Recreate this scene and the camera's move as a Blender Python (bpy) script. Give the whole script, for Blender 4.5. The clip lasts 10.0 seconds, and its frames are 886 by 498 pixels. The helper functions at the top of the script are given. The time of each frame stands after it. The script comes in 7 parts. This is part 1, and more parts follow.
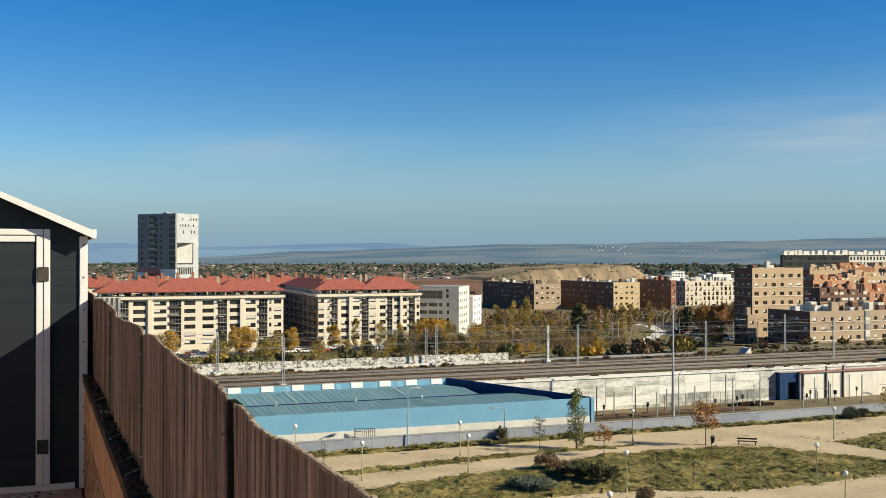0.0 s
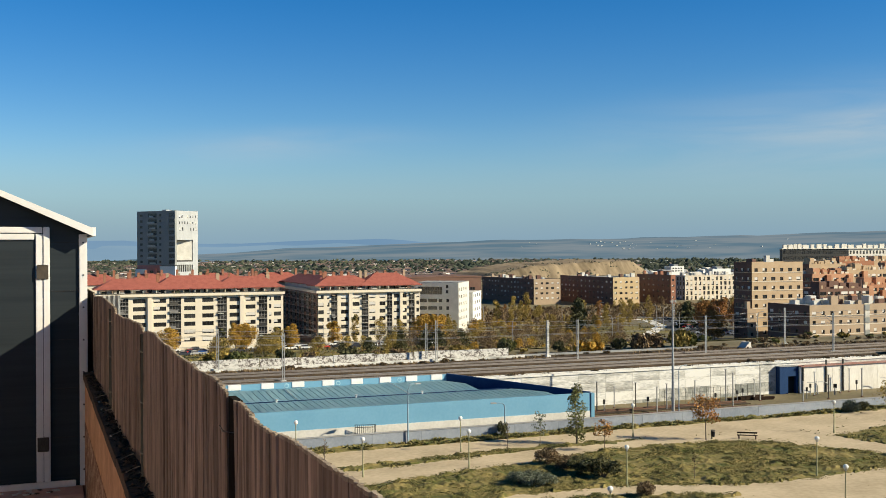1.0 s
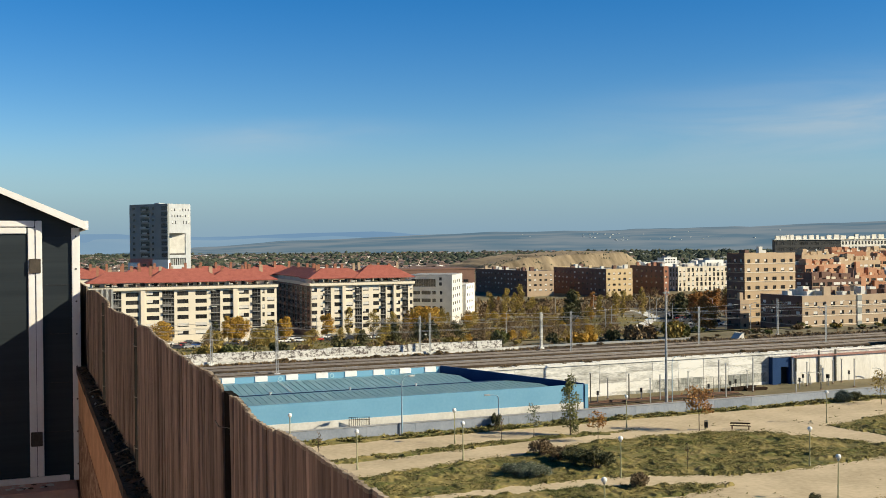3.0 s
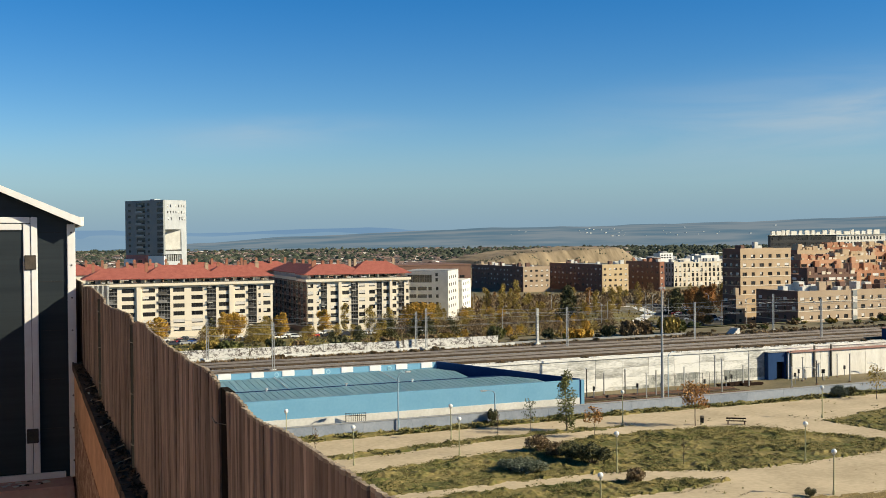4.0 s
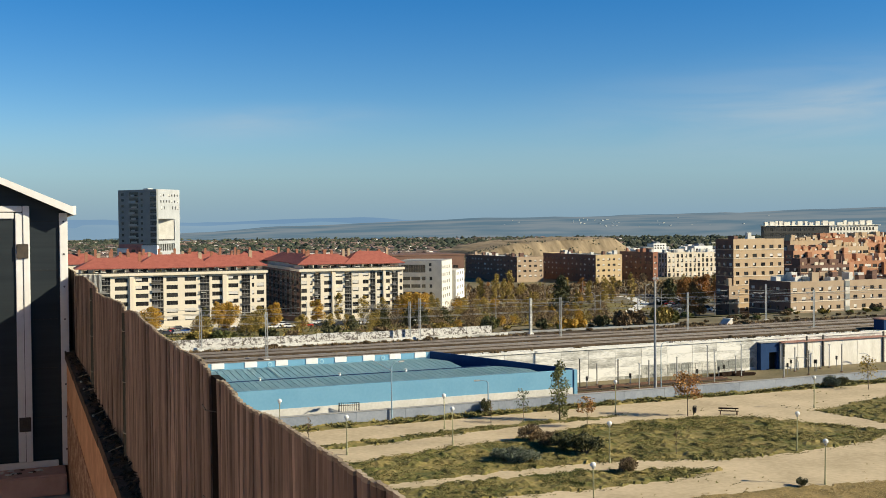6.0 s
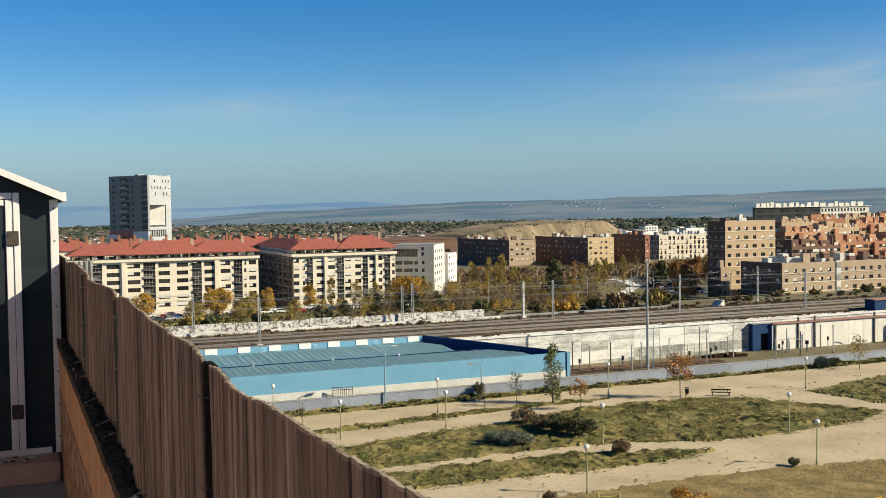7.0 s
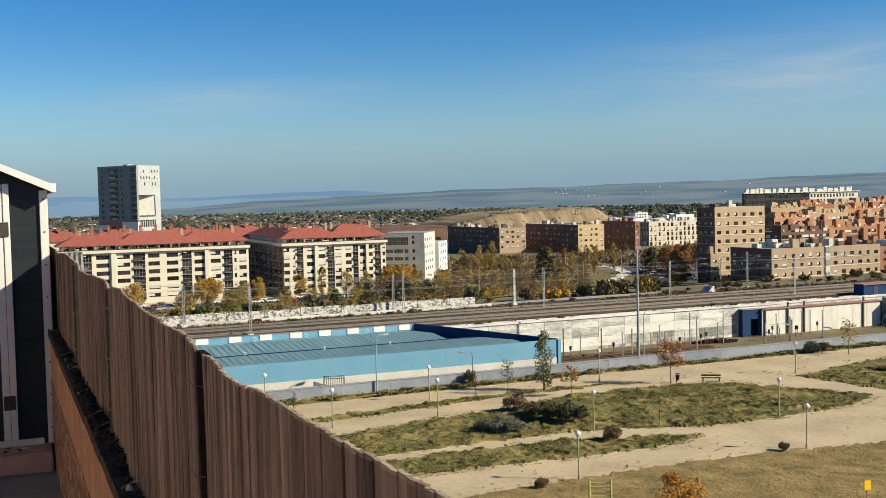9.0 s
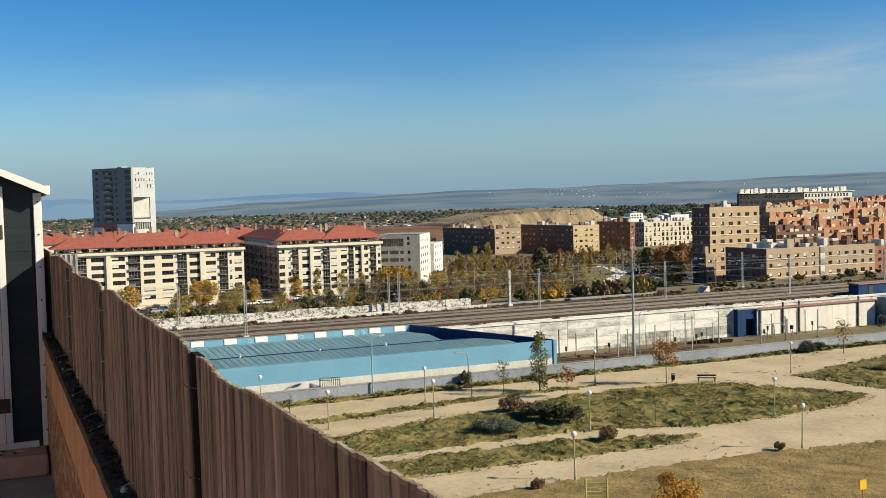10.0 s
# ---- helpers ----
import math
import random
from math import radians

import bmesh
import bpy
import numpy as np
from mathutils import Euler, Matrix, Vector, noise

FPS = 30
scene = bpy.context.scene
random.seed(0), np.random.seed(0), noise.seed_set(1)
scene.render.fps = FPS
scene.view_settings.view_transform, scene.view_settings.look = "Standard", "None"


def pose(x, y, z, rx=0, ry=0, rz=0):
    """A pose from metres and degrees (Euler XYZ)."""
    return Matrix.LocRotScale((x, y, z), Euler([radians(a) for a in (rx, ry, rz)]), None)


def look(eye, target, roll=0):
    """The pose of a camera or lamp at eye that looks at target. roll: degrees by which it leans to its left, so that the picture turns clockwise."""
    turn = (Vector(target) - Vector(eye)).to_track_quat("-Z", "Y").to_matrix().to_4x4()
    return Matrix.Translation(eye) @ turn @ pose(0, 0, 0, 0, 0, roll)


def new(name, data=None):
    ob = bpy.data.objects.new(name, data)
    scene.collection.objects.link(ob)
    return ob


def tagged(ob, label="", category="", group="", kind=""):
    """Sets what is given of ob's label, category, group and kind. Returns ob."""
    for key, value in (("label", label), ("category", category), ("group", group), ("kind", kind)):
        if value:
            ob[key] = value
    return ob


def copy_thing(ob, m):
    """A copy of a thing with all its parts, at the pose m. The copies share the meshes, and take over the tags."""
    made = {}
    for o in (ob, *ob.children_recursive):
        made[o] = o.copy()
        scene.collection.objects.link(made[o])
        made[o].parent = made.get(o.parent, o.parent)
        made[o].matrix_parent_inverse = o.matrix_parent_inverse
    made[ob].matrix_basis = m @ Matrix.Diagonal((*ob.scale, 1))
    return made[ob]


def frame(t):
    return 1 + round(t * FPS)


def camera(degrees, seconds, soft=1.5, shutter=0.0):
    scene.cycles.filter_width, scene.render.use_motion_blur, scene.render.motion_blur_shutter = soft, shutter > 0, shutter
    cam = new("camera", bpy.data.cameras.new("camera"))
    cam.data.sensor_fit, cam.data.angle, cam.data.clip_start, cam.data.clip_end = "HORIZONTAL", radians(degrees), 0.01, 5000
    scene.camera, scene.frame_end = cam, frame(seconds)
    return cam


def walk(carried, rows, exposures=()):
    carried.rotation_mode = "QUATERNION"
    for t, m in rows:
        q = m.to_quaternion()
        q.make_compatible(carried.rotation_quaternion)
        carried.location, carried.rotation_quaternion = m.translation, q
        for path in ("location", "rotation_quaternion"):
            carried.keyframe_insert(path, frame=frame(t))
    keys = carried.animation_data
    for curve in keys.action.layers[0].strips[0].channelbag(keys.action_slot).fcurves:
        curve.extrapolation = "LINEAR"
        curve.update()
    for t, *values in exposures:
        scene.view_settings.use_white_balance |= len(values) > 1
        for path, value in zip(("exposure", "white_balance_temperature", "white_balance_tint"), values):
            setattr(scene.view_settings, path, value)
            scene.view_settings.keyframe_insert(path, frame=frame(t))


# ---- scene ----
cam = camera(45.9, 10.0, soft=0.9)
PATH = [
    (0, (-0.004, -0.018, 22.502), (0.719, 1.846, 22.511), -0.0),
    (0.5, (-0.006, -0.034, 22.506), (0.717, 1.831, 22.511), -0.1),
    (1, (-0.004, -0.022, 22.502), (0.72, 1.842, 22.503), -0.3),
    (1.5, (-0.003, -0.007, 22.5), (0.723, 1.857, 22.498), -0.3),
    (2, (-0.002, -0.005, 22.501), (0.726, 1.858, 22.494), -0.3),
    (2.5, (-0.004, -0.003, 22.503), (0.728, 1.859, 22.492), -0.4),
    (4, (-0.003, 0.011, 22.502), (0.74, 1.868, 22.48), -0.6),
    (4.5, (0.0, 0.008, 22.497), (0.747, 1.863, 22.47), -0.5),
    (5, (0.0, 0.008, 22.497), (0.75, 1.862, 22.469), -0.5),
    (5.5, (-0.001, -0.008, 22.5), (0.75, 1.846, 22.469), -0.4),
    (7, (0.004, 0.008, 22.499), (0.771, 1.854, 22.427), -0.9),
    (7.5, (0.003, 0.015, 22.496), (0.774, 1.858, 22.412), -1.0),
    (8, (-0.001, -0.005, 22.499), (0.774, 1.836, 22.409), -1.1),
    (8.5, (0.0, -0.004, 22.5), (0.779, 1.836, 22.406), -1.2),
    (9, (-0.004, -0.013, 22.5), (0.779, 1.825, 22.405), -1.3),
    (9.5, (0.001, 0.002, 22.497), (0.788, 1.838, 22.403), -1.4),
    (10, (-0.001, -0.016, 22.499), (0.79, 1.818, 22.406), -1.5),
]
walk(cam, [(t, look(eye, target, roll)) for t, eye, target, roll in PATH])

# ---------------- world, sun, exposure ----------------
scene.view_settings.exposure = 0.47
SUN_AZ, SUN_EL = 126.0, 29.5
world = bpy.data.worlds.new("sky")
scene.world = world
world.use_nodes = True
wn, wl = world.node_tree.nodes, world.node_tree.links
wn.clear()
w_out = wn.new("ShaderNodeOutputWorld")
w_bg = wn.new("ShaderNodeBackground")
w_sky = wn.new("ShaderNodeTexSky")
w_sky.sky_type = "NISHITA"
w_sky.sun_disc = False
w_sky.sun_elevation = radians(SUN_EL)
w_sky.sun_rotation = radians(SUN_AZ)
w_sky.altitude = 700
w_sky.air_density, w_sky.dust_density, w_sky.ozone_density = 1.15, 0.05, 5.0
w_bg.inputs["Strength"].default_value = 0.062
# thin high cirrus: long wisps, thickest in a few drifts
w_tc = wn.new("ShaderNodeTexCoord")
w_map = wn.new("ShaderNodeMapping")
w_map.inputs["Scale"].default_value = (3.4, 3.4, 24.0)
w_map.inputs["Rotation"].default_value = (0.05, -0.08, 0.0)
w_noise = wn.new("ShaderNodeTexNoise")
w_noise.inputs["Scale"].default_value = 1.6
w_noise.inputs["Detail"].default_value = 7
w_noise.inputs["Roughness"].default_value = 0.55
w_noise.inputs["Distortion"].default_value = 0.5
w_nr = wn.new("ShaderNodeMapRange")
w_nr.inputs["From Min"].default_value, w_nr.inputs["From Max"].default_value = 0.27, 0.68
drifts = []
for az, el, half_w, half_h, amount in ((43, 6.0, 24, 4.0, 0.52), (12, 5.6, 13, 1.5, 0.42), (75, 8, 16, 3, 0.5), (-30, 7, 14, 2, 0.4), (160, 12, 25, 4, 0.4), (-110, 10, 25, 4, 0.4)):
    # each drift is a soft flattened patch of the sky round a bearing
    c, e = (math.sin(radians(az)), math.cos(radians(az))), math.sin(radians(el))
    mp = wn.new("ShaderNodeMapping")
    mp.vector_type = "TEXTURE"
    mp.inputs["Location"].default_value = (c[0], c[1], e)
    mp.inputs["Rotation"].default_value = (0, -0.05, -radians(az))
    mp.inputs["Scale"].default_value = (math.sin(radians(half_w)), 0.6, math.sin(radians(half_h)))
    gr = wn.new("ShaderNodeTexGradient")
    gr.gradient_type = "QUADRATIC_SPHERE"
    mu = wn.new("ShaderNodeMath")
    mu.operation = "MULTIPLY"
    mu.inputs[1].default_value = amount * 1.6
    wl.new(w_tc.outputs["Generated"], mp.inputs["Vector"])
    wl.new(mp.outputs["Vector"], gr.inputs["Vector"])
    wl.new(gr.outputs["Fac"], mu.inputs[0])
    drifts.append(mu.outputs[0])
w_sum = drifts[0]
for d in drifts[1:]:
    ad = wn.new("ShaderNodeMath")
    ad.operation = "ADD"
    wl.new(w_sum, ad.inputs[0])
    wl.new(d, ad.inputs[1])
    w_sum = ad.outputs[0]
w_cl = wn.new("ShaderNodeMath")
w_cl.operation = "MULTIPLY"
w_cl.use_clamp = True
wl.new(w_noise.outputs["Fac"], w_nr.inputs["Value"])
wl.new(w_nr.outputs["Result"], w_cl.inputs[0])
wl.new(w_sum, w_cl.inputs[1])
w_mix = wn.new("ShaderNodeMix")
w_mix.data_type = "RGBA"
w_mix.inputs["B"].default_value = (5.5, 6.5, 7.1, 1)
w_sep = wn.new("ShaderNodeSeparateXYZ")
w_haze = wn.new("ShaderNodeMapRange")
w_haze.interpolation_type = "SMOOTHERSTEP"
w_haze.inputs["From Min"].default_value, w_haze.inputs["From Max"].default_value = -0.02, 0.125
w_haze.inputs["To Min"].default_value, w_haze.inputs["To Max"].default_value = 0.92, 0.0
w_hmix = wn.new("ShaderNodeMix")
w_hmix.data_type = "RGBA"
w_hmix.inputs["B"].default_value = (2.25, 4.0, 5.7, 1)
wl.new(w_tc.outputs["Generated"], w_sep.inputs[0])
wl.new(w_sep.outputs["Z"], w_haze.inputs["Value"])
wl.new(w_haze.outputs["Result"], w_hmix.inputs["Factor"])
wl.new(w_tc.outputs["Generated"], w_map.inputs["Vector"])
wl.new(w_map.outputs["Vector"], w_noise.inputs["Vector"])
wl.new(w_cl.outputs[0], w_mix.inputs["Factor"])
w_sat = wn.new("ShaderNodeHueSaturation")
w_sat.inputs["Saturation"].default_value = 1.38
w_sat.inputs["Hue"].default_value = 0.508
w_sat.inputs["Value"].default_value = 1.29
wl.new(w_sky.outputs["Color"], w_sat.inputs["Color"])
wl.new(w_sat.outputs["Color"], w_hmix.inputs["A"])
# the sky deepens towards the zenith
w_zen = wn.new("ShaderNodeMapRange")
w_zen.interpolation_type = "SMOOTHSTEP"
w_zen.inputs["From Min"].default_value, w_zen.inputs["From Max"].default_value = 0.2, 0.75
w_zen.inputs["To Min"].default_value, w_zen.inputs["To Max"].default_value = 1.0, 0.36
w_deep = wn.new("ShaderNodeVectorMath")
w_deep.operation = "SCALE"
wl.new(w_sep.outputs["Z"], w_zen.inputs["Value"])
wl.new(w_hmix.outputs["Result"], w_deep.inputs[0])
wl.new(w_zen.outputs["Result"], w_deep.inputs["Scale"])
wl.new(w_deep.outputs["Vector"], w_mix.inputs["A"])
wl.new(w_mix.outputs["Result"], w_bg.inputs["Color"])
wl.new(w_bg.outputs["Background"], w_out.inputs["Surface"])

sun = new("sun", bpy.data.lights.new("sun", "SUN"))
sun.data.energy, sun.data.angle, sun.data.color = 5.4, radians(0.5), (1.0, 0.905, 0.675)
SUN_DIR = Vector((math.sin(radians(SUN_AZ)) * math.cos(radians(SUN_EL)), math.cos(radians(SUN_AZ)) * math.cos(radians(SUN_EL)), math.sin(radians(SUN_EL))))
sun.matrix_world = look(SUN_DIR * 300, (0, 0, 0))


# ---------------- materials ----------------
def mat(name, a, b, scale=1.0, rough=0.8, bump=0.0, fine=8.0, metal=0.0, obj_var=0.0, stretch=(1, 1, 1), contrast=(0.3, 0.7), spec=0.3, island=False):
    """Two colours mixed by a coarse and a fine noise, with optional relief and variation from piece to piece."""
    m = bpy.data.materials.new(name)
    m.use_nodes = True
    n, l = m.node_tree.nodes, m.node_tree.links
    p = n["Principled BSDF"]
    p.inputs["Roughness"].default_value = rough
    p.inputs["Metallic"].default_value = metal
    p.inputs["Specular IOR Level"].default_value = spec
    tc, mp = n.new("ShaderNodeTexCoord"), n.new("ShaderNodeMapping")
    mp.inputs["Scale"].default_value = stretch
    l.new(tc.outputs["Object"], mp.inputs["Vector"])
    if obj_var and not island:
        # each piece takes its own cut of the grain
        oi, sh = n.new("ShaderNodeObjectInfo"), n.new("ShaderNodeMath")
        sh.operation, sh.inputs[1].default_value = "MULTIPLY", 61.0
        l.new(oi.outputs["Random"], sh.inputs[0])
        l.new(sh.outputs[0], mp.inputs["Location"])
    n1, n2 = n.new("ShaderNodeTexNoise"), n.new("ShaderNodeTexNoise")
    n1.inputs["Scale"].default_value, n1.inputs["Detail"].default_value = scale, 4
    n2.inputs["Scale"].default_value, n2.inputs["Detail"].default_value = scale * fine, 3
    for k in (n1, n2):
        l.new(mp.outputs["Vector"], k.inputs["Vector"])
    mixf = n.new("ShaderNodeMix")
    mixf.inputs["Factor"].default_value = 0.4
    l.new(n1.outputs["Fac"], mixf.inputs["A"])
    l.new(n2.outputs["Fac"], mixf.inputs["B"])
    fac = mixf.outputs["Result"]
    if obj_var or island:
        src = n.new("ShaderNodeNewGeometry").outputs["Random Per Island"] if island else n.new("ShaderNodeObjectInfo").outputs["Random"]
        ma = n.new("ShaderNodeMath")
        ma.operation = "MULTIPLY_ADD"
        ma.inputs[1].default_value = obj_var or 0.4
        l.new(src, ma.inputs[0])
        sub = n.new("ShaderNodeMath")
        sub.operation = "SUBTRACT"
        sub.inputs[1].default_value = (obj_var or 0.4) / 2
        l.new(fac, sub.inputs[0])
        l.new(sub.outputs[0], ma.inputs[2])
        fac = ma.outputs[0]
    r = n.new("ShaderNodeValToRGB")
    r.color_ramp.elements[0].position, r.color_ramp.elements[1].position = contrast
    r.color_ramp.elements[0].color, r.color_ramp.elements[1].color = (*a, 1), (*b, 1)
    l.new(fac, r.inputs["Fac"])
    l.new(r.outputs["Color"], p.inputs["Base Color"])
    if bump:
        bp = n.new("ShaderNodeBump")
        bp.inputs["Strength"].default_value = 0.6
        bp.inputs["Distance"].default_value = bump
        l.new(n2.outputs["Fac"], bp.inputs["Height"])
        l.new(bp.outputs["Normal"], p.inputs["Normal"])
    return m


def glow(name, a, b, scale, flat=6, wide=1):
    """A far backdrop that glows, with the haze painted into its colours."""
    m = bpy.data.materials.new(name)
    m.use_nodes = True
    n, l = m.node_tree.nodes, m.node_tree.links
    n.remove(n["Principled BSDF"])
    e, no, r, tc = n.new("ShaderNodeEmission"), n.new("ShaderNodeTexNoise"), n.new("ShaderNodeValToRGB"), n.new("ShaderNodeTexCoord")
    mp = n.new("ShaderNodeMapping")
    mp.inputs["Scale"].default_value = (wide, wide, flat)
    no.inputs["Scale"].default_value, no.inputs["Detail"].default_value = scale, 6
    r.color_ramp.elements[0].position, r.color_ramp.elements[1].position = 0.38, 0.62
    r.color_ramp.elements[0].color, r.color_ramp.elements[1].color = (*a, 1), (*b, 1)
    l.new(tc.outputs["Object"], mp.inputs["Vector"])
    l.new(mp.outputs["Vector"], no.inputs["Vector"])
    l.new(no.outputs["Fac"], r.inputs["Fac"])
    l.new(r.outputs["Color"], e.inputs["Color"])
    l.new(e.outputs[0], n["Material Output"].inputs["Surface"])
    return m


M_DIRT = mat("dry_ground", (0.09, 0.085, 0.042), (0.24, 0.19, 0.115), 0.12, 0.95, fine=12)
M_SAND = mat("sandy_path", (0.345, 0.275, 0.175), (0.55, 0.445, 0.30), 0.16, 0.95, bump=0.04, fine=11, contrast=(0.28, 0.62))
M_GRASS = mat("park_grass", (0.058, 0.07, 0.014), (0.27, 0.205, 0.075), 0.28, 0.95, bump=0.15, fine=7, contrast=(0.36, 0.64))
M_DRYGRASS = mat("dry_grass", (0.115, 0.088, 0.03), (0.35, 0.25, 0.105), 0.4, 0.95, bump=0.16, fine=11, contrast=(0.34, 0.66))
M_TUFT = mat("grass_tufts", (0.062, 0.082, 0.018), (0.34, 0.275, 0.11), 0.22, 0.9, obj_var=0.35, island=True, contrast=(0.3, 0.75))
M_ASPHALT = mat("asphalt", (0.045, 0.044, 0.042), (0.075, 0.072, 0.068), 0.4, 0.9)
M_BALLAST = mat("track_ballast", (0.02, 0.014, 0.009), (0.095, 0.066, 0.04), 0.35, 0.95, bump=0.05, fine=14)
M_RAIL = mat("rail_steel", (0.20, 0.165, 0.14), (0.36, 0.32, 0.29), 1, 0.5, metal=0.6)
M_CONC = mat("white_concrete", (0.28, 0.275, 0.25), (0.74, 0.725, 0.68), 0.34, 0.85, bump=0.02, fine=7, stretch=(0.55, 1, 2.2), contrast=(0.3, 0.56), obj_var=0.14)
M_CONC_STAIN = mat("stained_concrete", (0.20, 0.21, 0.195), (0.62, 0.60, 0.55), 0.5, 0.85, bump=0.02, fine=6, stretch=(1.6, 1, 0.7), contrast=(0.36, 0.62), obj_var=0.2)
M_CONC_GREY = mat("grey_concrete", (0.22, 0.22, 0.22), (0.34, 0.34, 0.34), 0.5, 0.85)
M_STREETWALL = mat("blue_grey_paint", (0.19, 0.215, 0.26), (0.30, 0.325, 0.37), 0.6, 0.8, fine=7, obj_var=0.2)
M_WHITEYARD = mat("white_yard_paint", (0.58, 0.55, 0.49), (0.78, 0.75, 0.69), 0.4, 0.8, fine=7, stretch=(1.5, 1, 0.5), obj_var=0.1)
M_RUSTPINK = mat("faded_rust_pink", (0.26, 0.13, 0.10), (0.40, 0.23, 0.19), 0.6, 0.75)
M_BLUE = mat("light_blue_paint", (0.135, 0.315, 0.455), (0.175, 0.365, 0.505), 0.3, 0.6, fine=10)
M_ROOFBLUE = mat("blue_grey_sheet", (0.27, 0.47, 0.555), (0.37, 0.56, 0.625), 0.25, 0.55, fine=14, obj_var=0.25)
# deep blue paint in the yard, painted shade on the depot
M_DEEPBLUE = mat("deep_blue_paint_and_shade", (0.012, 0.038, 0.11), (0.02, 0.055, 0.145), 0.4, 0.6, spec=0.12)
M_WHITE = mat("white_paint", (0.70, 0.69, 0.66), (0.82, 0.81, 0.79), 1.2, 0.5, fine=6)
M_OFFWHITE = mat("dirty_white_plaster", (0.50, 0.48, 0.43), (0.68, 0.655, 0.60), 0.4, 0.85, fine=8)
M_CREAM = mat("cream_render", (0.66, 0.585, 0.46), (0.74, 0.665, 0.54), 0.15, 0.85, fine=10)
M_TILE = mat("red_roof_tiles", (0.24, 0.068, 0.052), (0.37, 0.12, 0.09), 0.7, 0.8, fine=10, bump=0.05)
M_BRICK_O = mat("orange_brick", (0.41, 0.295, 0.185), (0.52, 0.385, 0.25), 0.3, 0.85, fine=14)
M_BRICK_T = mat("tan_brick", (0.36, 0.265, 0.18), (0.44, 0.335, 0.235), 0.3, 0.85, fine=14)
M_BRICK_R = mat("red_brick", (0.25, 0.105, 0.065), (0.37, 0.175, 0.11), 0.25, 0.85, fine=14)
# real brown brick, and the shade painted on other blocks' side walls
M_BRICK_B = mat("brown_and_shaded_brick", (0.13, 0.073, 0.056), (0.19, 0.11, 0.082), 0.3, 0.85, fine=14)
M_BRICK_Q = mat("orange_red_brick", (0.34, 0.155, 0.085), (0.50, 0.27, 0.16), 0.25, 0.85, fine=14, obj_var=0.5)
M_YELLOW_R = mat("yellow_render", (0.51, 0.38, 0.215), (0.60, 0.455, 0.275), 0.3, 0.85)
M_GREYPANEL = mat("grey_cladding", (0.21, 0.225, 0.22), (0.29, 0.30, 0.29), 0.2, 0.6, fine=6)
M_BAND = mat("pale_stone_band", (0.60, 0.52, 0.40), (0.68, 0.60, 0.48), 0.5, 0.8)
M_GLASS = mat("dark_window_glass", (0.012, 0.013, 0.015), (0.05, 0.05, 0.05), 0.6, 0.12, obj_var=0.5, spec=0.6)
M_FRAME = mat("dark_window_frame", (0.055, 0.05, 0.045), (0.085, 0.08, 0.07), 1, 0.5)
M_BAYFRAME = mat("grey_bay_frame", (0.13, 0.125, 0.12), (0.24, 0.23, 0.22), 1, 0.5, obj_var=0.4)
M_BLIND = mat("white_blind", (0.55, 0.52, 0.47), (0.68, 0.65, 0.60), 1, 0.7, obj_var=0.3)
M_GALV = mat("galvanised_steel", (0.33, 0.34, 0.34), (0.48, 0.48, 0.47), 0.8, 0.5, metal=0.4)
M_GREENPOLE = mat("faded_green_paint", (0.28, 0.275, 0.15), (0.38, 0.365, 0.22), 1.0, 0.5)
M_BLUEPOLE = mat("pale_blue_pole_paint", (0.20, 0.30, 0.38), (0.26, 0.36, 0.44), 1.0, 0.5)
M_GLOBE = mat("opal_lamp_globe", (0.68, 0.68, 0.66), (0.76, 0.76, 0.74), 3, 0.25)
M_RUST = mat("rusty_steel", (0.11, 0.062, 0.042), (0.20, 0.11, 0.075), 1.2, 0.8)
M_BARK = mat("tree_bark", (0.10, 0.075, 0.055), (0.19, 0.15, 0.11), 2.5, 0.95)
M_WOODDARK = mat("dark_bench_wood", (0.022, 0.014, 0.01), (0.045, 0.03, 0.022), 3, 0.9, spec=0.04)
M_YELLOWP = mat("bright_yellow_plastic", (0.75, 0.43, 0.02), (0.82, 0.50, 0.03), 1, 0.45)
M_GREENBAR = mat("lime_green_paint", (0.36, 0.37, 0.10), (0.50, 0.48, 0.17), 1, 0.5)
M_CARR = mat("red_car_paint", (0.42, 0.03, 0.03), (0.5, 0.05, 0.04), 1, 0.3)
M_TYRE = mat("tyre_rubber", (0.02, 0.02, 0.02), (0.035, 0.035, 0.035), 3, 0.85)
M_MOUND = mat("bare_earth_mound", (0.17, 0.13, 0.08), (0.31, 0.24, 0.155), 0.06, 0.95, fine=5, stretch=(1.6, 0.5, 0.3), contrast=(0.38, 0.6))
M_FARWOOD = mat("far_woods", (0.022, 0.034, 0.026), (0.075, 0.082, 0.052), 0.01, 0.95, obj_var=0.6, island=True)
M_HOUSEWALL = mat("far_house_walls", (0.30, 0.24, 0.20), (0.84, 0.81, 0.76), 0.004, 0.9, island=True, obj_var=0.9)
M_HOUSEROOF = mat("far_house_roofs", (0.07, 0.058, 0.055), (0.19, 0.13, 0.11), 0.004, 0.9, island=True, obj_var=0.8)
# glowing backdrops, blue with painted distance haze
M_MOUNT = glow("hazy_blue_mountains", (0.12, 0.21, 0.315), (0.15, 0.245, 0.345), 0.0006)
M_RIDGE = glow("haze_blue_foothills", (0.15, 0.245, 0.335), (0.185, 0.275, 0.35), 0.0012)
M_TOWER = mat("pale_tower_panels", (0.32, 0.335, 0.345), (0.47, 0.485, 0.495), 0.3, 0.7, fine=5, stretch=(1, 1, 0.4))
M_SALMON = mat("salmon_red_render", (0.50, 0.17, 0.13), (0.62, 0.25, 0.20), 0.5, 0.8)
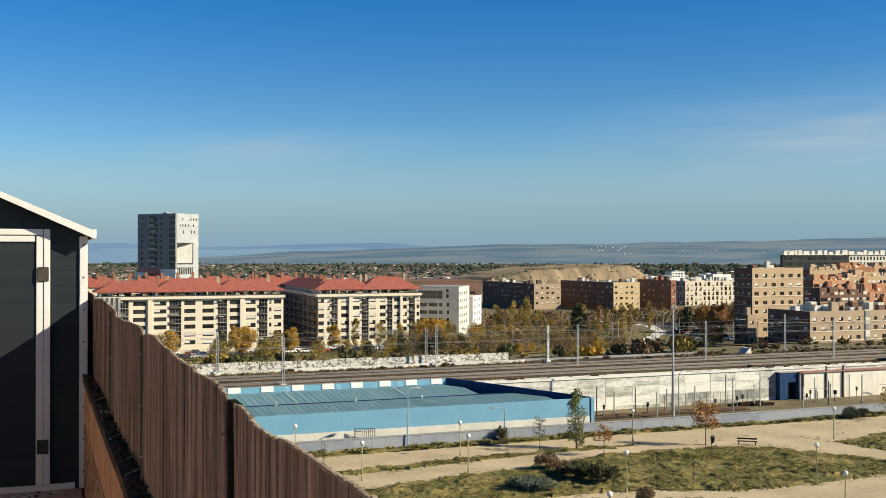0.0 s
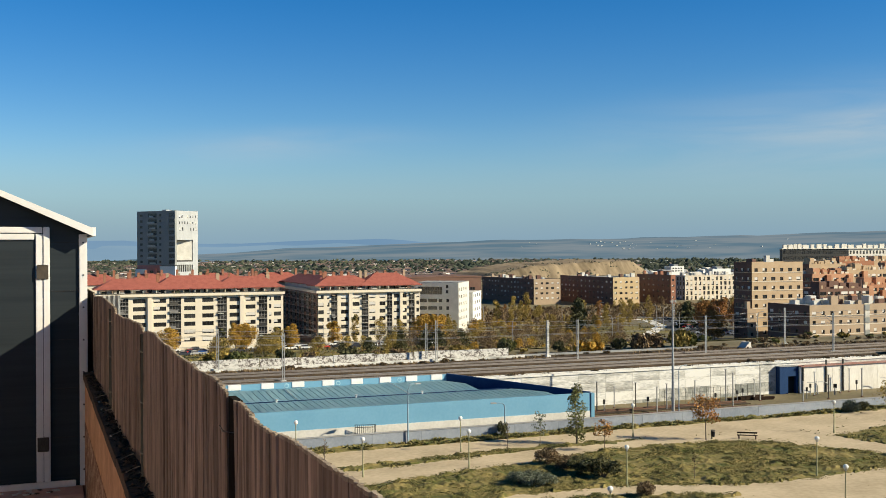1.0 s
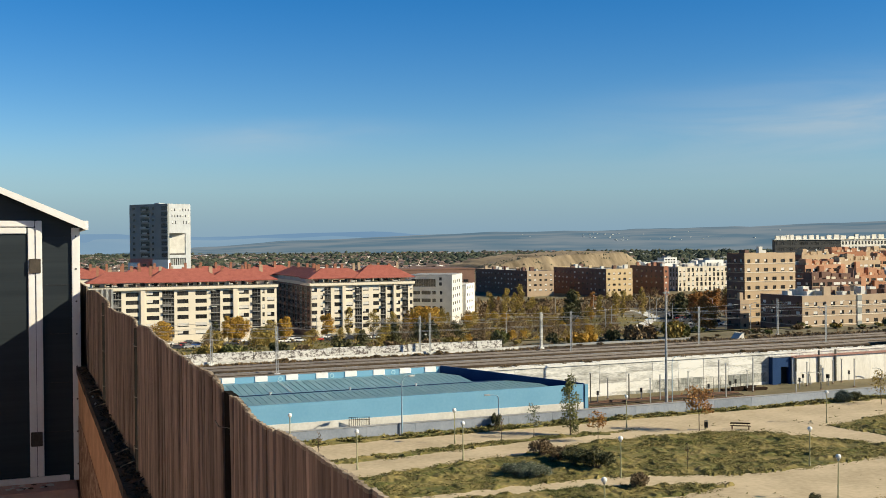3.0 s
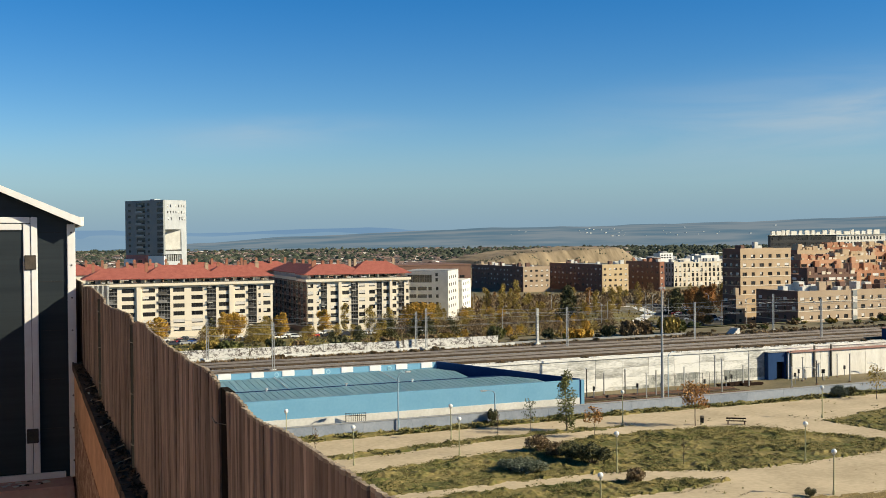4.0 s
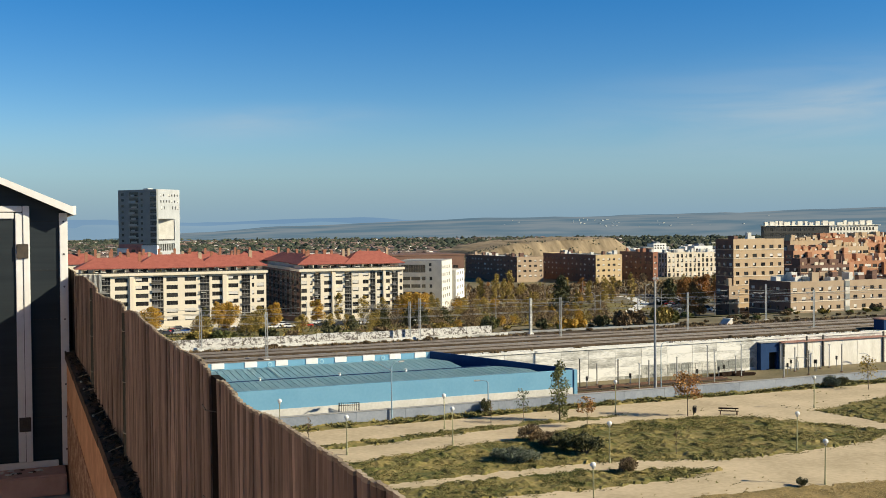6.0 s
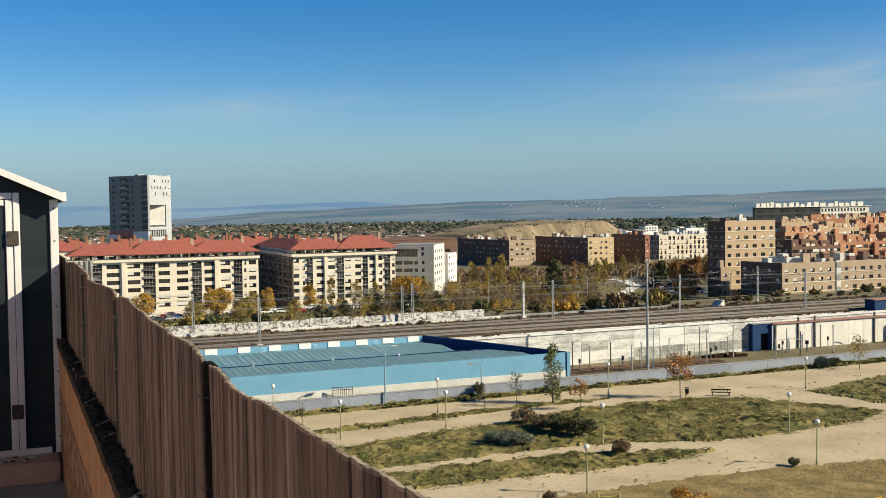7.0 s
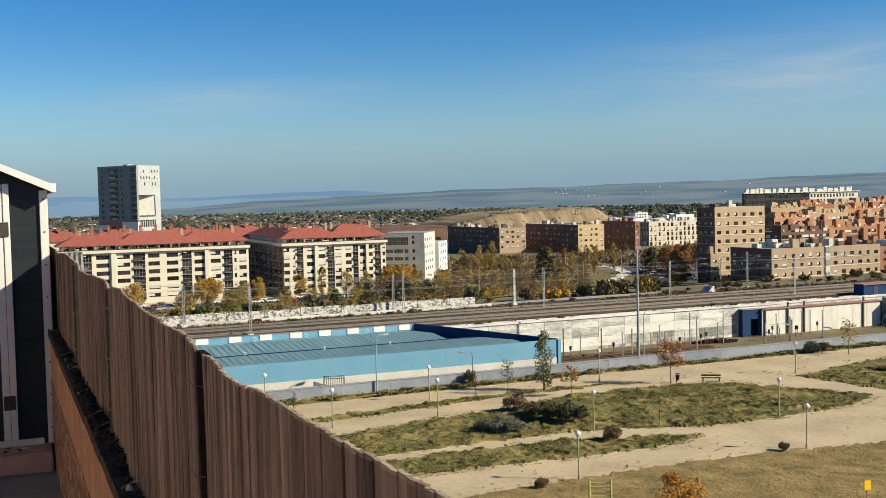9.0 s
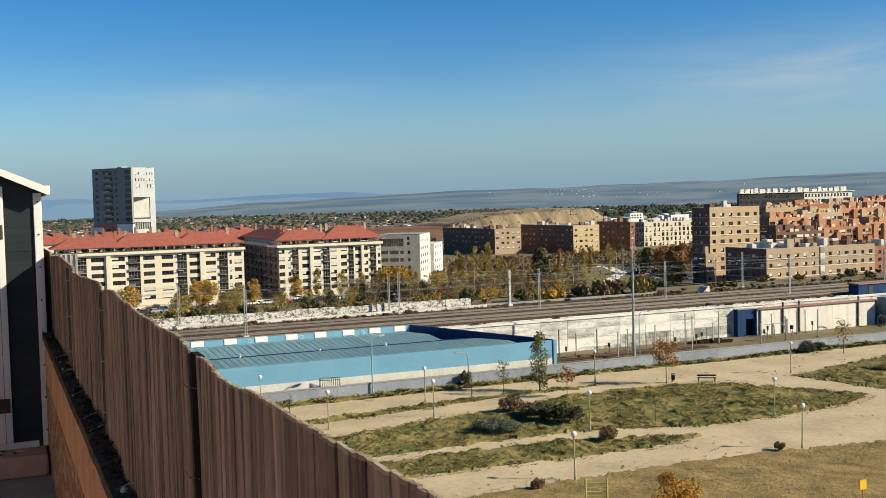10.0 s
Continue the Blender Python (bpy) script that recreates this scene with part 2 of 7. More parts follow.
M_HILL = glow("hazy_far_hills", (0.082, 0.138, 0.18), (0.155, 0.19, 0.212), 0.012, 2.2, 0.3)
# terrace
M_PANEL = mat("anthracite_panel", (0.014, 0.019, 0.023), (0.026, 0.034, 0.039), 1.5, 0.5, stretch=(0.2, 1, 6), fine=6)
M_TRIM = mat("white_shed_trim", (0.66, 0.64, 0.61), (0.78, 0.77, 0.75), 2.5, 0.5, fine=8)
# black that paints the shade in the gaps of the reed screen
M_GAPSHADE = mat("black_gap_shade", (0.012, 0.01, 0.01), (0.022, 0.02, 0.018), 5, 1.0, spec=0.0)
M_BLACK = mat("black_hinge_steel", (0.015, 0.015, 0.015), (0.03, 0.03, 0.03), 5, 0.5)
M_REED = mat("weathered_reed", (0.095, 0.067, 0.054), (0.40, 0.29, 0.228), 1.6, 0.75, fine=9, obj_var=0.3, stretch=(9, 9, 0.8), bump=0.002, contrast=(0.22, 0.8), spec=0.12)


def weather_bands(m):
    """Broad upright bands of sun-bleached and rain-darkened reed that run over many slats."""
    n, l = m.node_tree.nodes, m.node_tree.links
    geo, mp, no, mr = n.new("ShaderNodeNewGeometry"), n.new("ShaderNodeMapping"), n.new("ShaderNodeTexNoise"), n.new("ShaderNodeMapRange")
    mp.inputs["Scale"].default_value = (0.0, 5.0, 0.7)
    no.inputs["Scale"].default_value, no.inputs["Detail"].default_value, no.inputs["Roughness"].default_value = 1.0, 5, 0.65
    mr.inputs["From Min"].default_value, mr.inputs["From Max"].default_value = 0.3, 0.7
    mr.inputs["To Min"].default_value, mr.inputs["To Max"].default_value = 0.5, 1.5
    p = n["Principled BSDF"]
    src = p.inputs["Base Color"].links[0].from_socket
    sc = n.new("ShaderNodeVectorMath")
    sc.operation = "SCALE"
    l.new(geo.outputs["Position"], mp.inputs["Vector"])
    l.new(mp.outputs["Vector"], no.inputs["Vector"])
    l.new(no.outputs["Fac"], mr.inputs["Value"])
    l.new(src, sc.inputs[0])
    l.new(mr.outputs["Result"], sc.inputs["Scale"])
    l.new(sc.outputs["Vector"], p.inputs["Base Color"])


weather_bands(M_REED)
M_HINGE = mat("browned_hinge_steel", (0.03, 0.025, 0.02), (0.10, 0.08, 0.06), 14, 0.6)
# pale broken reed; on slat tips it also paints the sun they catch
M_REEDTOP = mat("pale_reed_sunlit_tips", (0.20, 0.155, 0.11), (0.42, 0.34, 0.25), 20, 0.8, obj_var=0.4)
M_WIRE = mat("tie_wire", (0.2, 0.17, 0.14), (0.32, 0.28, 0.24), 8, 0.5, metal=0.5)
M_TERRA = mat("terracotta_render", (0.44, 0.235, 0.135), (0.68, 0.39, 0.235), 3, 0.85, fine=7, bump=0.004, contrast=(0.35, 0.65))
M_LEDGE = mat("dirty_ledge", (0.032, 0.022, 0.017), (0.13, 0.085, 0.06), 9, 0.95, bump=0.01)
M_LITTER = mat("dead_leaves", (0.014, 0.01, 0.008), (0.09, 0.055, 0.036), 9, 0.95, island=True, obj_var=0.6)
M_BOUNCEWALL = mat("grey_beige_render", (0.27, 0.225, 0.18), (0.36, 0.30, 0.245), 1.0, 0.9, fine=8, bump=0.004)
M_PEEL = mat("peeling_parapet_paint", (0.24, 0.125, 0.085), (0.56, 0.38, 0.27), 7, 0.9, fine=5, bump=0.006, stretch=(1, 1, 2.2), contrast=(0.46, 0.62))
M_FLOORTILE = mat("red_terrace_tile", (0.46, 0.28, 0.22), (0.62, 0.40, 0.32), 2.0, 0.75, fine=8, obj_var=0.15)


def leaf_mat(name, a, b):
    return mat(name, a, b, 0.6, 0.75, island=True, obj_var=0.75)


M_STRAW = mat("straw_tufts", (0.30, 0.22, 0.09), (0.46, 0.345, 0.16), 0.4, 0.9, obj_var=0.4, island=True)
L_GOLD = leaf_mat("golden_autumn_leaves", (0.27, 0.155, 0.025), (0.58, 0.36, 0.06))
L_RUST = leaf_mat("rust_autumn_leaves", (0.22, 0.10, 0.028), (0.46, 0.23, 0.07))
L_ORANGE = leaf_mat("orange_gold_leaves", (0.30, 0.135, 0.02), (0.62, 0.34, 0.06))
L_OLIVE = leaf_mat("olive_green_leaves", (0.075, 0.085, 0.025), (0.21, 0.20, 0.065))
L_DARK = leaf_mat("dark_green_leaves", (0.034, 0.04, 0.017), (0.13, 0.12, 0.05))
L_BROWN = leaf_mat("brown_bare_twigs", (0.10, 0.068, 0.038), (0.27, 0.185, 0.095))
L_YELLOWGREEN = leaf_mat("yellow_green_leaves", (0.16, 0.115, 0.028), (0.43, 0.315, 0.08))
L_GREYGREEN = leaf_mat("grey_green_leaves", (0.08, 0.097, 0.062), (0.21, 0.23, 0.165))


# ---------------- mesh helpers ----------------
def thing(name, label, category, group="", kind="", at=(0, 0, 0), rz=0):
    ob = tagged(new(name), label, category, group, kind)
    ob.matrix_basis = pose(*at, 0, 0, rz)
    return ob


def part(name, bm, material, parent, label="", at=None):
    me = bpy.data.meshes.new(name)
    bm.to_mesh(me)
    bm.free()
    return mesh_part(name, me, material, parent, label, at)


def mesh_part(name, me, material, parent, label="", at=None):
    if material and not me.materials:
        for k in (material if isinstance(material, (list, tuple)) else [material]):
            me.materials.append(k)
    ob = new(name, me)
    ob.parent = parent
    if at is not None:
        ob.matrix_basis = at if isinstance(at, Matrix) else Matrix.Translation(at)
    if label:
        ob["label"] = label
    return ob


def solo(name, bm, material, label, category, kind="", group="", at=None):
    return tagged(part(name, bm, material, None, "", at), label, category, group, kind)


def box(bm, x0, x1, y0, y1, z0, z1, mi=0):
    v = [bm.verts.new(p) for p in ((x0, y0, z0), (x1, y0, z0), (x1, y1, z0), (x0, y1, z0), (x0, y0, z1), (x1, y0, z1), (x1, y1, z1), (x0, y1, z1))]
    for f in ((3, 2, 1, 0), (4, 5, 6, 7), (0, 1, 5, 4), (1, 2, 6, 5), (2, 3, 7, 6), (3, 0, 4, 7)):
        bm.faces.new([v[i] for i in f]).material_index = mi
    return bm


def rbox(x0, x1, y0, y1, z0, z1, r=0.01):
    bm = box(bmesh.new(), x0, x1, y0, y1, z0, z1)
    bmesh.ops.bevel(bm, geom=bm.edges[:], offset=r, segments=2, affect="EDGES")
    return bm


def nbox(*a):
    return box(bmesh.new(), *a)


def tube(bm, pts, radii, n=8, cap=True):
    """A round bar along points with a radius at each."""
    rings = []
    for i, p in enumerate(pts):
        p = Vector(p)
        d = (Vector(pts[min(i + 1, len(pts) - 1)]) - Vector(pts[max(i - 1, 0)])).normalized()
        a = d.orthogonal().normalized()
        b = d.cross(a)
        r = radii[i] if isinstance(radii, (list, tuple)) else radii
        rings.append([bm.verts.new(p + a * r * math.cos(2 * math.pi * k / n) + b * r * math.sin(2 * math.pi * k / n)) for k in range(n)])
    for q, w in zip(rings, rings[1:]):
        # rings may start at turned angles: join nearest corners
        s = min(range(n), key=lambda k: (q[0].co - w[k].co).length)
        for k in range(n):
            bm.faces.new((q[k], q[(k + 1) % n], w[(k + 1 + s) % n], w[(k + s) % n]))
    if cap:
        bm.faces.new(rings[0][::-1])
        bm.faces.new(rings[-1])
    return bm


def ball(bm, c, r, sub=2):
    bmesh.ops.create_icosphere(bm, subdivisions=sub, radius=r, matrix=Matrix.Translation(c))
    return bm


def prism(bm, poly, z0, z1):
    """A flat polygon given thickness."""
    lo, hi = [bm.verts.new((x, y, z0)) for x, y in poly], [bm.verts.new((x, y, z1)) for x, y in poly]
    bm.faces.new(hi)
    bm.faces.new(lo[::-1])
    for i in range(len(poly)):
        j = (i + 1) % len(poly)
        bm.faces.new((lo[i], lo[j], hi[j], hi[i]))
    return bm


def raw_mesh(name, verts, faces, material, smooth=False):
    me = bpy.data.meshes.new(name)
    me.from_pydata(verts, [], faces)
    me.materials.append(material)
    if smooth:
        me.polygons.foreach_set("use_smooth", [True] * len(me.polygons))
    return me


# ---------------- ground ----------------
PROFILE_Y = [-5000, 117.6, 118.4, 176.9, 177.3, 230, 262, 340, 500, 1200, 5000]
PROFILE_Z = [0, 0, -8.6, -8.6, -1.4, -1.5, -7, -10.6, -12, -14, -14]


def ground_z(x, y):
    z = float(np.interp(y, PROFILE_Y, PROFILE_Z))
    return z


def build_ground():
    xs = np.unique(np.concatenate([np.linspace(-4900, -100, 10), np.linspace(-80, 320, 41), np.linspace(400, 4900, 24)]))
    ys = np.unique(np.concatenate([np.linspace(-4900, -100, 8), np.linspace(0, 110, 12), [117.6, 118.4, 130, 150, 165, 176.9, 177.3], np.linspace(185, 400, 22), np.linspace(450, 1200, 12), np.linspace(1400, 4900, 14)]))
    verts = [(x, y, ground_z(x, y)) for y in ys for x in xs]
    n = len(xs)
    faces = [(j * n + i, j * n + i + 1, (j + 1) * n + i + 1, (j + 1) * n + i) for j in range(len(ys) - 1) for i in range(n - 1)]
    tagged(new("ground", raw_mesh("ground", verts, faces, M_DIRT)), "dry brown and olive earth reaching out to the horizon", "ground", kind="structure")


build_ground()


# ---------------- far distance ----------------
def ridge(name, label, material, dist, a0, a1, heights, base_dist, base_z, seed, rough):
    """A far range of hills seen from the terrace: heights over the eye by angle from north, clockwise."""
    verts, faces, n = [], [], 160
    for i in range(n + 1):
        a = a0 + (a1 - a0) * i / n
        h = float(np.interp(a, [k for k, _ in heights], [k for _, k in heights]))
        h += rough * (noise.noise((a * 0.35, seed, 0)) + 0.45 * noise.noise((a * 1.3, seed, 3)) + 0.2 * noise.noise((a * 4, seed, 5)))
        s, c = math.sin(radians(a)), math.cos(radians(a))
        for k in range(5):
            f = k / 4
            d = base_dist + (dist - base_dist) * f
            z = base_z + (22.5 + h - base_z) * f ** 0.8
            verts.append((s * d, c * d, z))
    for i in range(n):
        for k in range(4):
            faces.append((i * 5 + k, (i + 1) * 5 + k, (i + 1) * 5 + k + 1, i * 5 + k + 1))
    return tagged(new(name, raw_mesh(name, verts, faces, material, True)), label, "mountains", kind="structure")


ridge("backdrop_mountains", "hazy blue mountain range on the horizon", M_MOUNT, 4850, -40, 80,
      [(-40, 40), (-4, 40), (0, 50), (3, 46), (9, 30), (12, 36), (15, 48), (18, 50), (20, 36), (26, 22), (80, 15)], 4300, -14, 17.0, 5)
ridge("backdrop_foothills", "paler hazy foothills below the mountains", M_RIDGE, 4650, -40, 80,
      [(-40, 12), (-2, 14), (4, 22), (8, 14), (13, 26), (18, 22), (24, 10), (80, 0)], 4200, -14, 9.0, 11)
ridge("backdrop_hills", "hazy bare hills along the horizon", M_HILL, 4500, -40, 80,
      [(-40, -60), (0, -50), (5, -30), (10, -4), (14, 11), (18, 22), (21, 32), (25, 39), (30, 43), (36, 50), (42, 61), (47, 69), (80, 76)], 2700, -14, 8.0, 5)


def far_woods():
    """Far trees, too many to count: small uneven crowns joined in one mesh."""
    rng = random.Random(4)
    base = bmesh.new()
    bmesh.ops.create_icosphere(base, subdivisions=1, radius=1)
    bv = [v.co.copy() for v in base.verts]
    bf = [[v.index for v in f.verts] for f in base.faces]
    base.free()
    verts, faces = [], []
    for i in range(34000):
        y = 640 * (4.6 ** (rng.random() ** 0.75)) if i % 4 else rng.uniform(1700, 3300)
        x = y * rng.uniform(-0.12, 1.12)
        ang = math.degrees(math.atan2(x, y))
        if (270 < x < 470 and 650 < y < 860) or (0.57 < x / y < 0.86 and 760 < y < 1300 and i % 3):
            continue
        if noise.noise((x * 0.004, y * 0.0025, 1.7)) < -0.14 + (0.08 if y < 1000 else -0.4):
            continue
        if y < 1150 and rng.random() < 0.7:
            continue
        if y * math.cos(radians(21)) > 3600:
            continue
        r = rng.uniform(1.4, 4.0) * (1.0 if y < 1200 else 1.6)
        h = r * rng.uniform(0.65, 1.15)
        z = ground_z(x, y)
        o = len(verts)
        for v in bv:
            k = 1 + rng.uniform(-0.3, 0.3)
            verts.append((x + v.x * r * k, y + v.y * r * k, z + h * 0.9 + v.z * h * k))
        faces += [[o + q for q in f] for f in bf]
    tagged(new("far_woods", raw_mesh("far_woods", verts, faces, M_FARWOOD)), "dark green woods and street trees far across the plain", "woods", kind="stuff")


def far_houses():
    """Rows of small far houses, too many to count."""
    rng = random.Random(9)
    wv, wf, rv, rf = [], [], [], []
    for i in range(9800):
        y = 640 * (4.2 ** (rng.random() ** 0.85))
        x = y * rng.uniform(-0.1, 0.62) if i % 6 else y * rng.uniform(-0.1, 1.08)
        if noise.noise((x * 0.003, y * 0.002, 7.1)) < -0.3 or (250 < x < 480 and 640 < y < 870) or (30 < x < 130 and y < 760) or (y < 700 and x > 200):
            continue
        w, d, h = rng.uniform(6, 14), rng.uniform(7, 10), rng.uniform(5.5, 9)
        a = rng.choice((0, 0, 0.3, -0.4, 1.57))
        z = ground_z(x, y) - 0.3
        ca, sa = math.cos(a), math.sin(a)

        def at(px, py, pz):
            return (x + px * ca - py * sa, y + px * sa + py * ca, z + pz)
        o = len(wv)
        wv += [at(*p) for p in ((-w / 2, -d / 2, 0), (w / 2, -d / 2, 0), (w / 2, d / 2, 0), (-w / 2, d / 2, 0), (-w / 2, -d / 2, h), (w / 2, -d / 2, h), (w / 2, d / 2, h), (-w / 2, d / 2, h))]
        wf += [[o + k for k in f] for f in ((0, 1, 5, 4), (1, 2, 6, 5), (2, 3, 7, 6), (3, 0, 4, 7), (4, 5, 6, 7))]
        if i % 2:
            o, e, k = len(rv), 0.4, rng.uniform(1.2, 2.2)
            rv += [at(*p) for p in ((-w / 2 - e, -d / 2 - e, h), (w / 2 + e, -d / 2 - e, h), (w / 2 + e, d / 2 + e, h), (-w / 2 - e, d / 2 + e, h), (-w / 2, 0, h + k), (w / 2, 0, h + k))]
            rf += [[o + q for q in f] for f in ((0, 1, 5, 4), (2, 3, 4, 5), (0, 4, 3), (1, 2, 5))]
    tagged(new("far_houses", raw_mesh("far_houses", wv, wf, M_HOUSEWALL)), "pale and brick walls of a far housing district", "houses", kind="stuff")
    tagged(new("far_house_roofs", raw_mesh("far_house_roofs", rv, rf, M_HOUSEROOF)), "reddish tiled roofs of a far housing district", "roofs", kind="stuff")


def hill_village():
    """Specks of white houses on the far hills, too small to count."""
    rng = random.Random(12)
    verts, faces = [], []
    for i in range(48):
        a = radians(rng.choice((rng.gauss(33, 2.2), rng.gauss(31, 1.2), rng.uniform(22, 46))))
        f = rng.uniform(0.35, 0.8)
        d = 2700 + 1800 * f
        h = float(np.interp(math.degrees(a), [18, 21, 25, 30, 36, 42, 47], [22, 32, 39, 43, 50, 61, 69]))
        z = -14 + (22.5 + h + 14) * f ** 0.8
        x, y, w, t = math.sin(a) * d, math.cos(a) * d, rng.uniform(3, 7), rng.uniform(0.2, 1.1)
        o = len(verts)
        verts += [(x + p * w / 2, y + q * 5, z + r) for r in (-4, t) for p, q in ((-1, -1), (1, -1), (1, 1), (-1, 1))]
        faces += [tuple(o + k for k in q) for q in ((0, 1, 5, 4), (1, 2, 6, 5), (2, 3, 7, 6), (3, 0, 4, 7), (4, 5, 6, 7))]
    tagged(new("far_village", raw_mesh("far_village", verts, faces, M_OFFWHITE)), "white specks of a village on the far hills", "houses", kind="stuff")


far_woods()
far_houses()
hill_village()


def mound_z(x, y):
    top = float(np.interp(x, [285, 325, 356, 400, 443, 452, 475], [-13, 3.5, 9.8, 11.8, 13.2, 8, -13]))
    edge = min((y - 700) / 24, (830 - y) / 24, 1)
    gully = 2.6 * noise.noise((x * 0.13, y * 0.012, 2)) * min(1, max(0, 4 * edge * (1.15 - edge)))
    return -13 + (top + 13) * max(edge, 0) ** 0.85 + gully + 0.8 * noise.noise((x * 0.07, y * 0.07, 8)) + 0.4 * noise.noise((x * 0.3, y * 0.3, 4))


def earth_mound():
    nx, ny = 110, 50
    verts = [(285 + 190 * i / nx, 700 + 130 * j / ny, mound_z(285 + 190 * i / nx, 700 + 130 * j / ny)) for j in range(ny + 1) for i in range(nx + 1)]
    faces = [(j * (nx + 1) + i, j * (nx + 1) + i + 1, (j + 1) * (nx + 1) + i + 1, (j + 1) * (nx + 1) + i) for j in range(ny) for i in range(nx)]
    tagged(new("earth_mound", raw_mesh("earth_mound", verts, faces, M_MOUND, True)), "flat-topped bare tan earth mound with gullied sides", "mound", kind="structure")
    rng = random.Random(77)
    verts, faces = [], []
    for _ in range(500):
        x, y = rng.uniform(290, 468), rng.uniform(702, 745)
        if noise.noise((x * 0.05, y * 0.08, 6.0)) < -0.08:
            continue
        z, r, o = mound_z(x, y), rng.uniform(0.35, 1.2), len(verts)
        verts += [(x + r * math.cos(a) * rng.uniform(0.7, 1.3), y + r * math.sin(a), z - 0.2) for a in (0, 1.26, 2.5, 3.8, 5.0)] + [(x, y, z + r * rng.uniform(0.6, 1.1))]
        faces += [(o + k, o + (k + 1) % 5, o + 5) for k in range(5)]
    tagged(new("mound_scrub", raw_mesh("mound_scrub", verts, faces, M_FARWOOD)), "dark scrub dotted over the earth mound", "scrub", kind="stuff")


earth_mound()

# ---------------- buildings ----------------
WINDOW_MESHES = {}


def grid_plate(us, zs, solid, y0, y1):
    """One connected plate of the cells that solid(i, j) keeps, given thickness from y0 to y1."""
    bm, vs = bmesh.new(), {}

    def v(i, j):
        if (i, j) not in vs:
            vs[i, j] = bm.verts.new((us[i], y0, zs[j]))
        return vs[i, j]
    for i in range(len(us) - 1):
        for j in range(len(zs) - 1):
            if solid(i, j):
                bm.faces.new((v(i, j), v(i + 1, j), v(i + 1, j + 1), v(i, j + 1)))
    r = bmesh.ops.extrude_face_region(bm, geom=bm.faces[:])
    for k in r["geom"]:
        if isinstance(k, bmesh.types.BMVert):
            k.co.y = y1
    bmesh.ops.recalc_face_normals(bm, faces=bm.faces[:])
    return bm


def window_meshes(w, h, style):
    """Meshes of a window frame with its bars, its pane and, by its style, a half-lowered blind. Faces -y, its lower left corner at 0."""
    key = (round(w, 2), round(h, 2), style)
    if key not in WINDOW_MESHES:
        n = max(2, round(w / (0.95 if style == "bay" else 1.35)))
        t = 0.08 if style != "bay" else 0.11
        us, zs = [], []
        for i in range(n + 1):
            c = t / 2 + (w - t) * i / n
            us += [c - t / 2, c + t / 2]
        for z in ((0, h - t) if style != "bay" else (0, h * 0.45, h - t)):
            zs += [z, z + t]
        out = {"frame": (grid_plate(us, zs, lambda i, j: i % 2 == 0 or j % 2 == 0, 0.10, 0.17), M_FRAME if style != "bay" else M_BAYFRAME),
               "pane": (nbox(0.01, w - 0.01, 0.18, 0.21, 0.01, h - 0.01), M_GLASS)}
        if style == "blind":
            out["blind"] = (nbox(0.05, w * 0.5, 0.05, 0.095, h * 0.35, h - 0.02), M_BLIND)
        if style == "shut":
            out["blind"] = (nbox(0.05, w - 0.05, 0.05, 0.095, h * 0.25, h - 0.02), M_BLIND)
        made = {}
        for name, (bm, m) in out.items():
            me = bpy.data.meshes.new(name)
            bm.to_mesh(me)
            bm.free()
            me.materials.append(m)
            made[name] = me
        WINDOW_MESHES[key] = made
    return WINDOW_MESHES[key]


def add_window(parent, m, w, h, style):
    made = window_meshes(w, h, style)
    win = mesh_part("window", made["frame"], None, parent, "", m)
    mesh_part("pane", made["pane"], None, win)
    if "blind" in made:
        mesh_part("blind", made["blind"], None, win)


def facade(parent, at, rz, length, z0, z1, openings, material, wall_name="wall", thick=0.32, label=""):
    """A wall with real openings, each with a window in it. It faces its own -y; openings: (u0, u1, z0, z1, style)."""
    m = pose(*at, 0, 0, rz)
    us = sorted({0.0, length, *[round(o[0], 3) for o in openings], *[round(o[1], 3) for o in openings]})
    zs = sorted({z0, z1, *[round(o[2], 3) for o in openings], *[round(o[3], 3) for o in openings]})
    holes = set()
    for o in openings:
        for i in range(len(us) - 1):
            if o[0] - 1e-3 <= us[i] and us[i + 1] <= o[1] + 1e-3:
                for j in range(len(zs) - 1):
                    if o[2] - 1e-3 <= zs[j] and zs[j + 1] <= o[3] + 1e-3:
                        holes.add((i, j))
    bm, vs = bmesh.new(), {}

    def v(i, j):
        if (i, j) not in vs:
            vs[i, j] = bm.verts.new((us[i], 0, zs[j]))
        return vs[i, j]
    for i in range(len(us) - 1):
        for j in range(len(zs) - 1):
            if (i, j) not in holes:
                bm.faces.new((v(i, j), v(i + 1, j), v(i + 1, j + 1), v(i, j + 1)))
    for o in openings:
        a, b, c, d = o[:4]
        q = [[bm.verts.new(p) for p in ((a, y, c), (b, y, c), (b, y, d), (a, y, d))] for y in (0, thick)]
        for k in range(4):
            bm.faces.new((q[0][k], q[0][(k + 1) % 4], q[1][(k + 1) % 4], q[1][k]))
    # back and ends close the wall's thickness
    q = [[bm.verts.new(p) for p in ((0, y, z0), (length, y, z0), (length, y, z1), (0, y, z1))] for y in (0, thick)]
    bm.faces.new(q[1][::-1])
    for k in range(4):
        bm.faces.new((q[0][k], q[0][(k + 1) % 4], q[1][(k + 1) % 4], q[1][k]))
    wall = part(wall_name, bm, material, parent, label, m)
    for o in openings:
        add_window(parent, m @ Matrix.Translation((o[0], 0, o[2])), o[1] - o[0], o[3] - o[2], o[4])
    return wall


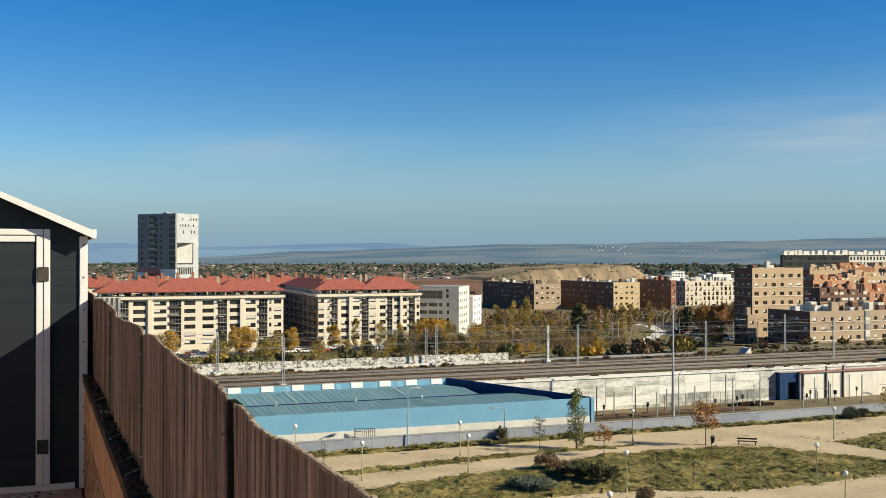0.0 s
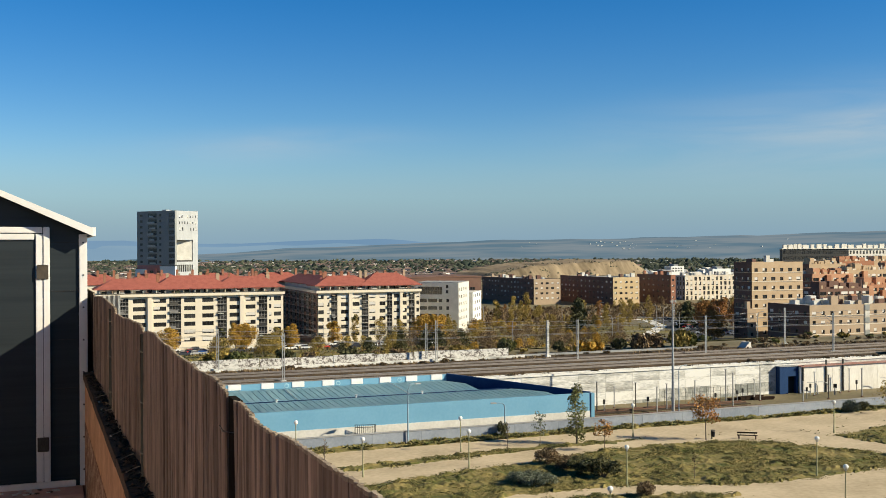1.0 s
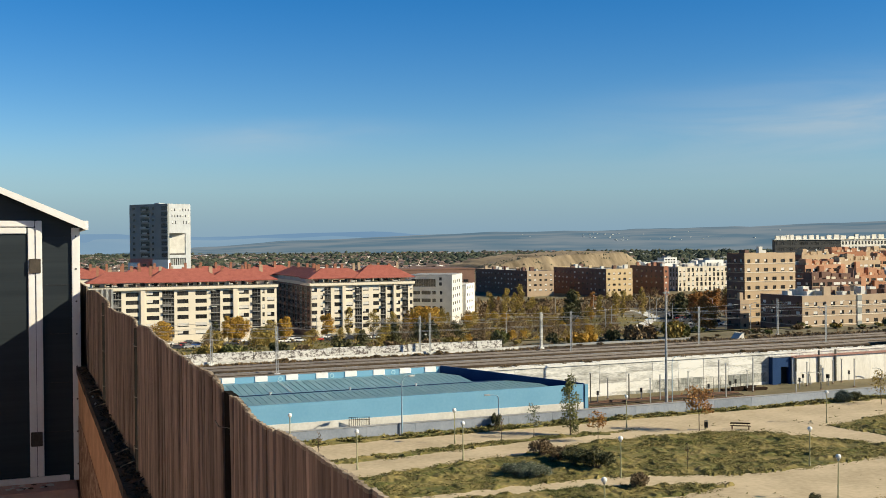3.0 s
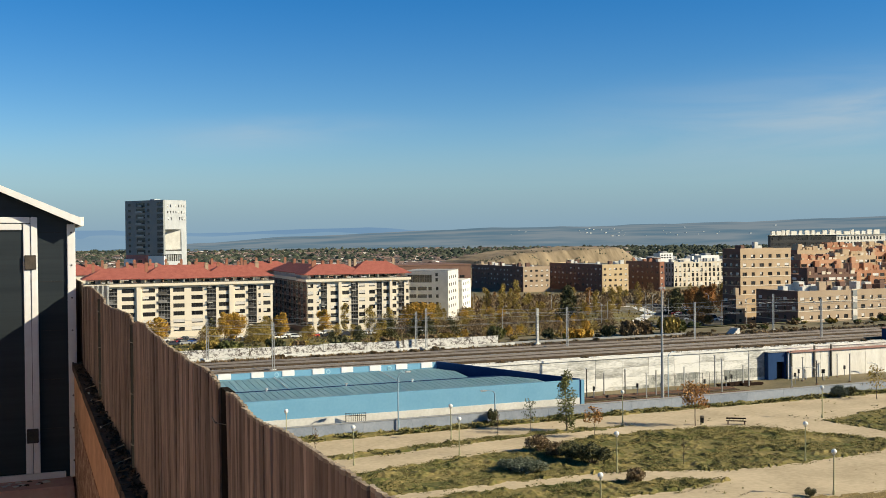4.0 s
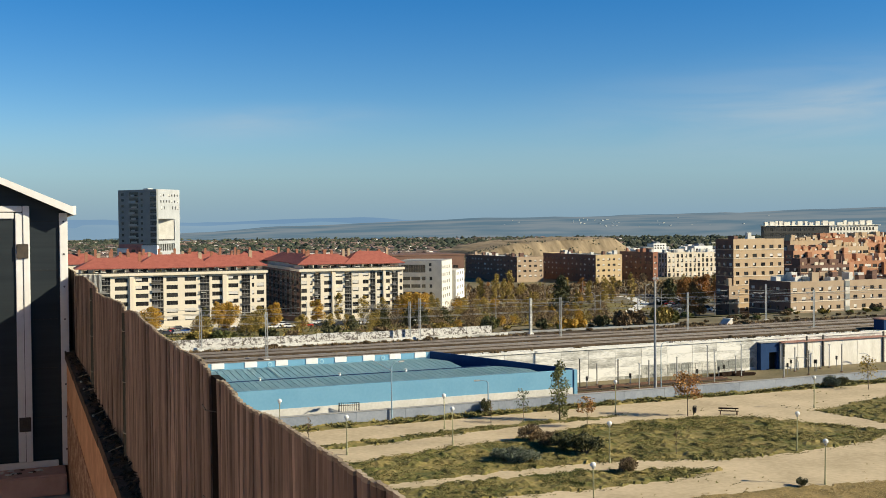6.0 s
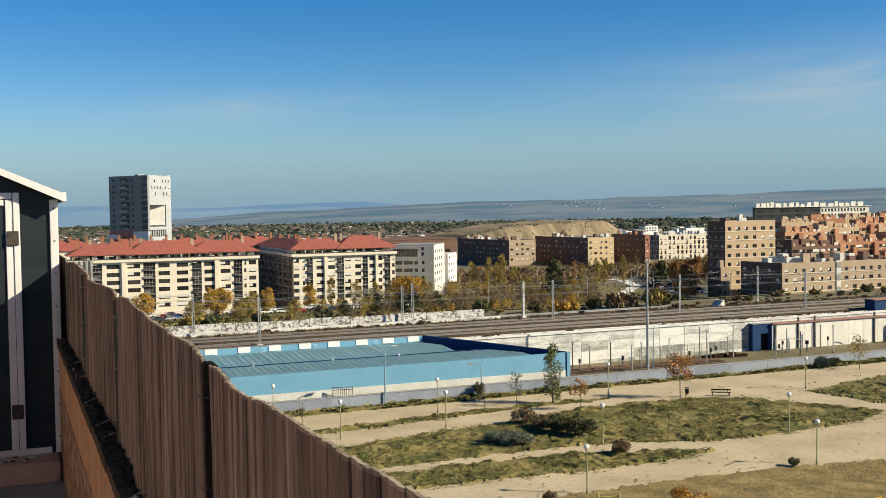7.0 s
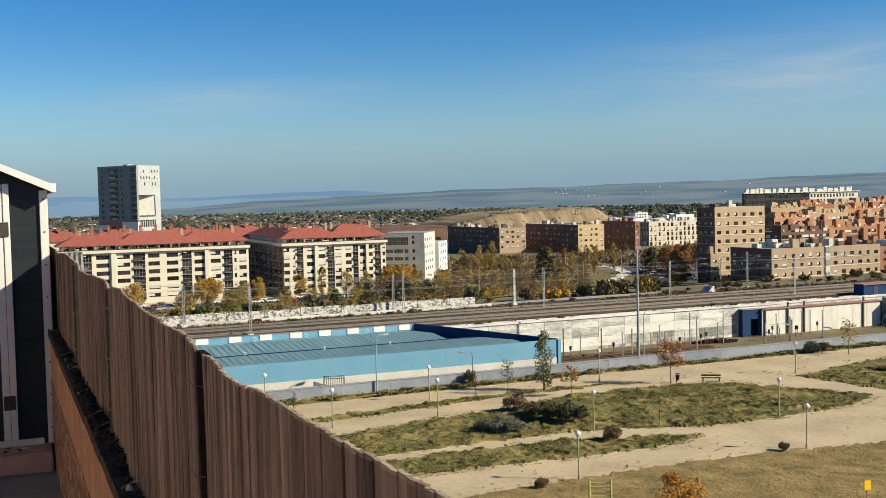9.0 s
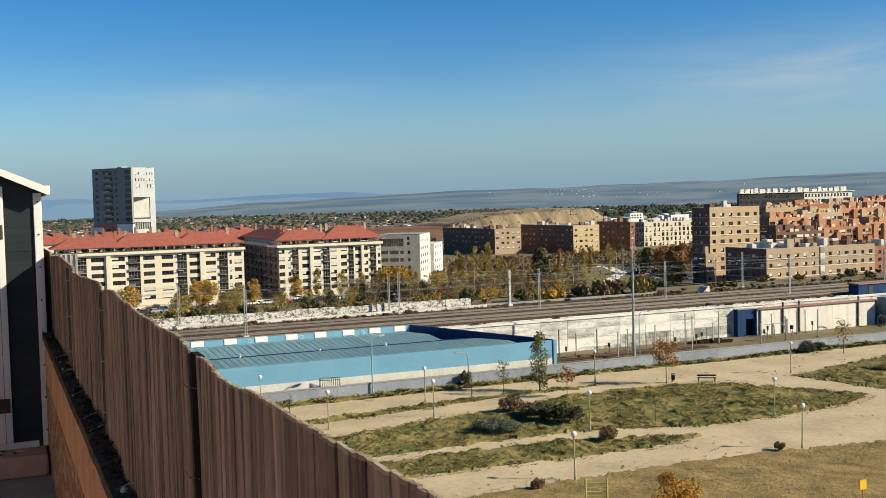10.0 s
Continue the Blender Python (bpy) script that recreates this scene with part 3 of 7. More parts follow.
def rows(cols, zs, h, rng=None):
    """Openings of all columns (u0, u1, style) at all sill heights."""
    out = []
    for z in zs:
        for a, b, style in cols:
            s = style
            if style == "win" and rng:
                s = rng.choice(("win", "win", "win", "blind", "shut"))
            out.append((a, b, z, z + h, s))
    return out


def hip_roof(parent, x0, x1, y0, y1, z0, z1, over=0.5, label="red tiled hip roof"):
    bm = bmesh.new()
    x0, x1, y0, y1 = x0 - over, x1 + over, y0 - over, y1 + over
    r = min(x1 - x0, y1 - y0) / 2
    if x1 - x0 >= y1 - y0:
        a, b = (x0 + r, (y0 + y1) / 2), (x1 - r, (y0 + y1) / 2)
    else:
        a, b = ((x0 + x1) / 2, y0 + r), ((x0 + x1) / 2, y1 - r)
    lo = [bm.verts.new(p) for p in ((x0, y0, z0), (x1, y0, z0), (x1, y1, z0), (x0, y1, z0))]
    md = [bm.verts.new((v.co.x, v.co.y, z0 + 0.25)) for v in lo]
    t = [bm.verts.new((*a, z1)), bm.verts.new((*b, z1))]
    bm.faces.new(lo[::-1])
    for k in range(4):
        bm.faces.new((lo[k], lo[(k + 1) % 4], md[(k + 1) % 4], md[k]))
    if x1 - x0 >= y1 - y0:
        fs = ((md[0], md[1], t[1], t[0]), (md[1], md[2], t[1]), (md[2], md[3], t[0], t[1]), (md[3], md[0], t[0]))
    else:
        fs = ((md[0], md[1], t[0]), (md[1], md[2], t[1], t[0]), (md[2], md[3], t[1]), (md[3], md[0], t[0], t[1]))
    for f in fs:
        bm.faces.new(f)
    return part("roof", bm, M_TILE, parent, label)


def chimney(parent, x, y, z0, z1, s=0.9, material=None):
    bm = nbox(x - s / 2, x + s / 2, y - s / 2, y + s / 2, z0, z1)
    box(bm, x - s * 0.62, x + s * 0.62, y - s * 0.62, y + s * 0.62, z1, z1 + 0.18)
    box(bm, x - s * 0.4, x + s * 0.4, y - s * 0.4, y + s * 0.4, z1 + 0.18, z1 + 0.5)
    part("chimney", bm, material or M_BRICK_R, parent)


CREAM_ROWS = [5.15, 2.5, -0.15, -2.8, -5.45, -8.1]


def cream_block(label, x0, x1, cols, piers, wing=None, back=None):
    rng = random.Random(int(x0))
    y0, y1, zb, zt = 360.0, 373.0, -11.6, 7.3
    b = thing("apartment_building", label, "apartment building", "cream apartment blocks")
    win = [(a - x0, c - x0, s) for a, c, s in cols if s != "bay"]
    ops = rows(win, CREAM_ROWS, 1.4, rng)
    ops += [(a - x0, c - x0, z - 0.75, z + 1.7, "bay") for a, c, s in cols if s == "bay" for z in CREAM_ROWS]
    facade(b, (x0, y0, 0), 0, x1 - x0, zb, zt, ops, M_CREAM, "front_wall")
    side = []
    for z in CREAM_ROWS:
        u = 2.0
        while u < (wing or y1) - y0 - 4:
            side.append((u, u + 2.6, z, z + 1.5, "win"))
            side.append((u + 2.9, u + 7.1, z - 0.8, z + 1.75, "bay"))
            u += 7.4
    far = wing or y1
    facade(b, (x0, far, 0), -90, far - y0, zb, zt, [(far - y0 - d, far - y0 - a, *r) for a, d, *r in side], M_BRICK_B if wing else M_CREAM, "side_wall")
    bm = nbox(x1 - 0.3, x1, y0 + 0.33, y1, zb, zt)
    box(bm, x0 + 0.33, x1, y1 - 0.3, y1, zb, zt)
    part("rear_wall", bm, M_CREAM, b)
    # flat slab over the top storey, with the frames that stand proud of the facade
    part("roof_slab", nbox(x0 - 0.5, x1 + 0.4, y0 - 1.0, y1, zt, zt + 0.9), M_CREAM, b, "projecting cream roof slab")
    for a, c in piers:
        part("pier", nbox(a, c, y0 - 0.7, y0 - 0.003, zb, zt), M_CREAM, b)
    part("penthouse", nbox(x0 + 1, x1 - 1, y0 + 2.2, y1 - 0.5, zt + 0.9, 9.7), M_OFFWHITE, b, "set-back attic storey")
    u = x0 + 2
    while u < x1 - 3:
        w = rng.uniform(1.2, 2.6)
        part("attic_window", nbox(u, u + w, y0 + 2.1, y0 + 2.19, 8.4, 9.5), M_GLASS, b)
        u += w + rng.uniform(1, 2.4)
    part("parapet_rail", nbox(x0, x1, y0 - 0.9, y0 - 0.8, zt + 0.9, zt + 1.25), M_FRAME, b)
    # terrace partitions, awnings and planters of the attic storey
    u = x0 + 1.0
    while u < x1 - 1.5:
        part("terrace_partition", nbox(u, u + 0.25, y0 - 0.7, y0 + 2.08, zt + 0.9, zt + rng.uniform(1.6, 2.3)), rng.choice((M_CREAM, M_OFFWHITE, M_BRICK_T)), b)
        if rng.random() < 0.6:
            w = rng.uniform(1.2, 2.6)
            part("awning", prism(bmesh.new(), [(u + 0.4, y0 + 0.2), (u + 0.4 + w, y0 + 0.2), (u + 0.4 + w, y0 + 2.0), (u + 0.4, y0 + 2.0)], zt + 2.0, zt + 2.12), rng.choice((M_OFFWHITE, M_BLIND, M_TILE, M_BRICK_T)), b, "small terrace awning")
        if rng.random() < 0.7:
            part("planter", nbox(u + 0.5, u + rng.uniform(1.2, 2.4), y0 - 0.6, y0 - 0.1, zt + 0.9, zt + rng.uniform(1.25, 1.7)), rng.choice((M_BAYFRAME, M_BRICK_B, L_DARK, M_OFFWHITE)), b)
        u += rng.uniform(2.2, 4.2)
    # balconies before the glazed bays: a slab with a thin rail, some with a lowered awning
    for a, c, kind in cols:
        if kind != "bay":
            continue
        for z in CREAM_ROWS:
            part("balcony_slab", nbox(a + 0.1, c - 0.1, y0 - 0.55, y0 - 0.003, z - 0.93, z - 0.76), M_BAYFRAME, b)
            if rng.random() < 0.6:
                part("balcony_rail", nbox(a + 0.12, (a + c) / 2 + rng.uniform(-0.3, 1.0), y0 - 0.55, y0 - 0.5, z - 0.76, z + 0.12), rng.choice((M_FRAME, M_BAYFRAME, M_GLASS)), b)
            if rng.random() < 0.22:
                w = rng.uniform(0.4, 0.6) * (c - a)
                part("awning", prism(bmesh.new(), [(a + 0.2, y0 - 1.0), (a + 0.2 + w, y0 - 1.0), (a + 0.2 + w, y0 - 0.01), (a + 0.2, y0 - 0.01)], z + 1.25, z + 1.4), rng.choice((M_BLIND, M_BRICK_T, M_OFFWHITE)), b)
    # the roof stands in lengths of unequal height and depth
    n = max(2, round((x1 - x0) / 19))
    for k in range(n):
        q0, q1 = x0 + (x1 - x0) * k / n - (2.5 if k else 0), x0 + (x1 - x0) * (k + 1) / n + (2.5 if k < n - 1 else 0)
        hip_roof(b, q0, q1, y0 + 0.8 - 0.7 * (k % 2), y1 + 0.3 * (k % 2), 9.7 - 0.12 * (k % 2), (13.3, 14.1, 13.6, 13.9)[k % 4], 0.7)
    n = int((x1 - x0) / 3.6)
    for k in range(n):
        cx = x0 + 2 + (x1 - x0 - 4) * (k + 0.5) / n + rng.uniform(-0.8, 0.8)
        chimney(b, cx, (y0 + y1) / 2 + rng.uniform(0.5, 3), 11.2, 13.9 + rng.uniform(0, 0.9), rng.uniform(0.7, 1.2), rng.choice((M_BRICK_R, M_BRICK_T, M_BRICK_R)))
    if wing:
        part("wing", nbox(x0 + 0.33, x0 + 13, y1, wing - 0.01, zb, zt + 0.9), M_CREAM, b)
        part("wing_slab", nbox(x0 - 0.5, x0 + 13, y1, wing, zt + 0.9, zt + 1.3), M_CREAM, b)
        part("wing_attic", nbox(x0 + 1.8, x0 + 12, y1, wing - 1, zt + 1.3, 9.9), M_OFFWHITE, b)
        hip_roof(b, x0 + 0.6, x0 + 12.6, y1 - 4, wing, 9.9, 13.2)
        for k in range(6):
            chimney(b, x0 + 7 + rng.uniform(-2, 2), y1 + 2 + k * 7, 11.2, 14.2)
    return b


cream_block("long cream apartment block with red tiled roofs and glazed bays", 18.0, 80.0,
            [(19, 22.5, "win"), (24.3, 28.2, "bay"), (29.6, 33.7, "win"), (36.2, 40.3, "win"), (41.3, 45.2, "bay"), (46.2, 49.9, "win"), (52.2, 56, "win"), (57.3, 60.5, "bay"),
             (61.4, 64.8, "win"), (66.9, 70.3, "win"), (71.4, 74.4, "bay"), (75.0, 75.8, "win"), (76.7, 79.2, "win")],
            [(34.3, 35.8), (64.9, 66.4)])
cream_block("cream apartment block with red hip roofs and dark glazed bays", 92.1, 130.6,
            [(92.5, 94.5, "win"), (95.7, 96.6, "win"), (97.2, 99.5, "bay"), (100.8, 103.4, "win"), (105, 107.6, "win"), (108.4, 111, "bay"), (111.3, 113.6, "win"), (115.2, 117.4, "win"),
             (118, 120, "bay"), (120.6, 122.6, "win"), (124, 125.5, "win"), (126.3, 128.6, "bay"), (129.3, 130.3, "win")],
            [(103.6, 104.9), (122.8, 123.8)], wing=420.0)


def rear_block():
    b = thing("apartment_building", "rear cream block showing only its red tiled roof", "apartment building", "cream apartment blocks")
    part("wall", nbox(8, 104, 421, 434, -12, 9.5), M_CREAM, b)
    for i in range(4):
        hip_roof(b, 8 + 24 * i, 31.6 + 24 * i, 421, 434, 9.5, 13.6)
        for k in range(4):
            chimney(b, 10 + 24 * i + 6 * k, 426, 11, 14.6)


rear_block()


def white_block():
    """Turned white building with strip windows, one storey cut open at its top corner."""
    b = thing("apartment_building", "white rendered block with strip windows and an open top terrace", "apartment building", at=(150.8, 372, 0), rz=-33)
    zb, zt = -12, 9.6
    w = 17.0
    cols = [(1.0, 4.5, "win"), (5.0, 8.6, "win"), (9.2, 10.6, "win"), (12.2, 13.2, "win")]
    ops = rows(cols, (2.2, -0.7, -3.6, -6.5), 1.35) + [(1.0, 10.6, 5.2, 8.2, "bay"), (12.0, 13.0, 5.6, 6.9, "win"), (12.0, 13.0, 7.6, 8.8, "win")]
    facade(b, (-w, 0, 0), 0, w, zb, zt, ops, M_OFFWHITE, "front_wall")
    side = [(u, u + 1.6, z, z + 1.3, "win") for u in (2, 6, 10.5, 15) for z in (6.4, 3.6, 0.8, -2, -4.8)]
    facade(b, (0, 0.001, 0), 90, 22, zb, zt, side, M_OFFWHITE, "side_wall")
    facade(b, (1.6, 22, 0), 90, 20, zb, 5.2, [(u, u + 1.6, z, z + 1.3, "win") for u in (2, 6, 10.5, 15) for z in (3, 0.2, -2.6, -5.4)], M_WHITE, "lower_wall")
    part("body", nbox(-w + 0.01, -0.34, 0.34, 22, zb, zt - 0.4), M_OFFWHITE, b)
    part("lower_body", nbox(-w, 1.25, 22.01, 42, zb, 5.1), M_OFFWHITE, b)
    part("roof", nbox(-w, 0, 0.0, 22, zt + 0.003, zt + 0.25), M_CONC_GREY, b)


white_block()


def brown_slab():
    b = thing("apartment_building", "long plain brown brick building with a flat roof", "apartment building")
    facade(b, (140, 440, 0), 0, 49.6, -13, 9.8, [(4 + 5 * i, 6.5 + 5 * i, z, z + 1.3, "win") for i in range(9) for z in (-8, -5, -2, 1, 4)], M_BRICK_B, "wall")
    part("roof", nbox(139.6, 190, 439.8, 470, 9.8, 10.4), M_BRICK_B, b)
    part("end_wall", nbox(189.2, 189.6, 440.33, 470, -13, 9.8), M_BRICK_B, b)


brown_slab()


def plain_block(label, x0, x1, y0, y1, zb, zt, front_mat, shade_side_mat, storeys, bay=3.4, group="", clutter=6, win=(1.5, 1.3), band=None, rail=True, name="apartment_building", seed=0, zmin=None, side_bay=None):
    """A flat-roofed block with rows of windows on its front and its shaded side, whose shade is put into a darker
    material.
    """
    rng = random.Random(seed + int(x0 * 7))
    b = thing(name, label, "apartment building", group)
    sh = (zt - zb - 1.2) / storeys
    low = zmin if zmin is not None else zb
    for face in ("front_wall", "side_wall"):
        length = x1 - x0 if face == "front_wall" else y1 - y0
        n = max(1, int(length / (bay if face == "front_wall" else side_bay or bay)))
        ops = []
        for s in range(storeys):
            z = zb + 0.9 + s * sh
            if z < low:
                continue
            for i in range(n):
                c = (i + 0.5) * length / n
                w = win[0] * (1.0 if (i + s) % 3 else 1.35)
                ops.append((c - w / 2, c + w / 2, z, z + win[1], rng.choice(("win", "win", "blind", "shut"))))
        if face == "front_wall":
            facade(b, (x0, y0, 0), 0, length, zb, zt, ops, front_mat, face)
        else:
            facade(b, (x0, y1, 0), -90, length - 0.003, zb, zt, ops, shade_side_mat, face)
    bm = nbox(x1 - 0.3, x1, y0 + 0.34, y1, zb, zt)
    box(bm, x0 + 0.34, x1 - 0.31, y1 - 0.3, y1, zb, zt)
    part("rear_wall", bm, front_mat, b)
    part("roof", nbox(x0 + 0.34, x1 - 0.31, y0 + 0.34, y1 - 0.31, zt - 0.7, zt - 0.4), M_CONC_GREY, b)
    if band:
        for s in range(storeys):
            z = zb + 0.9 + s * sh - 0.35
            part("band", nbox(x0 + 0.1, x1, y0 - 0.12, y0 - 0.003, z, z + 0.26), band, b)
            part("band", nbox(x0 - 0.05, x0 - 0.003, y0, y1, z, z + 0.25), M_BRICK_T if band is M_BAND else band, b)
    for k in range(clutter):
        cx, cy = rng.uniform(x0 + 1, x1 - 3), rng.uniform(y0 + 1, max(y0 + 1.5, y1 - 4))
        part("roof_box", nbox(cx, cx + rng.uniform(1, 3), cy, cy + rng.uniform(1, 3), zt - 0.4, zt + rng.uniform(0.8, 2.4)), rng.choice((M_OFFWHITE, shade_side_mat, front_mat)), b)
    return b


# brown brick on the sides paints in their shade
plain_block("brick block with a shade-darkened brown side and a lit orange end wall", 288.6, 307.2, 587, 668, -13, 3.8, M_BRICK_T, M_BRICK_B, 5, group="brick apartment rows", clutter=14, side_bay=5.0, zmin=-9)
plain_block("brick block with a shade-darkened brown side and a yellow rendered end wall", 327.5, 346, 557, 626, -13, 5.0, M_YELLOW_R, M_BRICK_B, 5, group="brick apartment rows", clutter=12, side_bay=5.0, zmin=-9)
plain_block("red brick block with a shade-darkened side and roof-top chimneys", 366, 369.5, 553, 592, -13, 6.0, M_BRICK_R, M_BRICK_B, 5, group="brick apartment rows", clutter=10, side_bay=5.0, zmin=-9)
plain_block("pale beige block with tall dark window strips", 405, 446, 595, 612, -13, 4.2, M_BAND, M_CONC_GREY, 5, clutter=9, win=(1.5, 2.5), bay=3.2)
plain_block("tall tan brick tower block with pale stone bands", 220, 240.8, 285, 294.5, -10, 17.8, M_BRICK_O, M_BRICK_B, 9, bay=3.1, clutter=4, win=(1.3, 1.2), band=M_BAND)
# added block standing in for the stepped shadow on the tower's foot
plain_block("added dark block in place of the shadow at the tan tower foot", 215.5, 219.0, 281.5, 284.7, -10, 2.6, M_BRICK_T, M_BRICK_B, 4, bay=3.1, clutter=1, win=(1.0, 1.1))
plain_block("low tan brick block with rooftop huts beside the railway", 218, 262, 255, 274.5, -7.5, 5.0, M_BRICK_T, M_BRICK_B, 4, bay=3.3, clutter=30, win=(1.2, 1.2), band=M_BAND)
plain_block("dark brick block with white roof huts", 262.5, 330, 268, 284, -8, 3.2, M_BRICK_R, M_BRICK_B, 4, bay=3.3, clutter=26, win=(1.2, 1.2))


def stair_glazing():
    g = thing("stair_glazing", "pale green glazed stair strip on the tan brick block", "window strip", at=(240.0, 254.8, 0))
    for k in range(6):
        part("pane", rbox(-0.9, 0.9, -0.1, 0.07, -7 + 2 * k, -5.2 + 2 * k, 0.03), M_GREYPANEL if k % 2 else M_BLIND, g)
    part("frame", nbox(-1.05, 1.05, 0.0715, 0.19, -7.5, 5.2), M_BAND, g)


stair_glazing()


def brick_quarter():
    """The stepped red brick housing behind the tower: each block a building of its own."""
    rng = random.Random(21)
    for k, (x, y, w, d, zt, m) in enumerate(((300, 345, 26, 16, 5.5, M_BRICK_B), (330, 352, 30, 18, 6.5, M_BRICK_Q), (364, 358, 34, 18, 7.5, M_BRICK_Q), (342, 398, 24, 14, 10.0, M_BRICK_Q),
                                             (368, 404, 26, 14, 11.5, M_BRICK_O), (397, 410, 30, 16, 13, M_BRICK_Q), (430, 418, 30, 16, 12.5, M_BRICK_Q), (376, 440, 24, 14, 14.0, M_BRICK_O),
                                             (403, 448, 24, 14, 15, M_BRICK_Q), (430, 452, 28, 14, 15, M_BRICK_O), (462, 458, 30, 16, 16, M_BRICK_Q))):
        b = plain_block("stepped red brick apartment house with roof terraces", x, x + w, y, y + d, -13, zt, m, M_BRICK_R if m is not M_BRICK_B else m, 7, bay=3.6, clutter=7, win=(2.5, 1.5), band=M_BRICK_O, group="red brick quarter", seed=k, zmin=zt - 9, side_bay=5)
        for i in range(int(w / 6)):
            u = x + 1.2 + 6 * i + rng.uniform(0, 2)
            top = zt - rng.choice((0.6, 2.4, 4.6))
            part("bay_front", nbox(u, u + 2.6, y - 1.4, y - 0.07, -13, top), rng.choice((m, M_BRICK_O, M_BRICK_Q)), b)
            part("balcony_rail", nbox(u + 2.61, u + 4.4, y - 1.2, y - 1.1, top - 3.2, top - 2.2), M_BRICK_O, b)
        for i in range(int(w / 3.2)):
            # roof parapets, flues and pergola posts of the terraces
            u = x + 0.5 + 3.2 * i + rng.uniform(0, 1)
            part("terrace_wall", nbox(u, u + rng.uniform(0.8, 2.2), y + 0.4, y + 0.7, zt - 0.3, zt + rng.uniform(0.5, 1.4)), rng.choice((m, M_BRICK_O, M_BAND)), b)
            if i % 2:
                part("flue", nbox(u + 1.2, u + 1.7, y + 3, y + 3.5, zt - 0.4, zt + rng.uniform(1.8, 3.4)), rng.choice((m, M_OFFWHITE)), b)
        for i in range(4):
            u = x + 1 + (w - 6) * i / 4 + rng.uniform(0, 2)
            part("roof_storey", nbox(u, u + rng.uniform(2.5, 5), y + 1.5, y + 6.5, zt - 0.4, zt + rng.uniform(1.5, 3.2)), m, b)


brick_quarter()


def office_block():
    b = thing("office_building", "long black glass and white office block with white rooftop units", "office building")
    facade(b, (530, 650, 0), 0, 64, 8, 21.4, [(0.6 + 2.1 * i, 2.3 + 2.1 * i, z, z + 2.6, "win") for i in range(30) for z in (9, 13.2, 17.4)], M_BLACK, "dark_wall")
    facade(b, (594, 650, 0), 0, 50, 8, 21.4, [(1 + 3.3 * i, 2.8 + 3.3 * i, z, z + 2.6, "bay") for i in range(14) for z in (9, 13.2, 17.4)], M_OFFWHITE, "white_wall")
    part("roof", nbox(529, 646, 649, 653, 21.4, 21.9), M_OFFWHITE, b)
    part("side_wall", nbox(530, 530.4, 650.34, 653, 8, 21.4), M_FRAME, b)
    part("podium", nbox(530, 644, 650.4, 653, -13, 7.9), M_CONC_GREY, b)
    rng = random.Random(3)
    x = 532
    while x < 638:
        w = rng.uniform(2.5, 6)
        part("rooftop_unit", nbox(x, x + w, 651, 652.5, 21.9, 21.9 + rng.uniform(2, 3.6)), M_OFFWHITE, b)
        x += w + rng.uniform(0.5, 3)


office_block()


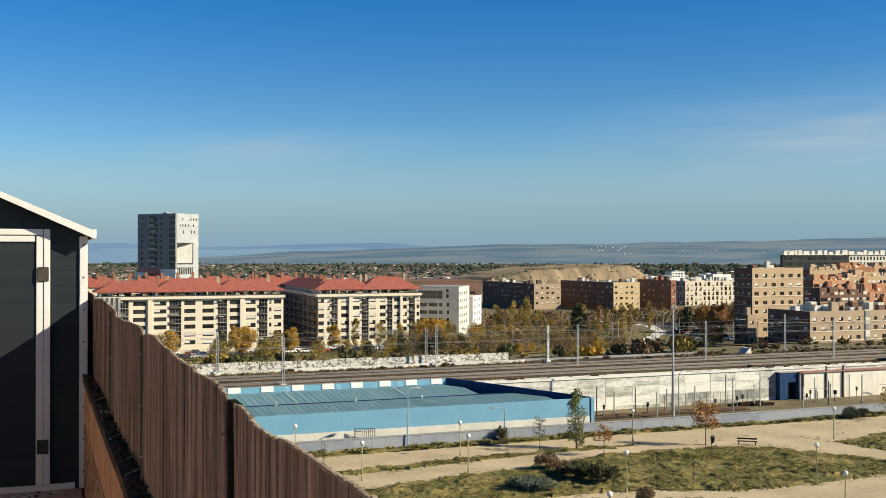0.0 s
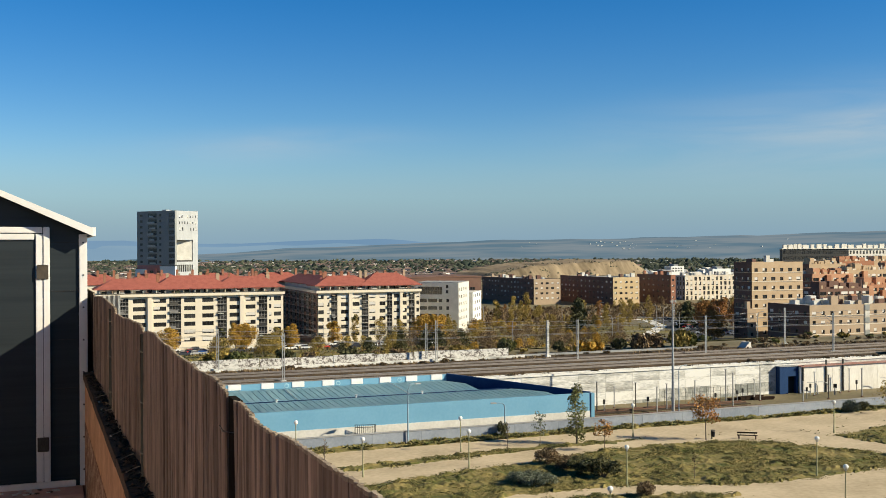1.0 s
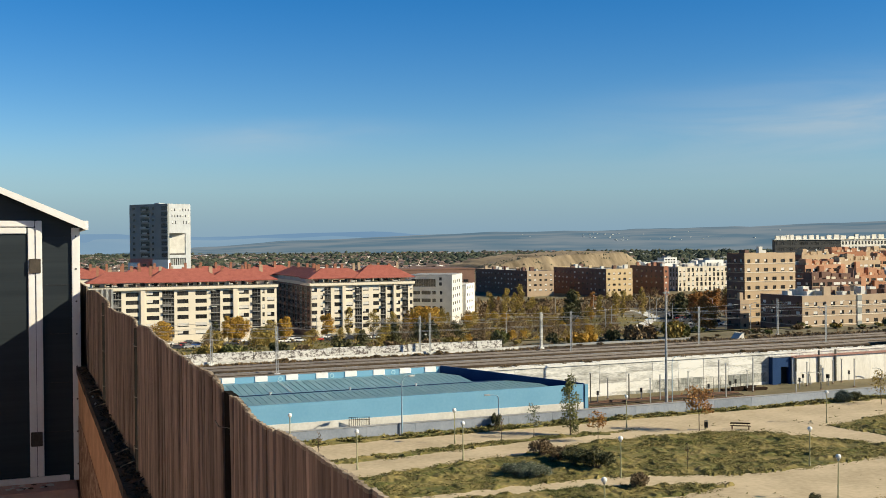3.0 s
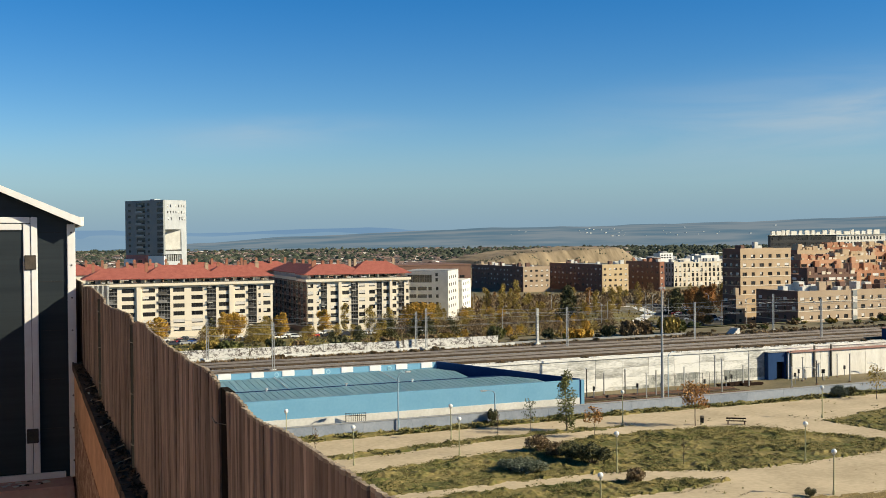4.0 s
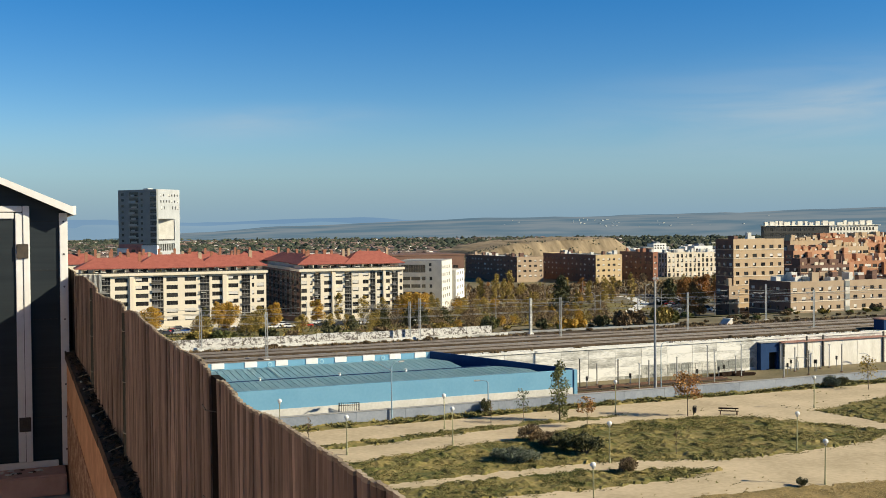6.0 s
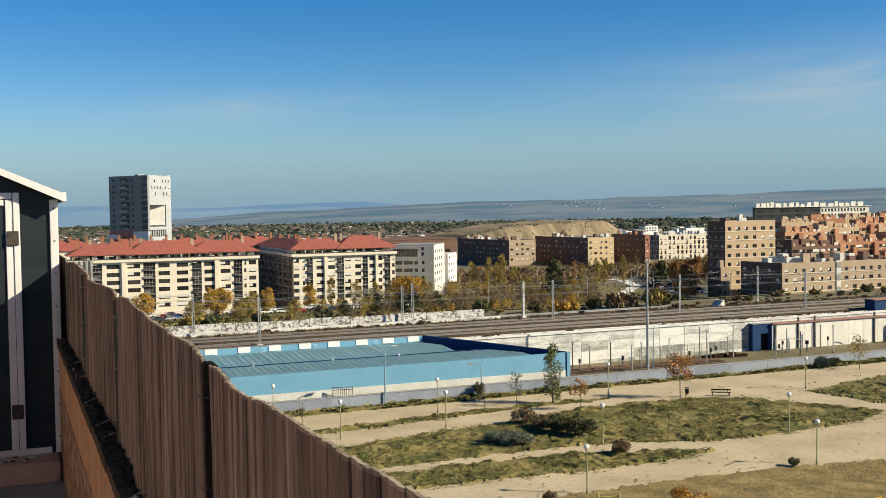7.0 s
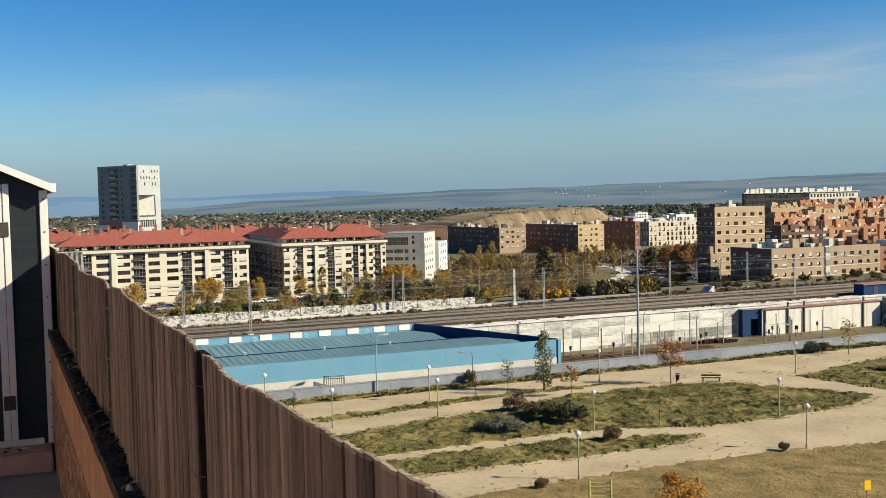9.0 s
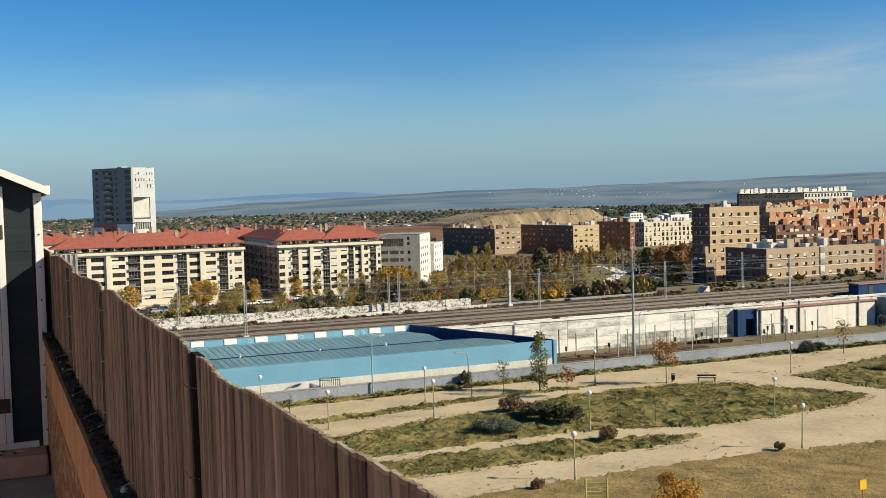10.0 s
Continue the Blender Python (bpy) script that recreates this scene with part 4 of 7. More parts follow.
def landmark_tower():
    """Slab tower with a high open belvedere cut out of it."""
    t = thing("tower_block", "tall grey and white slab tower with a big open terrace cut-out", "tower block", at=(83.0, 690, 0), rz=37)
    zb, zt, n0, n1 = -13.0, 48.6, 15.5, 29.6
    w, d = 20.3, 35.0
    part("base", nbox(1.5, w, 0, d, zb, 9), M_TOWER, t, "white lower storeys")
    part("podium_storey", nbox(1.6, w - 4.6, 0.8, d, 9, n0 - 2.0), M_GREYPANEL, t, "dark glazed storey under the opening")
    for k in range(7):
        part("fin", nbox(2.0 + 1.95 * k, 2.25 + 1.95 * k, 0.3, 0.79, 9, n0 - 2.01), M_FRAME, t)
    part("podium_slab", nbox(1.5, w - 4.61, 0.0, d, n0 - 1.99, n0), M_TOWER, t)
    # the wall behind the opening runs back slantwise to the dark side
    part("belvedere_wall", prism(bmesh.new(), [(1.6, 8.5), (w - 4.61, 0.6), (w - 4.61, d), (1.6, d)], n0 + 0.001, n1 - 0.001), M_OFFWHITE, t, "cream slanting wall at the back of the opening")
    part("belvedere_rail", nbox(1.7, w - 4.7, 0.2, 0.3, n0, n0 + 1.0), M_FRAME, t)
    part("pillar", nbox(w - 4.6, w, 0, d, 9, n1), M_TOWER, t, "tall white pillar")
    rng = random.Random(19)
    ops = [(2.0 + 2.4 * i + (0.5 if r == 2 else 0), 2.8 + 2.4 * i + (0.5 if r == 2 else 0), z, z + 1.6 + 0.5 * (r == 2), rng.choice(("win", "win", "shut"))) for i in range(7) for r, z in enumerate((44.0, 40.0, 35.6)) if rng.random() < 0.85]
    facade(t, (1.5, 0, 0), 0, w - 1.5, n1, zt, ops, M_TOWER, "top_wall", label="white top storeys with small windows")
    part("top_body", nbox(1.51, w, 0.34, d, n1, zt - 0.3), M_TOWER, t)
    side = []
    for k in range(9):
        z = 14.6 + 3.8 * k
        side += [(0.5, 5.8, z - 0.4, z + 2.2, "bay"), (12.4, 14.4, z, z + 1.6, "win"), (16.6, 24.6, z - 0.5, z + 2.0, "win"), (29.8, 32.2, z, z + 1.6, "win")]
        part("balcony_slab", nbox(-0.9, -0.003, 16.4, 24.8, z - 0.85, z - 0.52), M_TOWER if k % 2 else M_CONC_GREY, t)
        part("balcony_rail", nbox(-0.9, -0.8, 17.0 + (k % 3), 22.5 + (k % 2) * 2, z - 0.52, z + 0.4), M_GALV, t)
        part("corner_slab", nbox(-0.3, -0.003, 0.1, 6.2, z - 0.9, z - 0.5), M_CONC_GREY, t)
    facade(t, (0, d, 0), -90, d, 13.2, zt, [(d - b, d - a, *r) for a, b, *r in side], M_GREYPANEL, "side_wall", label="dark grey clad wall with balconies")
    part("corner_strip", nbox(0.33, 1.5, 0.0, d, 13.2, zt), M_GREYPANEL, t)
    part("red_storey", nbox(0, 1.49, 14, d, 9.5, 13.19), M_SALMON, t, "red storeys at the foot")
    part("white_foot", nbox(-2, 1.49, 24.5, 34.5, zb, 10.6), M_WHITE, t)
    part("pink_box", nbox(-1.6, -0.01, 16.5, 24.4, 6, 11.4), M_SALMON, t, "salmon box with one window")
    part("red_window", nbox(-1.7, -1.61, 18, 21.5, 8.2, 9.8), M_GLASS, t)
    part("corner_foot", nbox(0, 1.49, 0, 13.99, zb, 12.6), M_WHITE, t)
    part("lower_foot", nbox(0, 1.49, 14, d, zb, 9.49), M_BRICK_R, t)
    part("roof_unit", nbox(4, 9, 12, 16, zt - 0.3, zt + 0.9), M_TOWER, t)


landmark_tower()


# ---------------- railway and street ----------------
def retaining_wall():
    """White concrete retaining wall cast in panels between the yard and the tracks."""
    w = thing("retaining_wall", "long stained white concrete retaining wall below the railway", "wall", kind="structure")
    rng = random.Random(6)
    me = bpy.data.meshes.new("panel")
    bm = rbox(0, 5.97, 0, 0.5, 0, 1.85, 0.025)
    bm.to_mesh(me)
    bm.free()
    me.materials.append(M_CONC)
    stained = me.copy()
    stained.materials[0] = M_CONC_STAIN
    for i in range(40):
        for j in range(4):
            mesh_part("panel", stained if j < 2 and 8 <= i <= 13 and (i * 3 + j) % 7 != 4 else me, None, w, "", (60 + 6.0 * i, 176.4 + rng.uniform(-0.025, 0.025), -8.867 + 1.867 * j))
    part("coping", nbox(60, 300, 176.2, 177.3, -1.4, -1.05), M_CONC, w)


retaining_wall()


def street_wall():
    w = thing("street_wall", "low blue-grey painted wall along the park", "wall", kind="structure")
    for i in range(34):
        part("wall_panel", nbox(-30 + 6 * i, -24.02 + 6 * i, 115.3, 115.6, -0.1, 1.28), M_STREETWALL, w)
    part("coping", nbox(-30, 174, 115.24, 115.66, 1.28, 1.38), M_CONC_GREY, w)


street_wall()


def railway():
    for k, y in enumerate((183.5, 188.0, 195.5, 200.0)):
        tr = thing("railway_track", "pair of steel rails on brown ballast", "railway track", "railway tracks")
        bm = bmesh.new()
        prof = ((-2.3, 0), (-1.5, 0.45), (1.5, 0.45), (2.3, 0))
        a = [[bm.verts.new((x, y + p, -1.5 + q)) for p, q in prof] for x in (-120, 420)]
        for i in range(3):
            bm.faces.new((a[0][i], a[1][i], a[1][i + 1], a[0][i + 1]))
        part("ballast_bed", bm, M_BALLAST, tr)
        for s in (-0.72, 0.72):
            part("rail", nbox(-120, 420, y + s - 0.05, y + s + 0.05, -1.05, -0.85), M_RAIL, tr)
    tagged(part("walkway", nbox(-120, 420, 190.9, 192.3, -1.5, -1.2), M_CONC_GREY, None), "pale concrete walkway between the tracks", "walkway", kind="structure")
    tagged(part("cable_trough", nbox(-120, 420, 178.9, 179.5, -1.5, -1.15), M_CONC, None), "pale concrete cable trough beside the tracks", "trough", kind="structure")
    tagged(part("ballast_strip", nbox(-120, 420, 177.4, 210, -1.6, -1.36), M_BALLAST, None), "brown gravel strip under the railway tracks", "gravel", kind="structure")


railway()


# ---------------- the terrace ----------------
FLOOR_Z, SLAB_Z, LEDGE_Z, FENCE_X = 20.63, 20.767, 21.606, 0.387


def terrace():
    tagged(part("building_below", nbox(-9.0, 0.55, -6.0, 12.0, 0, 20.4), M_TERRA, None), "terracotta rendered apartment house under the terrace", "building", kind="structure")
    # unseen walls added beside and behind the camera to bounce warm light
    w = thing("wall_house", "unseen grey-beige wall added to bounce warm light onto the terrace", "wall", kind="structure")
    part("side_wall", nbox(-3.4, -3.15, -3.0, 12.0, 20.4, 23.6), M_BOUNCEWALL, w)
    part("rear_wall", nbox(-3.4, 0.55, -3.3, -3.01, 20.4, 21.7), M_BOUNCEWALL, w)
    fl = thing("terrace_floor", "worn red-brown terrace floor of square tiles", "floor", kind="structure")
    part("screed", nbox(-9.0, 0.55, -6.0, 12.0, 20.4, FLOOR_Z - 0.012), M_CONC_GREY, fl)
    me = bpy.data.meshes.new("tile")
    bm = rbox(0.004, 0.326, 0.004, 0.326, -0.03, 0, 0.004)
    bm.to_mesh(me)
    bm.free()
    for i in range(10):
        for j in range(29):
            mesh_part("tile", me, M_FLOORTILE, fl, "", (0.314 - 0.33 * (i + 1), -2.62 + 0.33 * j, FLOOR_Z))
    slab = thing("step", "red-brown concrete slab under the shed", "step", kind="structure")
    part("slab", rbox(-2.4, 0.305, 7.88, 11.5, FLOOR_Z - 0.01, SLAB_Z, 0.012), M_FLOORTILE, slab)
    lump = random.Random(61)
    for k in range(16):
        bm = bmesh.new()
        bmesh.ops.create_icosphere(bm, subdivisions=1, radius=lump.uniform(0.008, 0.022))
        for v in bm.verts:
            v.co = Vector((v.co.x * lump.uniform(0.9, 2.2), v.co.y * lump.uniform(0.7, 1.3), v.co.z * 0.5))
        part("mortar_lump", bm, M_OFFWHITE if k % 3 else M_LEDGE, slab, "crumbled pale mortar", (lump.gauss(-0.08, 0.12), lump.uniform(7.98, 8.14), SLAB_Z + 0.004))
    p = thing("parapet", "orange terracotta parapet wall with a dirty ledge", "parapet", kind="structure")
    part("parapet_wall", nbox(0.325, 0.55, -6.0, 12.0, 21.24, LEDGE_Z - 0.05), M_TERRA, p)
    part("plinth", nbox(0.322, 0.55, -6.0, 12.0, 20.4, 21.24), M_PEEL, p, "peeling red-brown lower wall")
    bm = bmesh.new()
    rng = random.Random(2)
    y = -6.0
    while y < 12:
        d = rng.uniform(0.22, 0.27)
        e = rng.uniform(-0.0015, 0.0015)
        box(bm, 0.312 + e, 0.56, y, y + d - 0.004, LEDGE_Z - 0.05, LEDGE_Z + rng.uniform(-0.002, 0.001))
        y += d
    part("ledge", bm, M_LEDGE, p, "dark weathered ledge tiles")
    # crumbs of mortar, dry stalks and litter along the ledge
    for k in range(34):
        y = rng.uniform(1.6, 8.0)
        s = rng.uniform(0.005, 0.013)
        bm = bmesh.new()
        bmesh.ops.create_icosphere(bm, subdivisions=1, radius=s)
        for v in bm.verts:
            v.co *= rng.uniform(0.6, 1.25)
        solo("mortar_crumb", bm, M_LEDGE if k % 4 else M_OFFWHITE, "small crumb of old mortar on the ledge", "rubble", group="crumbs on the ledge", at=(rng.uniform(0.325, 0.372), y, LEDGE_Z + s * 0.6))
    verts, faces = [], []
    for k in range(1500):
        # dead leaves and dirt heaped against the foot of the screen
        y = rng.uniform(0.8, 8.0)
        if noise.noise((y * 2.2, 0.3, 4.0)) + rng.uniform(-0.5, 0.5) < -0.15:
            continue
        x = 0.378 - abs(rng.gauss(0, 0.026))
        if x < 0.316:
            continue
        r, a, o = rng.uniform(0.006, 0.02), rng.uniform(0, 6.28), len(verts)
        z = LEDGE_Z + 0.002 + max(0, (x - 0.33)) * rng.uniform(0, 0.6)
        ca, sa = math.cos(a) * r, math.sin(a) * r
        verts += [(x - ca, y - sa, z), (x + sa * 0.5, y - ca * 0.5, z + rng.uniform(0, 0.012)), (x + ca, y + sa, z + rng.uniform(0, 0.016)), (x - sa * 0.5, y + ca * 0.5, z + rng.uniform(0, 0.01))]
        faces += [(o, o + 1, o + 2), (o, o + 2, o + 3)]
    tagged(new("leaf_litter", raw_mesh("leaf_litter", verts, faces, M_LITTER)), "dark dead leaves and dirt along the ledge", "leaf litter", kind="stuff")
    for k in range(8):
        y = 2.3 + 0.62 * k + rng.uniform(-0.2, 0.2)
        solo("dry_stalk", tube(bmesh.new(), [(0.325, y, LEDGE_Z + 0.012), (0.355, y + 0.02, LEDGE_Z + 0.02), (0.38, y + rng.uniform(-0.03, 0.03), LEDGE_Z + 0.03)], 0.003, 5), M_REEDTOP, "pale broken reed stalk lying on the ledge", "reed", group="stalks on the ledge")


terrace()


def slat_mesh(w, seed, bow_depth=0.0022):
    """A weathered split reed: a shallow bowed strip with a frayed tip, paled for the sun it catches. One metre high,
    scaled to its place.
    """
    rng = random.Random(seed)
    bm, n, rings = bmesh.new(), 4, []
    top = [rng.uniform(-0.0015, 0.0015) for _ in range(n + 1)]
    for z in (0.0, 0.35, 0.7, 0.99, 1.0):
        q = rng.uniform(-0.0015, 0.0015)
        ring = []
        for s in (0, 1):
            for i in range(n + 1):
                f = i / n if s == 0 else 1 - i / n
                bow = -bow_depth * (1 - (2 * f - 1) ** 2)
                ring.append(bm.verts.new((bow + q + (0.006 if s else 0.0), w * (f - 0.5), z + (top[round(f * n)] if z == 1.0 else 0))))
        rings.append(ring)
    m = len(rings[0])
    for k, (a, b) in enumerate(zip(rings, rings[1:])):
        for i in range(m):
            bm.faces.new((a[i], a[(i + 1) % m], b[(i + 1) % m], b[i])).material_index = 1 if k == 3 else 0
    bm.faces.new(rings[-1]).material_index = 1
    me = bpy.data.meshes.new("slat")
    bm.to_mesh(me)
    bm.free()
    me.materials.append(M_REED)
    me.materials.append(M_REEDTOP)
    return me


def reed_screen():
    rng = random.Random(11)
    kinds = [slat_mesh(0.0255, k) for k in range(7)]
    panels = ((6.21, 9.25, "far"), (4.275, 6.165, "far"), (2.345, 4.225, "mid"), (1.783, 2.262, "narrow"), (-0.4, 1.783, "near"))
    for a, b, place in panels:
        p = thing("reed_screen_panel", "weathered brown split-reed screen panel on the parapet", "privacy screen", "reed screen along the terrace")
        y = a + 0.016
        while y < b + (0.012 if place == "near" else -0.010):
            f = (y - a) / (b - a)
            top = 22.195 + 0.010 * math.sin(y * 2.1) + 0.006 * math.sin(y * 5.3 + 1) + rng.uniform(-0.0008, 0.0008)
            top -= 0.012 * max(0, 1 - (b - y) / 0.12) * (place != "near") + 0.006 * max(0, 1 - (y - a) / 0.1)
            wave = 0.008 * math.sin(y * 3.1) + 0.004 * math.sin(y * 13 + 2 * math.sin(y * 2.3)) + 0.003 * math.sin(y * 8.7) + rng.uniform(-0.0015, 0.0015)
            lo = LEDGE_Z - 0.004
            m = pose(FENCE_X + wave, y, lo, rng.uniform(-0.12, 0.12), rng.uniform(-0.12, 0.12), rng.uniform(-1.5, 1.5)) @ Matrix.Diagonal((1, rng.uniform(0.98, 1.08), top - lo, 1))
            if place != "near" and rng.random() < 0.12:
                m = Matrix.Translation((0.003, 0, 0)) @ m
            mesh_part("slat", rng.choice(kinds), None, p, "", m)
            y += 0.0226
        if place == "near":
            # added black sheet, the shade between the near slats
            part("backing_mat", nbox(FENCE_X + 0.016, FENCE_X + 0.022, a, b + 0.04, LEDGE_Z, 22.165), M_GAPSHADE, p, "added black sheet for the shade between the slats")
        for z in (21.76, 22.06):
            pts = [(FENCE_X + 0.012 + 0.008 * math.sin(q * 3.1) + 0.003 * math.sin(q * 8.7), q, z + 0.004 * math.sin(q * 9)) for q in np.arange(a, b, 0.06)]
            part("tie_wire", tube(bmesh.new(), pts, 0.0016, 5), M_WIRE, p)
    # posts coloured black to put in the dark gaps between panels
    for y, e, front in ((6.187, 0.007, -0.012), (4.25, 0.009, -0.012), (2.303, 0.044, 0.010), (9.27, 0.02, 0.010)):
        ps = thing("screen_post", "thin post coloured black for the dark gaps between screen panels", "post", "posts of the reed screen")
        part("shaft", nbox(FENCE_X + front, FENCE_X + 0.026, y - e, y + e, LEDGE_Z, 22.175), M_GAPSHADE, ps)
        for z in (21.70, 21.9, 22.10):
            part("wire_tie", tube(bmesh.new(), [(FENCE_X + 0.02, y - 0.02, z), (FENCE_X - 0.012, y - 0.01, z + 0.006), (FENCE_X - 0.016, y + 0.012, z + 0.015)], 0.002, 5), M_WIRE, ps)


reed_screen()


def metal_sheet():
    s = thing("corrugated_sheet", "small pale galvanised corrugated sheet beyond the screen", "metal sheet")
    bm = bmesh.new()
    cols = [(0.40 + 0.02 * i, 9.3 + 0.012 * (i % 2)) for i in range(14)]
    v = [[bm.verts.new((x, y, z)) for x, y in cols] for z in (LEDGE_Z, 22.125)]
    for i in range(13):
        bm.faces.new((v[0][i], v[0][i + 1], v[1][i + 1], v[1][i]))
    bmesh.ops.solidify(bm, geom=bm.faces[:], thickness=0.004)
    part("sheet", bm, M_GALV, s)


metal_sheet()


def shed():
    """Garden shed of dark panels in white trim; its gable front faces the terrace."""
    yf, yb = 8.2, 10.4
    xr, xc = 0.34, -0.95
    xl = 2 * xc - xr
    ze, slope = 22.645, 0.436
    zr = ze + (xr - xc) * slope
    b = thing("garden_shed", "dark grey panel garden shed with white trim and closed doors", "shed")
    bm = bmesh.new()
    prof = [(xl, SLAB_Z), (xr, SLAB_Z), (xr, ze), (xc, zr), (xl, ze)]
    f0, f1 = [bm.verts.new((x, yf, z)) for x, z in prof], [bm.verts.new((x, yb, z)) for x, z in prof]
    bm.faces.new(f0)
    bm.faces.new(f1[::-1])
    for i in range(5):
        bm.faces.new((f0[i], f1[i], f1[(i + 1) % 5], f0[(i + 1) % 5]))
    part("body", bm, M_PANEL, b, "dark anthracite panels")
    # horizontal joints of the panels
    for k in range(5):
        z = SLAB_Z + 0.36 * (k + 1)
        part("panel_joint", nbox(0.09, xr - 0.07, yf - 0.003, yf, z, z + 0.006), M_BLACK, b)
    part("corner_trim", rbox(xr - 0.052, xr + 0.006, yf - 0.02, yf + 0.05, SLAB_Z, ze - 0.015, 0.004), M_TRIM, b, "white corner post with screws")
    part("corner_trim", rbox(xl - 0.006, xl + 0.07, yf - 0.02, yf + 0.05, SLAB_Z, ze - 0.015, 0.004), M_TRIM, b)
    part("base_trim", rbox(xl + 0.08, xr - 0.08, yf - 0.022, yf - 0.001, SLAB_Z, SLAB_Z + 0.045, 0.004), M_TRIM, b, "white base rail")
    for s in (1, -1):
        # roof sheet with white barge board and eave
        bm = bmesh.new()
        xo = xc + s * (xr - xc + 0.034)
        zo = zr - (xr - xc + 0.034) * slope
        pts = [(xc, zr + 0.012), (xo, zo + 0.012), (xo, zo + 0.042), (xc, zr + 0.042)]
        a, c = [bm.verts.new((x, yf - 0.10, z)) for x, z in pts], [bm.verts.new((x, yb + 0.1, z)) for x, z in pts]
        bm.faces.new(a)
        bm.faces.new(c[::-1])
        for i in range(4):
            bm.faces.new((a[i], c[i], c[(i + 1) % 4], a[(i + 1) % 4]))
        part("roof_panel", bm, M_PANEL, b)
        bm = bmesh.new()
        pts = [(xc, zr + 0.043), (xo + s * 0.008, zo + 0.043), (xo + s * 0.008, zo - 0.016), (xc, zr - 0.016 + 0.03)]
        a, c = [bm.verts.new((x, yf - 0.135, z)) for x, z in pts], [bm.verts.new((x, yf - 0.102, z)) for x, z in pts]
        bm.faces.new(a)
        bm.faces.new(c[::-1])
        for i in range(4):
            bm.faces.new((a[i], c[i], c[(i + 1) % 4], a[(i + 1) % 4]))
        part("barge_board", bm, M_TRIM, b, "white barge board")
        part("eave_trim", nbox(min(xo, xo + s * 0.03), max(xo, xo + s * 0.03), yf - 0.1, yb + 0.1, zo - 0.015, zo + 0.05), M_TRIM, b, "white eave strip")
    # double doors in white frames
    zt = 22.682
    for s in (1, -1):
        d = part("door", rbox(min(xc + s * 0.01, xc + s * 1.03), max(xc + s * 0.01, xc + s * 1.03), yf - 0.022, yf - 0.002, SLAB_Z + 0.05, zt - 0.002, 0.004), M_PANEL, b, "dark door leaf in a white frame")
        xo, xi = xc + s * 1.035, xc + s * 0.99
        part("door_frame", rbox(min(xo, xi), max(xo, xi), yf - 0.04, yf - 0.0225, SLAB_Z + 0.05, zt, 0.004), M_TRIM, d, "white frame")
        xo, xi = xc + s * 0.987, xc + s * 0.938
        part("door_frame", rbox(min(xo, xi), max(xo, xi), yf - 0.036, yf - 0.0225, SLAB_Z + 0.05, zt - 0.05, 0.004), M_TRIM, d, "white frame")
        part("door_frame", rbox(min(xc, xc + s * 0.985), max(xc, xc + s * 0.985), yf - 0.04, yf - 0.0225, zt - 0.045, zt, 0.004), M_TRIM, d)
        part("door_frame", rbox(min(xc, xc + s * 0.93), max(xc, xc + s * 0.93), yf - 0.036, yf - 0.0225, zt - 0.095, zt - 0.05, 0.004), M_TRIM, d)
        for z in (22.345, 21.085):
            part("hinge", rbox(min(xc + s * 0.945, xc + s * 1.025), max(xc + s * 0.945, xc + s * 1.025), yf - 0.048, yf - 0.0405, z - 0.045, z + 0.06, 0.003), M_HINGE, d, "black strap hinge")
    for k in range(8):
        bm = bmesh.new()
        bmesh.ops.create_cone(bm, cap_ends=True, segments=8, radius1=0.007, radius2=0.006, depth=0.006, matrix=pose(xr - 0.022, yf - 0.022, SLAB_Z + 0.12 + 0.24 * k, 90))
        part("screw", bm, M_BLACK, b)


shed()


# ---------------- plants ----------------
def leaves(n, size, lobes, rng, droop=0.0):
    """Many small folded leaf clumps spread unevenly in a few lobes (centre, radii)."""
    verts, faces = [], []
    for i in range(n):
        c, r = rng.choice(lobes)
        d = Vector((rng.gauss(0, 1), rng.gauss(0, 1), rng.gauss(0, 1))).normalized() * (rng.random() ** 0.45)
        p = Vector((c[0] + d.x * r[0], c[1] + d.y * r[1], c[2] + d.z * r[2]))
        u = Vector((rng.gauss(0, 1), rng.gauss(0, 1), rng.gauss(0, 1) - droop)).normalized()
        v = u.orthogonal().normalized()
        v.rotate(Matrix.Rotation(rng.uniform(0, 6.28), 3, u))
        w = u.cross(v)
        s = size * rng.uniform(0.6, 1.35)
        o = len(verts)
        verts += [tuple(p - u * s * 0.6), tuple(p + v * s * 0.38 + w * s * 0.12), tuple(p + u * s * 0.6), tuple(p - v * s * 0.38 + w * s * 0.12)]
        faces += [(o, o + 1, o + 2), (o, o + 2, o + 3)]
    return verts, faces


